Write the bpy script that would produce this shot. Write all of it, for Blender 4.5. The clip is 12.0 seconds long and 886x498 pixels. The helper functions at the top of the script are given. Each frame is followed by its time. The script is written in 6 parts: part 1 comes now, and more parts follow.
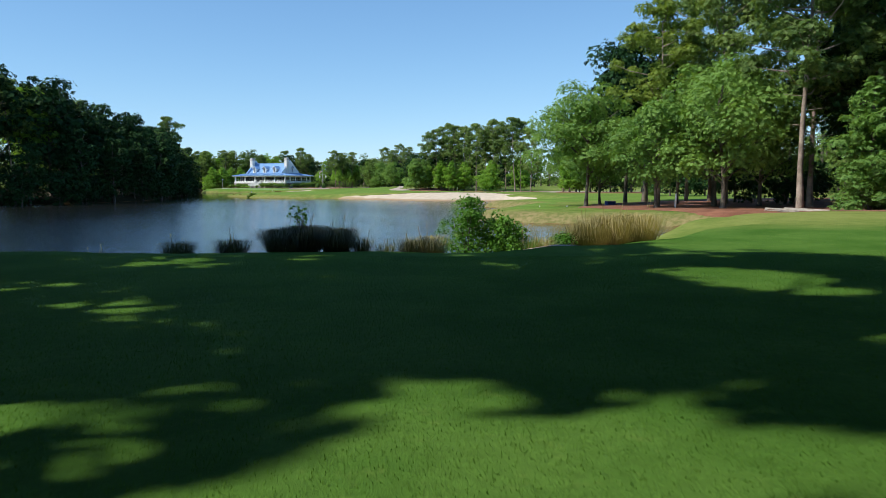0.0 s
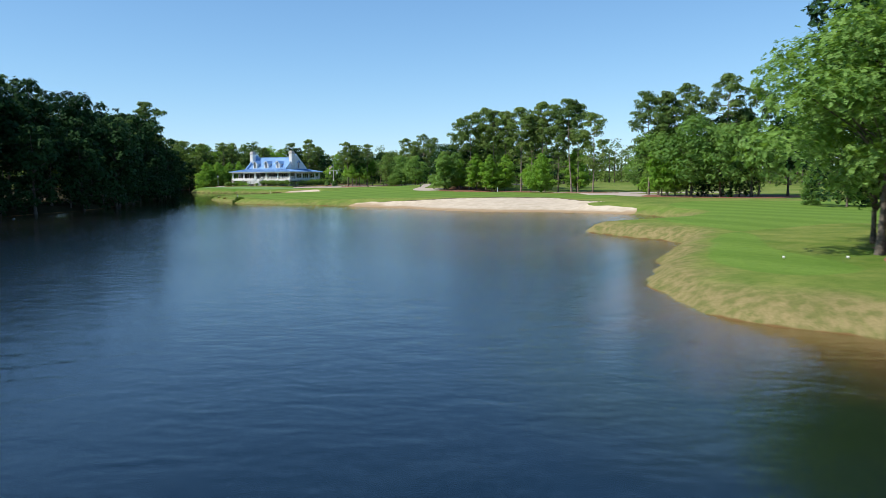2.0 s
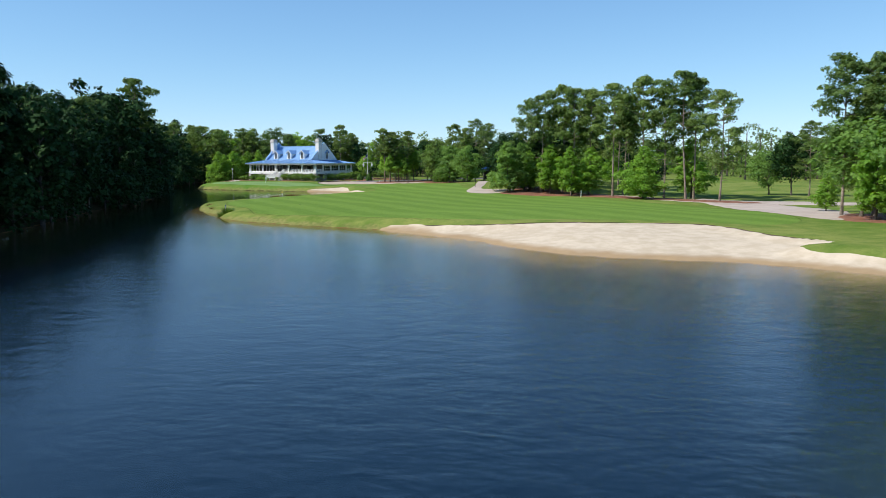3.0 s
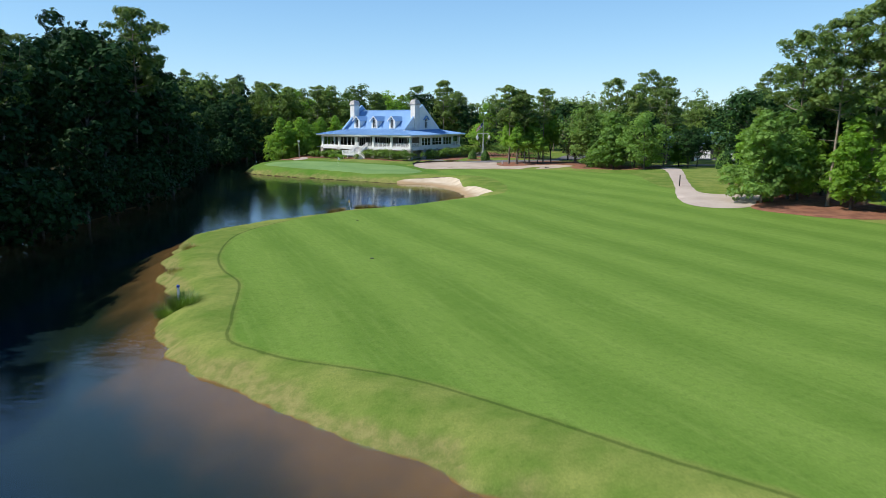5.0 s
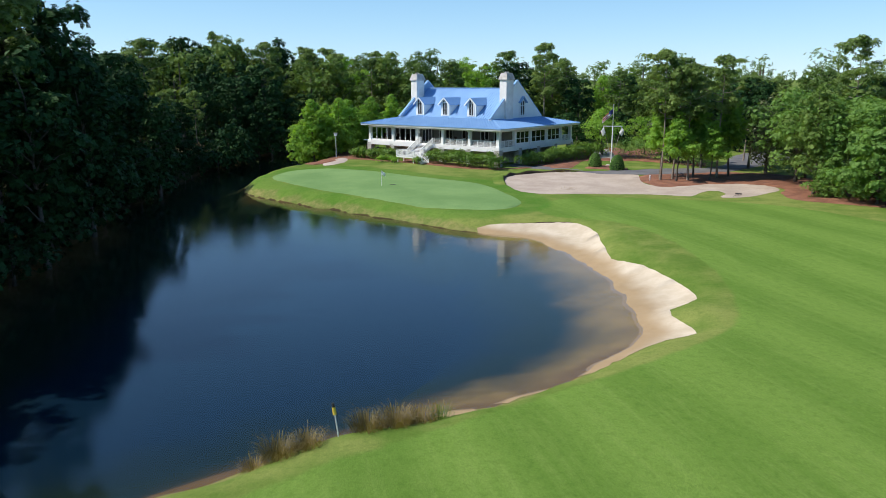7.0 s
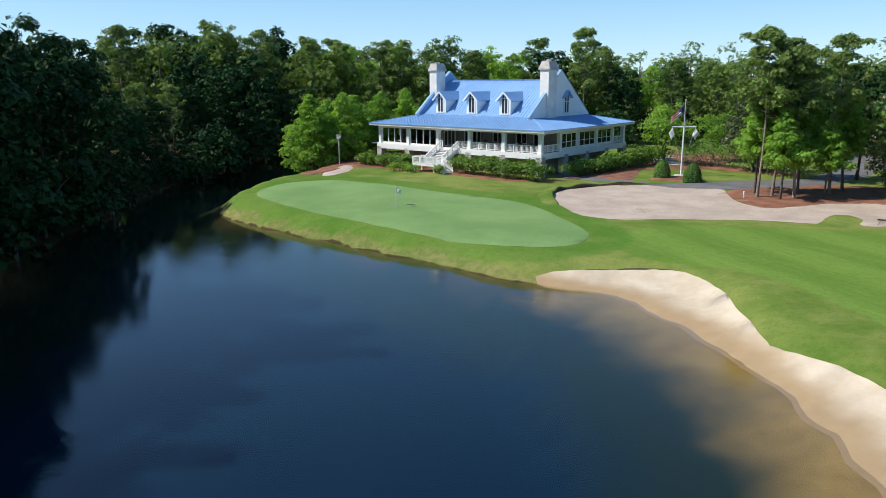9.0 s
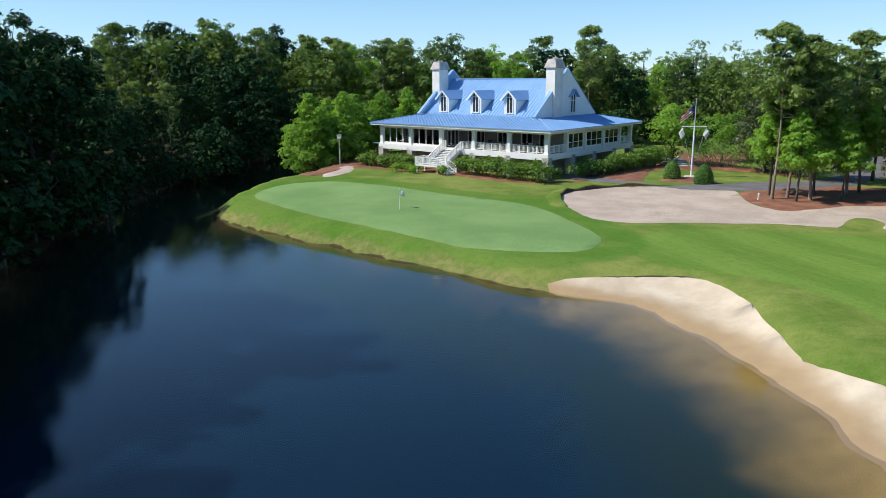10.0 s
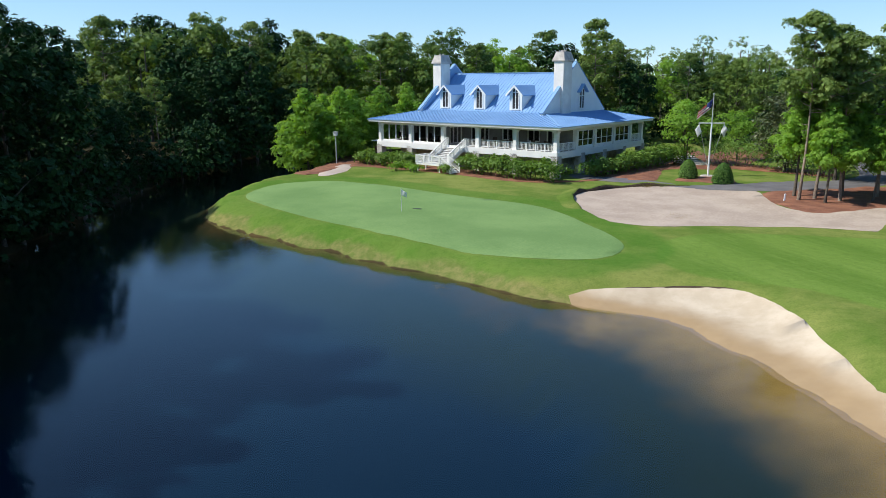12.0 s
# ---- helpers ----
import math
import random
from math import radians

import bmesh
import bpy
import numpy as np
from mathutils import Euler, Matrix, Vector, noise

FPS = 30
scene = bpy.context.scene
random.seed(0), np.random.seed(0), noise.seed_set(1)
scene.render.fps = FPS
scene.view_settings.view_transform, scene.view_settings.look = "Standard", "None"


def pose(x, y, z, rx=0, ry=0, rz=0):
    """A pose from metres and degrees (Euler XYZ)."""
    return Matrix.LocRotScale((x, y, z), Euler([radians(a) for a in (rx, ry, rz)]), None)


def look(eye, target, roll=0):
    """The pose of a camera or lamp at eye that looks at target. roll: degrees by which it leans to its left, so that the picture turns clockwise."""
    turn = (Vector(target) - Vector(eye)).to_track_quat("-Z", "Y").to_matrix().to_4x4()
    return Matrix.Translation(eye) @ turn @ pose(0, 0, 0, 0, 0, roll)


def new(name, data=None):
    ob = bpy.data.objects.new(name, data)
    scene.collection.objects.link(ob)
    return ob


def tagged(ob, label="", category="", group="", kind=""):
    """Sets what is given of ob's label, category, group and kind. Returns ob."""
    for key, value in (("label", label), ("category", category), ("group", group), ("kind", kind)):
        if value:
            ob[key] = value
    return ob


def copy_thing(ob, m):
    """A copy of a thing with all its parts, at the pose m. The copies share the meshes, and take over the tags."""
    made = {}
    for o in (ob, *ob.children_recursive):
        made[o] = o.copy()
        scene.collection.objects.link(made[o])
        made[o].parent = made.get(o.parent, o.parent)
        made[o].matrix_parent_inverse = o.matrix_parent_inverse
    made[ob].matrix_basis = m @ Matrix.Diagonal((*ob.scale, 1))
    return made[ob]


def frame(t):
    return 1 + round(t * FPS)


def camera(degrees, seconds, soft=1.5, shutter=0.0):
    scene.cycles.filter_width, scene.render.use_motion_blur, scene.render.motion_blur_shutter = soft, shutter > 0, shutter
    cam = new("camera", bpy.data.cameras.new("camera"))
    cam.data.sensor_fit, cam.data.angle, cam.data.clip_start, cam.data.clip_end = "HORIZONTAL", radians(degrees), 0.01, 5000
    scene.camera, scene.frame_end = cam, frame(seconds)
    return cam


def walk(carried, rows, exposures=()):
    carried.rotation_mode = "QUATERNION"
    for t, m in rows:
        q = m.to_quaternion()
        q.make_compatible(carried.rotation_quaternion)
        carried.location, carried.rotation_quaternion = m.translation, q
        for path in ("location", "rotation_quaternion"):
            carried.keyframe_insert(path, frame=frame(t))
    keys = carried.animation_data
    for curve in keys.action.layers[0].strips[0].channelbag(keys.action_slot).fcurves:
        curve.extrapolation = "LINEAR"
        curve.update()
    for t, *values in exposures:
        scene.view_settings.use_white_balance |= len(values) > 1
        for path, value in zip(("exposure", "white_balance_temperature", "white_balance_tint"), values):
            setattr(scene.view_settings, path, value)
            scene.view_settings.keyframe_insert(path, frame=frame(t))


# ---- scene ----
# ---------------------------------------------------------------- camera
cam = camera(62.0, 12.0, soft=0.8, shutter=0.1)
PATH = [
    (0.0, 5.88, -40.05, 3.10, 84.86, 0.18, 0.41),
    (0.5, 5.22, -36.17, 3.31, 84.79, 0.22, 0.35),
    (1.0, 4.24, -29.64, 3.55, 84.72, 0.32, 0.30),
    (1.5, 2.95, -18.00, 3.76, 84.64, 0.47, 0.72),
    (2.0, 0.97, -2.98, 4.38, 84.29, 0.38, 1.55),
    (2.5, -1.58, 15.87, 5.74, 83.83, 0.22, 2.78),
    (3.0, -3.99, 35.02, 6.64, 83.11, 0.11, 4.66),
    (3.5, -9.27, 51.42, 7.59, 82.13, 0.19, 6.05),
    (5.3, -19.44, 97.64, 9.25, 79.52, -0.03, 13.02),
    (5.5, -20.60, 102.63, 9.42, 79.29, -0.05, 13.62),
    (6.0, -23.42, 114.88, 9.91, 78.60, -0.07, 15.52),
    (6.5, -27.06, 126.29, 10.60, 77.95, 0.04, 17.22),
    (7.0, -30.81, 135.94, 11.17, 77.25, 0.20, 18.13),
    (9.0, -38.01, 151.95, 10.55, 77.02, 0.34, 18.79),
    (9.5, -38.55, 152.78, 10.63, 76.90, 0.27, 18.76),
    (10.0, -39.01, 153.63, 10.47, 76.97, 0.33, 18.74),
    (10.5, -39.47, 154.44, 10.47, 76.85, 0.32, 18.71),
    (11.0, -39.96, 155.20, 10.43, 76.79, 0.38, 18.60),
    (11.5, -40.43, 156.02, 10.28, 76.82, 0.37, 18.50),
    (12.0, -40.84, 157.00, 9.98, 76.91, 0.24, 18.39),
]
walk(cam, [(t, pose(x, y, z, rx, ry, rz)) for t, x, y, z, rx, ry, rz in PATH])

# ---------------------------------------------------------------- daylight
SUN_TO = Vector((-0.92, -0.38, 1.07)).normalized()
world = bpy.data.worlds.new("sky")
scene.world = world
world.use_nodes = True
wn = world.node_tree
sky = wn.nodes.new("ShaderNodeTexSky")
sky.sky_type = "NISHITA"
sky.sun_disc = False
sky.sun_elevation = math.asin(SUN_TO.z)
sky.sun_rotation = math.atan2(SUN_TO.x, SUN_TO.y)
sky.air_density, sky.dust_density, sky.ozone_density = 0.75, 0.0, 4.0
tint = wn.nodes.new("ShaderNodeMix")
tint.data_type, tint.blend_type = "RGBA", "MULTIPLY"
tint.inputs[0].default_value = 1.0
tint.inputs[7].default_value = (0.95, 1.03, 0.99, 1)
wn.links.new(sky.outputs[0], tint.inputs[6])
# thin haze evens out the glow towards the horizon: c * A / (c + k)
haze_sum = wn.nodes.new("ShaderNodeVectorMath")
haze_sum.operation = "ADD"
haze_sum.inputs[1].default_value = (10.0, 9.0, 8.0)
wn.links.new(tint.outputs[2], haze_sum.inputs[0])
haze_top = wn.nodes.new("ShaderNodeVectorMath")
haze_top.operation = "MULTIPLY"
haze_top.inputs[1].default_value = (12.2, 13.4, 14.7)
wn.links.new(tint.outputs[2], haze_top.inputs[0])
haze = wn.nodes.new("ShaderNodeVectorMath")
haze.operation = "DIVIDE"
wn.links.new(haze_top.outputs[0], haze.inputs[0])
wn.links.new(haze_sum.outputs[0], haze.inputs[1])
wn.links.new(haze.outputs[0], wn.nodes["Background"].inputs[0])
wn.nodes["Background"].inputs[1].default_value = 0.15
sun = new("sun", bpy.data.lights.new("sun", "SUN"))
sun.data.energy, sun.data.angle, sun.data.color = 5.6, radians(0.8), (1.0, 0.95, 0.85)
sun.matrix_world = look(SUN_TO * 50, (0, 0, 0))

# ---------------------------------------------------------------- materials
class Mat:
    """A node material with a principled surface and a few shorthands."""

    def __init__(self, name, rough=0.6, metal=0.0, spec=0.5):
        self.m = bpy.data.materials.new(name)
        self.m.use_nodes = True
        self.t = self.m.node_tree
        self.b = self.t.nodes["Principled BSDF"]
        self.b.inputs["Roughness"].default_value = rough
        self.b.inputs["Metallic"].default_value = metal
        self.b.inputs["Specular IOR Level"].default_value = spec
        self.out = self.t.nodes["Material Output"]

    def n(self, kind, **kw):
        node = self.t.nodes.new("ShaderNode" + kind)
        for k, v in kw.items():
            if k == "operation":
                node.operation = v
            elif k == "data_type":
                node.data_type = v
            elif k == "attribute_name":
                node.attribute_name = v
            elif k == "blend_type":
                node.blend_type = v
            elif k == "interpolation_type":
                node.interpolation_type = v
        return node

    def put(self, sock, v):
        if isinstance(v, bpy.types.NodeSocket):
            self.t.links.new(v, sock)
        elif isinstance(v, tuple) and len(v) == 3 and len(sock.default_value) == 4:
            sock.default_value = (*v, 1)
        else:
            sock.default_value = v

    def coord(self):
        return self.n("NewGeometry").outputs["Position"]

    def noise(self, scale, detail=4.0, rough=0.55, vec=None, dist=0.0):
        k = self.n("TexNoise")
        k.inputs["Scale"].default_value = scale
        k.inputs["Detail"].default_value = detail
        k.inputs["Roughness"].default_value = rough
        k.inputs["Distortion"].default_value = dist
        self.put(k.inputs["Vector"], vec if vec is not None else self.coord())
        return k.outputs["Fac"]

    def stretch(self, s, vec=None):
        k = self.n("VectorMath", operation="MULTIPLY")
        self.put(k.inputs[0], vec if vec is not None else self.coord())
        k.inputs[1].default_value = s
        return k.outputs[0]

    def math(self, op, a, b=0.0, clamp=False):
        k = self.n("Math", operation=op)
        k.use_clamp = clamp
        self.put(k.inputs[0], a)
        self.put(k.inputs[1], b)
        return k.outputs[0]

    def ramp(self, v, lo, hi, smooth=True):
        k = self.n("MapRange")
        if smooth:
            k.interpolation_type = "SMOOTHSTEP"
        self.put(k.inputs["Value"], v)
        k.inputs["From Min"].default_value, k.inputs["From Max"].default_value = lo, hi
        return k.outputs["Result"]

    def mix(self, f, a, b):
        k = self.n("Mix", data_type="RGBA")
        self.put(k.inputs["Factor"], f)
        self.put(k.inputs["A"] if False else k.inputs[6], a)
        self.put(k.inputs[7], b)
        return k.outputs[2]

    def attr(self, name):
        return self.n("Attribute", attribute_name=name).outputs["Fac"]

    def color(self, v):
        self.put(self.b.inputs["Base Color"], v)
        return self

    def rough(self, v):
        self.put(self.b.inputs["Roughness"], v)
        return self

    def bump(self, h, strength, distance):
        k = self.n("Bump")
        k.inputs["Strength"].default_value = strength
        k.inputs["Distance"].default_value = distance
        self.put(k.inputs["Height"], h)
        self.t.links.new(k.outputs[0], self.b.inputs["Normal"])
        return k.outputs[0]


def plain(name, a, b, rough=0.6, scale=3.0, bump=0.2, dist=0.01, metal=0.0, fine=40.0):
    """Two tones mixed by coarse noise, with fine relief."""
    m = Mat(name, rough, metal)
    k = m.math("ADD", m.math("MULTIPLY", m.noise(scale), 0.65), m.math("MULTIPLY", m.noise(fine), 0.35))
    m.color(m.mix(m.ramp(k, 0.35, 0.65), a, b))
    if bump:
        m.bump(m.noise(fine), bump, dist)
    return m.m


def leaf_mat(name, dark, light, translucent=0.35, rough=0.5, gaps=0.0, cover=0.465, gloss=0.3):
    m = Mat(name, rough, 0, gloss)
    g = m.n("NewGeometry").outputs["Random Per Island"]
    o = m.n("ObjectInfo").outputs["Random"]
    k = m.math("ADD", m.math("MULTIPLY", g, 0.35), m.math("ADD", m.math("MULTIPLY", o, 0.35), m.math("MULTIPLY", m.noise(0.35, 2), 0.4)))
    c = m.mix(m.ramp(k, 0.2, 0.9, False), dark, light)
    m.color(c)
    tr = m.n("BsdfTranslucent")
    bright = m.n("Mix", data_type="RGBA", blend_type="MULTIPLY")
    bright.inputs[0].default_value = 1.0
    m.put(bright.inputs[6], c)
    m.put(bright.inputs[7], (1.3, 1.25, 0.5))
    m.put(tr.inputs["Color"], bright.outputs[2])
    mx = m.n("MixShader")
    mx.inputs[0].default_value = translucent
    m.t.links.new(m.b.outputs[0], mx.inputs[1])
    m.t.links.new(tr.outputs[0], mx.inputs[2])
    if gaps:
        # each spray of leaves is broken into leaflets that face their own ways
        m.bump(m.noise(gaps * 0.8, 1), 0.9, 0.09)
        cut = m.math("GREATER_THAN", m.noise(gaps, 2, 0.6), cover)
        clear = m.n("BsdfTransparent")
        spray = m.n("MixShader")
        m.t.links.new(cut, spray.inputs[0])
        m.t.links.new(clear.outputs[0], spray.inputs[1])
        m.t.links.new(mx.outputs[0], spray.inputs[2])
        m.t.links.new(spray.outputs[0], m.out.inputs["Surface"])
        return m.m
    m.t.links.new(mx.outputs[0], m.out.inputs["Surface"])
    return m.m


# turf: rough, mown fairway with stripes, dry banks and the lake bed in one sheet
m = Mat("turf", 0.9, 0, 0.04)
shore, fair = m.attr("shore"), m.attr("fairway")
big, mid, fine = m.noise(0.06, 3), m.noise(0.55, 4), m.noise(14.0, 5, 0.7)
rough_c = m.mix(m.ramp(m.math("ADD", m.math("MULTIPLY", big, 0.5), m.math("MULTIPLY", mid, 0.5)), 0.36, 0.64), (0.108, 0.180, 0.030), (0.235, 0.268, 0.072))
wave = m.n("VectorMath", operation="DOT_PRODUCT")
m.put(wave.inputs[0], m.coord())
wave.inputs[1].default_value = (0.83, 0.55, 0)
st = m.math("SINE", m.math("ADD", m.math("MULTIPLY", wave.outputs["Value"], 1.25), m.math("MULTIPLY", m.noise(0.035, 1), 4.0)))
st = m.ramp(st, -0.9, 0.9)
lane = m.n("VectorMath", operation="DOT_PRODUCT")
m.put(lane.inputs[0], m.coord())
lane.inputs[1].default_value = (-0.55, 0.83, 0)
comb = m.n("CombineXYZ")
m.put(comb.inputs[0], m.math("MULTIPLY", wave.outputs["Value"], 2.6))
m.put(comb.inputs[1], m.math("MULTIPLY", lane.outputs["Value"], 0.22))
streak = m.noise(1.0, 5, 0.65, comb.outputs[0])
blotch = m.noise(3.2, 6, 0.75)
fair_c = m.mix(m.math("ADD", m.math("MULTIPLY", st, 0.42), m.math("ADD", m.math("MULTIPLY", mid, 0.32), m.math("MULTIPLY", big, 0.3))), (0.096, 0.184, 0.027), (0.178, 0.282, 0.054))
fair_c = m.mix(m.math("MULTIPLY", m.ramp(streak, 0.42, 0.75), 0.35), fair_c, (0.23, 0.325, 0.078))
edge = m.math("ADD", fair, m.math("MULTIPLY", m.math("SUBTRACT", m.noise(0.8, 3), 0.5), 0.5))
grass = m.mix(m.ramp(edge, -0.25, 0.1), rough_c, fair_c)
# the first lawn is a deeper green, finely mown grass
sep = m.n("SeparateXYZ")
m.put(sep.inputs[0], m.coord())
lawn_c = m.mix(m.ramp(m.math("ADD", m.math("MULTIPLY", mid, 0.6), m.math("MULTIPLY", big, 0.4)), 0.36, 0.64), (0.052, 0.135, 0.018), (0.095, 0.195, 0.034))
lawn_k = m.math("ADD", sep.outputs[1], m.math("MULTIPLY", m.math("SUBTRACT", m.noise(0.18, 4), 0.5), 9.0))
grass = m.mix(m.ramp(lawn_k, -13.5, -19.5), grass, lawn_c)
gk = m.math("ADD", m.attr("green"), m.math("MULTIPLY", m.math("SUBTRACT", m.noise(0.7, 3), 0.5), 0.8))
fringe = m.math("MULTIPLY", m.ramp(gk, -3.0, -2.2), m.ramp(gk, 0.4, -0.4))
grass = m.mix(m.math("MULTIPLY", fringe, 0.6), grass, (0.072, 0.19, 0.022))
zone = m.math("MULTIPLY", m.ramp(sep.outputs[1], 150, 143), m.ramp(sep.outputs[1], 96, 108))
rim = m.math("MULTIPLY", zone, m.ramp(m.math("ABSOLUTE", m.math("ADD", fair, 0.25)), 0.11, 0.03))
grass = m.mix(m.math("MULTIPLY", rim, 0.5), grass, (0.02, 0.045, 0.008))
dry_k = m.math("ADD", shore, m.math("MULTIPLY", m.math("SUBTRACT", m.noise(0.35, 4), 0.5), 2.6))
dry_k = m.math("DIVIDE", dry_k, m.math("ADD", m.attr("dry"), 0.45))
grass = m.mix(m.math("MULTIPLY", m.ramp(dry_k, 2.0, 0.5), m.math("ADD", m.math("MULTIPLY", m.attr("dry"), 0.4), 0.55)), grass, m.mix(m.ramp(m.noise(2.2), 0.35, 0.65), (0.17, 0.165, 0.06), (0.30, 0.235, 0.115)))
grass = m.mix(m.math("MULTIPLY", m.ramp(blotch, 0.52, 0.36), 0.22), grass, (0.045, 0.10, 0.012))
grass = m.mix(m.math("MULTIPLY", m.ramp(blotch, 0.55, 0.72), 0.35), grass, (0.20, 0.27, 0.065))
grass = m.mix(m.ramp(fine, 0.3, 0.75), m.mix(0.26, grass, (0.02, 0.045, 0.008)), grass)
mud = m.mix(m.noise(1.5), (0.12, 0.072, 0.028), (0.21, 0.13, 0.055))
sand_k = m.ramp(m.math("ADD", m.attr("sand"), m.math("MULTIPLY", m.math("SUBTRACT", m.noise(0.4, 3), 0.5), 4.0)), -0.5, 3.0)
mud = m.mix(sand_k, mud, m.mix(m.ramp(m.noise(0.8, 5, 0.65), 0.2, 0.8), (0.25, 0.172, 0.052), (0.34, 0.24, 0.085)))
# light lost in deep water is put into the bed colour, by shore distance
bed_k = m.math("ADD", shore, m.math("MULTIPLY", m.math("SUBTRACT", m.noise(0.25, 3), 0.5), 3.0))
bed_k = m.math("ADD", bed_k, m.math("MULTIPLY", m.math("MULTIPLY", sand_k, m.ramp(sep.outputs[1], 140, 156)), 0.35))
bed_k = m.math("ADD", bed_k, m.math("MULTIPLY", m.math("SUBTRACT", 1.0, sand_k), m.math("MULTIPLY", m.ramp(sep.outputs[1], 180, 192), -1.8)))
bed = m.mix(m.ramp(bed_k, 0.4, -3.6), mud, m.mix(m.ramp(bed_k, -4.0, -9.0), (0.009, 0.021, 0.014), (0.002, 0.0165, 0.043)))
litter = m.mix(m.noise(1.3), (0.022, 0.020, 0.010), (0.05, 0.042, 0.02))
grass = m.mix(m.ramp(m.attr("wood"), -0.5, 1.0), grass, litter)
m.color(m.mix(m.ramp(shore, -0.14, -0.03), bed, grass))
m.bump(m.math("ADD", fine, m.math("MULTIPLY", m.noise(60.0, 3, 0.7), 0.6)), 0.55, 0.04)
TURF = m.m

m = Mat("green_turf", 0.9, 0, 0.05)
m.color(m.mix(m.ramp(m.math("ADD", m.math("MULTIPLY", m.noise(0.22, 3), 0.6), m.math("MULTIPLY", m.noise(9.0), 0.4)), 0.35, 0.65), (0.132, 0.228, 0.080), (0.184, 0.292, 0.108)))
m.bump(m.noise(90.0, 3), 0.25, 0.008)
GREEN = m.m

m = Mat("bunker_sand", 0.9, 0, 0.2)
sh = m.attr("shore")
dryc = m.mix(m.ramp(m.noise(0.9, 5), 0.3, 0.7), (0.465, 0.385, 0.285), (0.575, 0.49, 0.38))
prints = m.ramp(m.noise(5.0, 4, 0.7), 0.52, 0.68)
dryc = m.mix(m.math("MULTIPLY", prints, 0.16), dryc, (0.40, 0.315, 0.22))
wet = m.mix(m.noise(1.2), (0.28, 0.195, 0.11), (0.38, 0.275, 0.16))
wk = m.math("ADD", sh, m.math("MULTIPLY", m.math("SUBTRACT", m.noise(0.5, 3), 0.5), 1.2))
dryc = m.mix(m.ramp(wk, 1.9, 0.3), dryc, wet)
m.color(dryc)
m.bump(m.math("ADD", m.noise(3.0, 5), m.math("MULTIPLY", m.noise(30.0), 0.3)), 0.3, 0.06)
SAND = m.m
WASTE = plain("waste_sand", (0.35, 0.275, 0.22), (0.46, 0.375, 0.305), 0.9, 0.4, 0.4, 0.03, fine=6.0)
MULCH = plain("pine_straw", (0.14, 0.052, 0.028), (0.27, 0.115, 0.065), 0.9, 0.9, 0.8, 0.06, fine=11.0)
PATHM = plain("cart_path", (0.37, 0.30, 0.255), (0.46, 0.385, 0.33), 0.85, 0.5, 0.3, 0.01, fine=18.0)
ASPHALT = plain("asphalt", (0.10, 0.095, 0.10), (0.155, 0.15, 0.155), 0.85, 0.6, 0.4, 0.01, fine=30.0)

# water: clear everywhere, with its depth painted on the bed; mirror at a grazing view
m = Mat("lake_water", 0.03)
v = m.stretch((0.55, 1.0, 1.0))
rip = m.math("ADD", m.math("MULTIPLY", m.noise(1.1, 3, 0.5, v, 0.6), 0.7), m.math("MULTIPLY", m.noise(4.4, 3, 0.65, v), 0.36))
calm = m.ramp(m.noise(0.018, 2), 0.35, 0.65)
bm_ = m.n("Bump")
sep = m.n("SeparateXYZ")
m.put(sep.inputs[0], m.coord())
open_lake = m.ramp(sep.outputs[1], 135, 60)
m.put(bm_.inputs["Strength"], m.math("ADD", m.math("MULTIPLY", m.math("MULTIPLY", m.math("ADD", calm, 0.4), open_lake), 0.55), 0.11))
bm_.inputs["Distance"].default_value = 0.10
m.put(bm_.inputs["Height"], rip)
fr = m.n("LayerWeight")
fr.inputs["Blend"].default_value = 0.5
m.t.links.new(bm_.outputs[0], fr.inputs["Normal"])
gl = m.n("BsdfGlossy")
m.put(gl.inputs["Roughness"], m.math("ADD", m.math("MULTIPLY", open_lake, 0.08), 0.04))
m.t.links.new(bm_.outputs[0], gl.inputs["Normal"])
tp = m.n("BsdfTransparent")
m.put(tp.inputs["Color"], (0.86, 0.84, 0.78))
mx = m.n("MixShader")
m.put(mx.inputs[0], m.math("ADD", m.math("MULTIPLY", m.math("POWER", fr.outputs["Facing"], 4.3), 0.97), 0.022))
m.t.links.new(tp.outputs[0], mx.inputs[1])
m.t.links.new(gl.outputs[0], mx.inputs[2])
m.t.links.new(mx.outputs[0], m.out.inputs["Surface"])
WATER = m.m

BARK_PINE = plain("pine_bark", (0.15, 0.115, 0.09), (0.33, 0.265, 0.215), 0.9, 1.2, 0.9, 0.05, fine=9.0)
BARK = plain("grey_bark", (0.055, 0.045, 0.036), (0.15, 0.125, 0.10), 0.9, 1.0, 0.9, 0.04, fine=8.0)
NEEDLE = leaf_mat("pine_needles", (0.064, 0.128, 0.030), (0.215, 0.305, 0.078), 0.32, gaps=11.0)
NEEDLE_Y = leaf_mat("fresh_pine_needles", (0.13, 0.21, 0.032), (0.30, 0.385, 0.075), 0.35, gaps=13.0)
LEAF_OAK = leaf_mat("oak_leaves", (0.075, 0.175, 0.034), (0.22, 0.37, 0.08), 0.35, gaps=12.0)
# dark_leaves is near black: the backlit western wood's shade is put into its colour
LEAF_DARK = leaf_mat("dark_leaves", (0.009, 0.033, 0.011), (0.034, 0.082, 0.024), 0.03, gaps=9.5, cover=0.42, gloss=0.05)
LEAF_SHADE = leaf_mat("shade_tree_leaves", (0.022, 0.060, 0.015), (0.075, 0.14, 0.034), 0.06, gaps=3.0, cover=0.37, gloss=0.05)
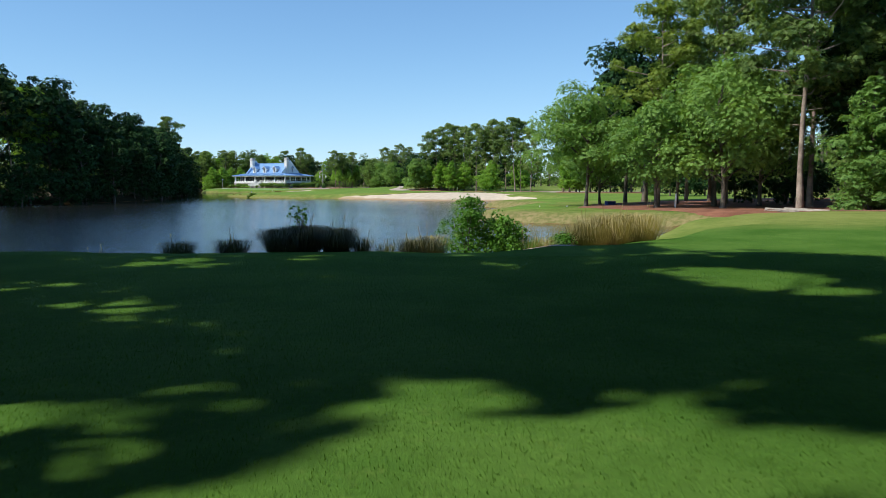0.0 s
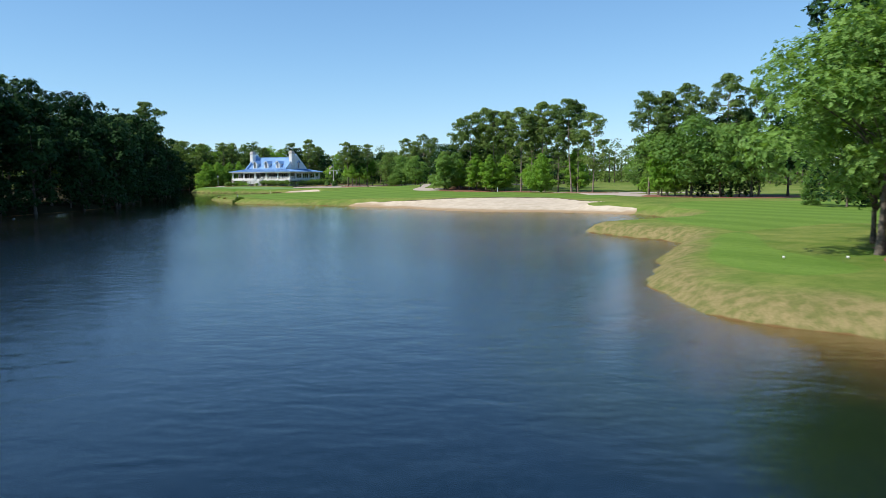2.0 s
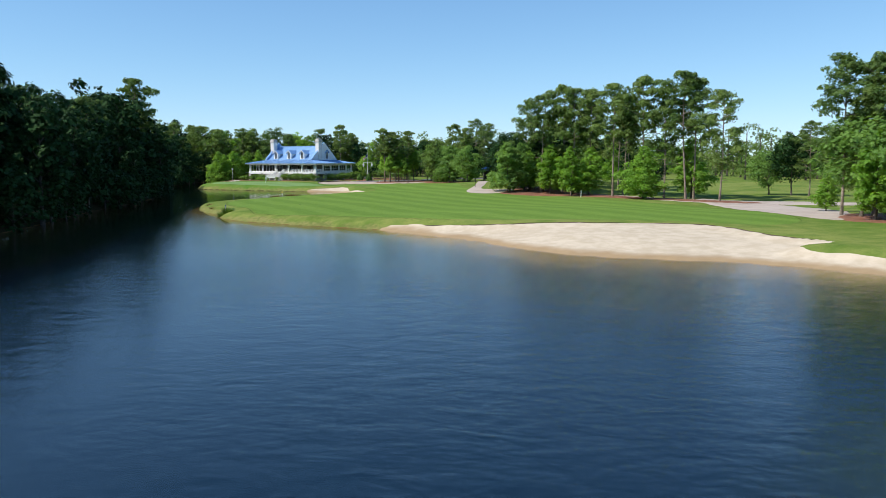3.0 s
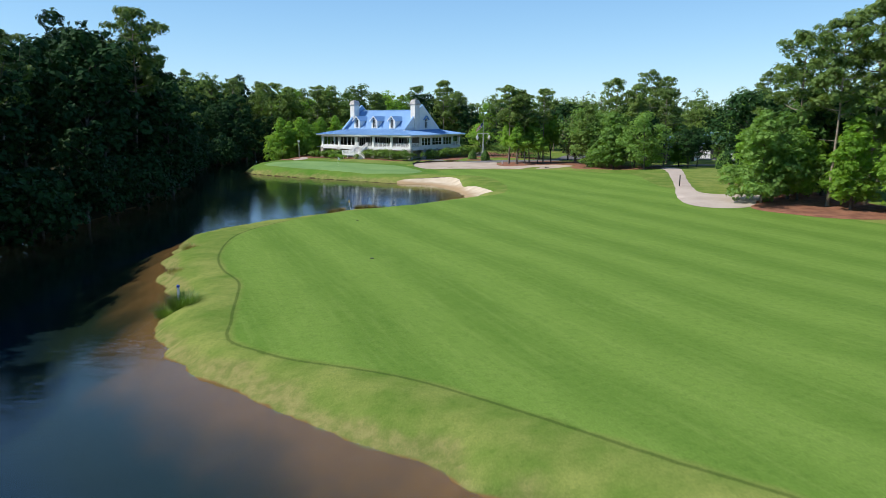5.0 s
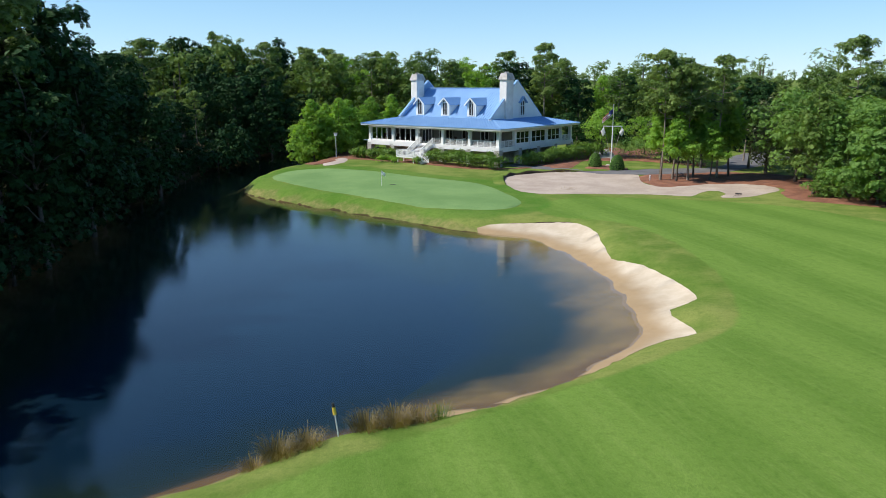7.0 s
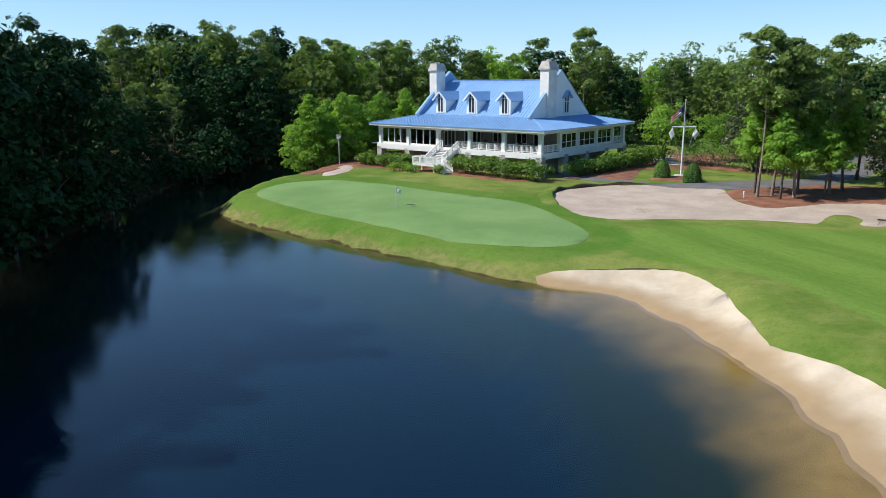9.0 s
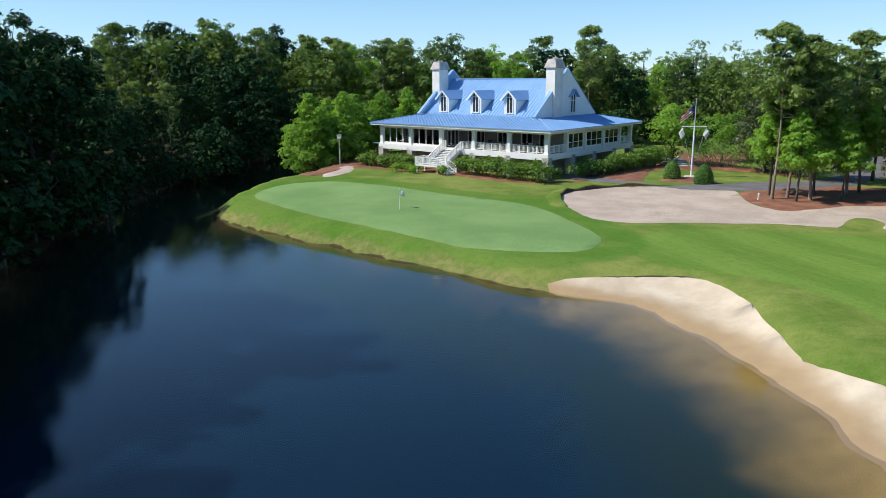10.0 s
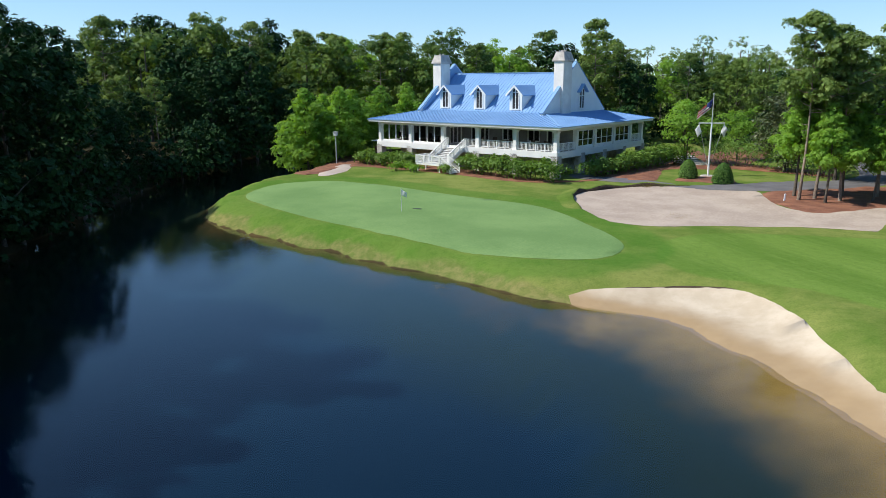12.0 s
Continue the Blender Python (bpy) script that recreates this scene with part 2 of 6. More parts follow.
LEAF_WOOD = leaf_mat("wood_leaves", (0.050, 0.108, 0.022), (0.185, 0.270, 0.060), 0.22, gaps=9.5, gloss=0.15)
LEAF_LIME = leaf_mat("fresh_leaves", (0.13, 0.28, 0.03), (0.28, 0.47, 0.075), 0.45, gaps=14.0)
LEAF_SAP = leaf_mat("sapling_leaves", (0.070, 0.19, 0.02), (0.16, 0.34, 0.05), 0.42)
LEAF_MAG = leaf_mat("magnolia_leaves", (0.036, 0.075, 0.028), (0.13, 0.14, 0.06), 0.12, 0.35)
LEAF_HEDGE = leaf_mat("hedge_leaves", (0.075, 0.16, 0.02), (0.19, 0.31, 0.05), 0.32)
REED = leaf_mat("reed_blades", (0.045, 0.06, 0.022), (0.16, 0.15, 0.065), 0.2)
REED_BROWN = leaf_mat("brown_reed_blades", (0.085, 0.075, 0.024), (0.27, 0.20, 0.085), 0.3)
LAWN = leaf_mat("lawn_blades", (0.05, 0.13, 0.018), (0.11, 0.215, 0.036), 0.35, gloss=0.03)
STRAW = leaf_mat("dry_reed_blades", (0.22, 0.19, 0.075), (0.42, 0.36, 0.17), 0.3)
BLADE = leaf_mat("grass_blades", (0.055, 0.12, 0.02), (0.13, 0.23, 0.045), 0.35)

WHITE = plain("white_paint", (0.74, 0.75, 0.75), (0.82, 0.82, 0.80), 0.5, 0.8, 0.08, 0.004, fine=25.0)
STUCCO = plain("chimney_stucco", (0.66, 0.63, 0.60), (0.80, 0.77, 0.73), 0.85, 1.3, 0.35, 0.01, fine=22.0)
CONCRETE = plain("grey_cap", (0.36, 0.33, 0.31), (0.52, 0.49, 0.46), 0.9, 1.6, 0.4, 0.01, fine=20.0)
STONE = plain("pier_stone", (0.30, 0.28, 0.26), (0.50, 0.47, 0.43), 0.9, 2.5, 0.8, 0.03, fine=7.0)
DECK = plain("grey_deck", (0.30, 0.29, 0.28), (0.42, 0.40, 0.38), 0.7, 1.0, 0.2, 0.005)
DARK = plain("dark_frame", (0.02, 0.02, 0.022), (0.04, 0.04, 0.042), 0.5, 2.0, 0.0)
# near-black walls: the dimness of the rooms is put into the colour
INNER = plain("inner_wall", (0.03, 0.027, 0.024), (0.06, 0.055, 0.05), 0.7, 0.7, 0.1, 0.004)
CHAIRM = plain("dark_wood", (0.05, 0.03, 0.02), (0.11, 0.06, 0.04), 0.55, 3.0, 0.1, 0.004)
METAL_W = plain("white_metal", (0.72, 0.73, 0.74), (0.80, 0.80, 0.80), 0.35, 2.0, 0.0)
TIMBER = plain("grey_timber", (0.26, 0.23, 0.19), (0.42, 0.38, 0.33), 0.9, 2.0, 0.6, 0.01, fine=12.0)
GREYM = plain("grey_metal", (0.40, 0.41, 0.42), (0.50, 0.50, 0.50), 0.45, 2.0, 0.0)
BLACK = plain("black_rubber", (0.015, 0.015, 0.015), (0.03, 0.03, 0.03), 0.6, 4.0, 0.0)
BLUEP = plain("blue_plastic", (0.02, 0.05, 0.28), (0.035, 0.075, 0.36), 0.4, 4.0, 0.0)
YELLOW = plain("yellow_cloth", (0.62, 0.46, 0.05), (0.75, 0.56, 0.07), 0.8, 4.0, 0.1, 0.003)
RED = plain("red_cloth", (0.42, 0.03, 0.04), (0.50, 0.05, 0.05), 0.8, 4.0, 0.1, 0.003)
NAVY = plain("navy_cloth", (0.02, 0.03, 0.13), (0.03, 0.045, 0.17), 0.8, 4.0, 0.1, 0.003)
CLOTH = plain("white_cloth", (0.74, 0.74, 0.72), (0.82, 0.82, 0.80), 0.8, 4.0, 0.1, 0.003)

m = Mat("blue_metal_roof", 0.5, 0.0, 0.3)
m.color(m.mix(m.ramp(m.math("ADD", m.math("MULTIPLY", m.noise(0.35, 4), 0.6), m.math("MULTIPLY", m.noise(5.0), 0.4)), 0.35, 0.65), (0.185, 0.34, 0.58), (0.23, 0.395, 0.64)))
m.bump(m.noise(2.0, 3), 0.1, 0.01)
ROOF = m.m

# opaque near-black pane: the dim room behind is painted into it
m = Mat("dark_pane", 0.04, 0, 0.5)
m.color(m.mix(m.noise(0.6, 2), (0.006, 0.008, 0.009), (0.016, 0.019, 0.02)))
DARK_PANE = m.m
m = Mat("window_glass", 0.02)
m.b.inputs["Transmission Weight"].default_value = 1.0
m.b.inputs["IOR"].default_value = 1.45
m.color((0.75, 0.8, 0.82))
GLASS = m.m


# ---------------------------------------------------------------- building helpers
def part(name, bm, material, parent=None, label="", smooth=False):
    """Links a bmesh as one mesh object under a thing or a part."""
    me = bpy.data.meshes.new(name)
    bm.to_mesh(me)
    bm.free()
    me.materials.append(material)
    if smooth:
        me.shade_smooth()
    ob = new(name, me)
    ob.parent = parent
    return tagged(ob, label) if label else ob


def array_mesh(name, verts, faces, material, smooth=False):
    """A mesh from arrays of corners and of equal-sided faces."""
    verts, faces = np.asarray(verts, np.float32), np.asarray(faces, np.int32)
    me = bpy.data.meshes.new(name)
    k = faces.shape[1]
    me.vertices.add(len(verts))
    me.vertices.foreach_set("co", verts.ravel())
    me.loops.add(faces.size)
    me.loops.foreach_set("vertex_index", faces.ravel())
    me.polygons.add(len(faces))
    me.polygons.foreach_set("loop_start", np.arange(0, faces.size, k, dtype=np.int32))
    me.polygons.foreach_set("loop_total", np.full(len(faces), k, np.int32))
    me.update(calc_edges=True)
    me.materials.append(material)
    if smooth:
        me.shade_smooth()
    return me


def mesh_part(name, me, parent=None, label=""):
    ob = new(name, me)
    ob.parent = parent
    return tagged(ob, label) if label else ob


def root(name, m, label, category, group="", kind=""):
    ob = new(name)
    ob.empty_display_size = 0.2
    ob.matrix_world = m
    return tagged(ob, label, category, group, kind)


def box(bm, x0, x1, y0, y1, z0, z1, bevel=0.0, m=None):
    r = bmesh.ops.create_cube(bm, size=1.0)
    for v in r["verts"]:
        v.co = Vector(((x0 + x1) / 2 + v.co.x * (x1 - x0), (y0 + y1) / 2 + v.co.y * (y1 - y0), (z0 + z1) / 2 + v.co.z * (z1 - z0)))
        if m is not None:
            v.co = m @ v.co
    if bevel:
        es = list({e for v in r["verts"] for e in v.link_edges})
        bmesh.ops.bevel(bm, geom=es, offset=bevel, segments=1, affect="EDGES")


def boxed(*a, **k):
    bm = bmesh.new()
    box(bm, *a, **k)
    return bm


def beam(bm, a, b, w, h):
    """A square bar from a to b."""
    a, b = Vector(a), Vector(b)
    d = b - a
    q = d.to_track_quat("X", "Z").to_matrix().to_4x4()
    box(bm, 0, d.length, -w / 2, w / 2, -h / 2, h / 2, 0.0, Matrix.Translation(a) @ q)


def rod(bm, a, b, r0, r1, sides=8):
    a, b = Vector(a), Vector(b)
    d = b - a
    q = d.to_track_quat("Z", "Y").to_matrix().to_4x4()
    bmesh.ops.create_cone(bm, cap_ends=True, segments=sides, radius1=r0, radius2=r1, depth=d.length, matrix=Matrix.Translation((a + b) / 2) @ q)


def poly_solid(bm, pts, thick):
    """A flat outline given a thickness along its normal, to the back."""
    vs = [bm.verts.new(p) for p in pts]
    f = bm.faces.new(vs)
    f.normal_update()
    n = f.normal.copy()
    back = [bm.verts.new(Vector(p) - n * thick) for p in pts]
    bm.faces.new(back[::-1])
    for i in range(len(pts)):
        j = (i + 1) % len(pts)
        bm.faces.new((vs[j], vs[i], back[i], back[j]))


def smooth_loop(pts, n=6, closed=True):
    """Catmull-Rom through the points of an outline."""
    p = np.array(pts, float)
    out = []
    c = len(p)
    for i in range(c if closed else c - 1):
        a, b = p[i], p[(i + 1) % c]
        z = p[i - 1] if closed or i else a
        d = p[(i + 2) % c] if closed or i + 2 < c else b
        for k in range(n):
            t = k / n
            out.append(0.5 * (2 * a + (b - z) * t + (2 * z - 5 * a + 4 * b - d) * t * t + (3 * a - z - 3 * b + d) * t ** 3))
    if not closed:
        out.append(p[-1])
    return np.array(out)


def signed(px, py, loop, reach=30.0):
    """Signed distance of points to an outline, positive inside."""
    d = np.full(px.shape, -reach)
    lo, hi = loop.min(0) - reach, loop.max(0) + reach
    s = (px > lo[0]) & (px < hi[0]) & (py > lo[1]) & (py < hi[1])
    x, y = px[s], py[s]
    best, inside = np.full(x.shape, 1e9), np.zeros(x.shape, bool)
    for (ax, ay), (bx, by) in zip(loop, np.roll(loop, -1, 0)):
        ex, ey = bx - ax, by - ay
        t = np.clip(((x - ax) * ex + (y - ay) * ey) / (ex * ex + ey * ey + 1e-9), 0, 1)
        best = np.minimum(best, (x - ax - t * ex) ** 2 + (y - ay - t * ey) ** 2)
        c = (ay > y) != (by > y)
        inside ^= c & (x < ex * (y - ay) / (ey if abs(ey) > 1e-9 else 1e-9) + ax)
    d[s] = np.where(inside, 1, -1) * np.minimum(np.sqrt(best), reach)
    return d


# ---------------------------------------------------------------- the ground plan
LAKE_NEAR = [(-88, -21.12), (-52.8, -20.24), (-26.4, -19.36), (-10.56, -18.92), (-3.52, -18.48), (1.76, -18.22), (5.28, -17.6), (8.36, -15.84), (11, -12.76), (13.64, -8.8), (17.6, -3.52), (22, 2.64), (25.96, 7.48)]
LAKE_TEE = [(23.76, 10.12), (18.48, 12.85), (13.64, 15.49), (10.12, 18.13), (8.54, 21.56), (8.36, 26.4), (9.5, 30.36), (12.58, 38.72), (14.61, 43.56), (12.85, 48.4), (10.74, 52.36), (11.09, 54.74), (14.08, 56.32), (18.48, 60.28), (21.38, 66.88), (20.77, 75.68)]
LAKE_BUNKER = [(17.16, 79.7), (10.56, 83.95), (3.96, 85.6), (-1.94, 89.3), (-6.6, 95.9), (-10.56, 99.6), (-15.84, 104.5), (-24.5, 109.2), (-32.3, 113.6), (-36.2, 117.6), (-38.7, 122.6), (-42.7, 128), (-45.6, 133.8), (-47.8, 139.9), (-46.6, 145.2)]
LAKE_LAGOON = [(-44.6, 149.3), (-42.3, 153.4), (-38.4, 157.9), (-35.7, 160.8), (-33.6, 164.4), (-32.2, 167.2), (-32.2, 169.8), (-32.8, 172.8), (-33.9, 176.4), (-35.6, 180.2), (-37.7, 183.9), (-40.2, 187.1), (-42.8, 188.6), (-46.0, 189.0), (-50.16, 190.78), (-58.08, 194.13), (-66, 197.3), (-71.72, 200.29), (-75.5, 204.16), (-77.44, 209.44), (-78.32, 216.48), (-77.88, 222.64)]
LAKE_WOOD = [(-79.2, 230.56), (-81.84, 242), (-88, 255.2), (-95.04, 253.44), (-94.16, 235.84), (-90.64, 220), (-84.48, 202.4), (-77.44, 186.56), (-70.4, 171.6), (-64.24, 156.64), (-60.72, 140.8), (-57.2, 123.2), (-51.92, 107.36), (-50.16, 92.4), (-52.8, 77.44), (-59.84, 63.36), (-68.64, 44), (-79.2, 17.6), (-91.52, -4.4)]
LAKE = smooth_loop(LAKE_NEAR + LAKE_TEE + LAKE_BUNKER + LAKE_LAGOON + LAKE_WOOD, 6)
BUNKER = smooth_loop([(20.24, 80.08), (16.72, 75.68), (7.04, 79.2), (-3.52, 85.36), (-10.56, 94.16), (-16.28, 102.96), (-14.96, 105.07), (-8.8, 101.64), (-3.52, 99.88), (1.32, 99.62), (5.72, 98.56), (10.56, 98.74), (14.08, 96.36), (16.02, 90.64), (18.66, 87.12), (15.4, 85.01)])
BUNKER_LAGOON = smooth_loop([(-47.2, 187.6), (-45.4, 189.7), (-43.4, 190.4), (-40.6, 190.9), (-38.2, 190.5), (-36.5, 187.7), (-35.5, 184.0), (-34.6, 181.4), (-32.6, 179.0), (-30.9, 176.3), (-29.8, 173.6), (-30.4, 172.2), (-31.1, 171.2), (-30.5, 169.8), (-29.8, 168.0), (-31.6, 166.6), (-33.3, 164.0), (-35.5, 160.5), (-38.3, 157.7), (-40.5, 160.0), (-40.5, 168.0), (-41.5, 175.5), (-46.0, 184.4)])
WASTE_B = smooth_loop([(-48.9, 212.4), (-47.9, 215.2), (-44.3, 218.6), (-39.13, 219.6), (-35.6, 218.6), (-34.8, 213), (-32.68, 210.3), (-30.1, 211.8), (-27.8, 213.4), (-23.8, 213.4), (-22.2, 210), (-23.8, 207), (-25.4, 204.9), (-27.5, 204.4), (-27.2, 207.0), (-27.9, 208.8), (-29.1, 207.8), (-30.0, 204.9), (-31.6, 204.9), (-33.6, 205.0), (-35.2, 204.9), (-38, 204.1), (-42.1, 203), (-44.8, 203.4), (-46.6, 205.4), (-48, 208.4)])
GREEN_P = smooth_loop([(-72.8, 205.2), (-73.6, 210.6), (-70.5, 213.8), (-65.0, 212.6), (-58.0, 209.6), (-50.6, 207.0), (-46.6, 202.4), (-43.9, 197.4), (-45.0, 193.7), (-49.7, 193.0), (-55.6, 195.1), (-62.4, 198.1), (-68.2, 201.3)])
FAIRWAY = smooth_loop([(-7.04, 102.96), (7.04, 102.08), (19.36, 99.44), (23.76, 110), (21.12, 127.6), (12.32, 140.8), (3.52, 154), (-5.28, 163.68), (-11.44, 176), (-14.08, 188.32), (-21.12, 198), (-29.92, 202.4), (-40.48, 200.64), (-41.36, 193.16), (-34.32, 189.2), (-29.04, 178.64), (-28.16, 168.96), (-31.68, 162.8), (-36.96, 156.2), (-41.36, 150.04), (-43.3, 141.8), (-42.8, 137.0), (-40.4, 131.0), (-38.0, 127.0), (-35.6, 124.2), (-34.1, 121.2), (-32.4, 117.4), (-30.4, 114.4), (-22.6, 111.8), (-14.6, 107)])
TEE_P = smooth_loop([(12.32, 22.88), (11.44, 28.16), (15.84, 39.6), (21.12, 44), (26.4, 47.52), (35.2, 47.52), (42.24, 61.6), (52.8, 79.2), (35.2, 88), (23.76, 79.2), (23.76, 65.12), (15.84, 54.56), (17.6, 41.36), (15.4, 31.68), (15.84, 24.64)])
PATH_P = smooth_loop([(-9.6, 206), (-7.4, 206), (-7.2, 194), (-7.8, 182), (-8, 172), (-7, 168.6), (-4, 168.2), (0, 168), (6, 166), (13, 160), (20, 151), (28, 143), (39, 137), (52, 132), (50, 126), (35, 131), (23, 137.5), (12, 153), (3, 161), (-2, 163.6), (-4.7, 160.6), (-7.4, 159.5), (-9.7, 160.8), (-10.4, 165), (-10.2, 170), (-9.6, 180), (-9.4, 192)])
MULCH_T = smooth_loop([(17.6, 26.6), (18.6, 22.6), (20.4, 17.2), (23.0, 12.6), (25.96, 4.4), (29.04, -5.28), (38.72, -12.32), (61.6, -8.8), (66, 35.2), (44, 49.28), (29.92, 41.36), (22.88, 34.76)])
MULCH_PINE = smooth_loop([(-1.2, 172.5), (-2.4, 167.5), (-4.0, 162.4), (-4.6, 159.6), (-2.2, 157.2), (2.6, 155.6), (6.16, 156.2), (11.44, 151.8), (17.6, 144.32), (23.76, 138.16), (29.92, 135.08), (29.04, 139.04), (22.88, 146.08), (17.6, 152.24), (12.32, 159.28), (7.04, 166.32), (0, 176), (-4.4, 179.52)])
MULCH_CLUB = smooth_loop([(-35.5, 217.5), (-33.44, 219.65), (-27.28, 223.34), (-19.36, 221.76), (-12.32, 209.44), (-8.62, 207.68), (-9.33, 200.4), (-14.08, 199.6), (-21.12, 203), (-22.6, 207), (-21.9, 210), (-23.9, 213.1), (-27.8, 213.1), (-30.1, 211.5), (-32.6, 210.1), (-34.6, 213)])
MULCH_BED = smooth_loop([(-76.12, 218.24), (-79.2, 227.04), (-77.44, 235.84), (-73.04, 230.56), (-61.6, 224.4), (-51.04, 219.65), (-46.64, 226.16), (-39.6, 242), (-35.2, 255.2), (-31.68, 249.92), (-35.2, 235.84), (-37.5, 231.0), (-42.6, 229.4), (-44.7, 224.8), (-46.4, 222.4), (-50.16, 219.2), (-54.56, 217.71), (-61.6, 220.53), (-66.88, 222.64), (-72.51, 223.87), (-73.39, 217.36)])
DRIVE = smooth_loop([(-50.3, 224.0), (-48.1, 222.9), (-45.0, 222.7), (-41.2, 220.2), (-37.1, 221.4), (-34.8, 223.0), (-29.92, 225.8), (-26.4, 230.56), (-24.64, 242), (-17.6, 249.92), (5.28, 230.56), (17.6, 221.76), (19.36, 211.2), (8.8, 209.44), (-0.88, 211.2), (-10.56, 209.88), (-9.68, 212.08), (1.76, 213.84), (7.04, 215.6), (1.76, 225.28), (-12.32, 235.84), (-19.36, 237.6), (-22.44, 230.56), (-27.28, 222.6), (-33.44, 219.2), (-37.2, 218.7), (-41.2, 218.9), (-44.8, 220.0), (-48.9, 220.9), (-50.8, 222.4)])

# levels above the water at a few places; the ground glides between them
LEVELS = [(5.28, -41.36, 1.55), (5.28, -31.0, 1.53), (5.28, -23.5, 1.53), (-8.0, -27.0, 1.53), (-26.4, -35.2, 1.60), (19.36, -14.96, 1.72), (29.92, -17.6, 1.76), (14.08, 24.64, 0.84), (19.36, 39.6, 0.97), (29.92, 17.6, 1.1), (52.8, 17.6, 1.41), (26.4, 66, 0.97), (4.4, 110, 1.32), (22.88, 105.6, 1.14), (19.36, 132, 0.79), (10.56, 154, 0.79), (-22, 123.2, 0.84), (-37.84, 140.8, 0.66), (-17.6, 145.2, 0.88), (-24.64, 171.6, 0.97), (-7.92, 191.84, 2.07), (-3.52, 180.4, 1.67), (-19.36, 195.36, 1.5), (-35.2, 200.64, 1.1), (-45.76, 198.88, 1.06), (-58.08, 204.16, 1.32), (-70.4, 209.44, 1.28), (-61.6, 220, 1.45), (-35.2, 215.6, 1.19), (-38.72, 225.28, 1.46), (-52.8, 230.56, 1.5), (-75.68, 227.04, 1.45), (-17.6, 215.6, 1.32), (0, 220, 1.67), (35.2, 176, 0.79), (70.4, 211.2, 1.06), (-66, 96.8, 1.06), (-79.2, 158.4, 1.14), (-105.6, 220, 1.41), (-52.8, 281.6, 1.76), (105.6, 52.8, 1.41), (105.6, -88, 1.76), (-105.6, -88, 1.76)]


def axis(lo, hi, step, far):
    mid_ = np.arange(lo, hi + step / 2, step)
    out, g = [], step
    x = hi
    while x < far:
        g *= 1.17
        x += g
        out.append(x)
    left, g, x = [], step, lo
    while x > -far:
        g *= 1.17
        x -= g
        left.append(x)
    return np.concatenate([left[::-1], mid_, out])


GX, GY = axis(-99, 55, 0.86, 3200), axis(-53, 266, 0.86, 3200)
NX, NY = len(GX), len(GY)
MX, MY = np.meshgrid(GX, GY)
MX, MY = MX.ravel(), MY.ravel()


def level(x, y):
    w = np.zeros_like(x)
    z = np.zeros_like(x)
    for a, b, c in LEVELS:
        k = 1.0 / ((x - a) ** 2 + (y - b) ** 2 + 23.0) ** 1.6
        w += k
        z += k * c
    return z / w


def cheap_noise(x, y, f):
    return np.sin(x * f + 1.7 * np.sin(y * f * 0.7)) * np.sin(y * f * 1.1 + 1.3 * np.sin(x * f * 0.6 + 2))


SHORE = -signed(MX, MY, LAKE, 40.0)
S_B1, S_B2, S_W = signed(MX, MY, BUNKER), signed(MX, MY, BUNKER_LAGOON), signed(MX, MY, WASTE_B)
S_G, S_F, S_T = signed(MX, MY, GREEN_P), signed(MX, MY, FAIRWAY), signed(MX, MY, TEE_P)
SHORE_N = SHORE + 0.35 * cheap_noise(MX, MY, 0.9) * (np.abs(SHORE) < 8)


def height_field():
    base = level(MX, MY) + 0.07 * cheap_noise(MX, MY, 0.13) + 0.02 * cheap_noise(MX, MY, 0.6)
    soft = np.clip(np.maximum(S_B1, S_B2) / 2 + 0.5, 0, 1)
    near = np.clip((-7 - MY) / 6, 0, 1)
    wide = 0.95 + 3.6 * soft
    d = np.maximum(SHORE_N, 0)
    rise = (1 - near) * (1 - np.exp(-d / wide)) + near * np.clip(d / 5.4, 0, 1) ** 1.6 * (1.5 - 0.5 * np.clip(d / 5.4, 0, 1))
    far = np.clip(np.hypot(MX, MY - 130) / 1500 - 0.3, 0, 1)
    up = base * (0.18 * np.clip(d / 1.0, 0, 1) * (1 - soft) * (1 - near) + rise * np.maximum(0.82 + 0.18 * soft, near)) + 12 * far ** 1.5
    down = np.maximum(SHORE_N * np.where(soft > 0.3, 0.22, 0.42), -2.2)
    h = np.where(SHORE_N > 0, up, down)
    h -= 0.18 * np.clip(np.maximum(S_B1, S_B2) / 1.3, 0, 1) * np.clip(SHORE_N / 1.5 - 0.4, 0, 1)
    h -= 0.14 * np.clip(S_W / 1.3, 0, 1)
    return h


GZ = height_field()
GRID_Z = GZ.reshape(NY, NX)


def ground_z(x, y):
    i = int(np.clip(np.searchsorted(GX, x) - 1, 0, NX - 2))
    j = int(np.clip(np.searchsorted(GY, y) - 1, 0, NY - 2))
    a, b = (x - GX[i]) / (GX[i + 1] - GX[i]), (y - GY[j]) / (GY[j + 1] - GY[j])
    z = GRID_Z
    return float((z[j, i] * (1 - a) + z[j, i + 1] * a) * (1 - b) + (z[j + 1, i] * (1 - a) + z[j + 1, i + 1] * a) * b)


def shore_at(x, y):
    i, j = int(np.clip(np.searchsorted(GX, x), 0, NX - 1)), int(np.clip(np.searchsorted(GY, y), 0, NY - 1))
    return float(SHORE.reshape(NY, NX)[j, i])


idx = np.arange(NX * NY).reshape(NY, NX)
TRI = np.concatenate([np.stack([idx[:-1, :-1], idx[:-1, 1:], idx[1:, 1:]], -1).reshape(-1, 3), np.stack([idx[:-1, :-1], idx[1:, 1:], idx[1:, :-1]], -1).reshape(-1, 3)])


def add_attr(me, name, values):
    me.attributes.new(name, "FLOAT", "POINT").data.foreach_set("value", np.asarray(values, np.float32))


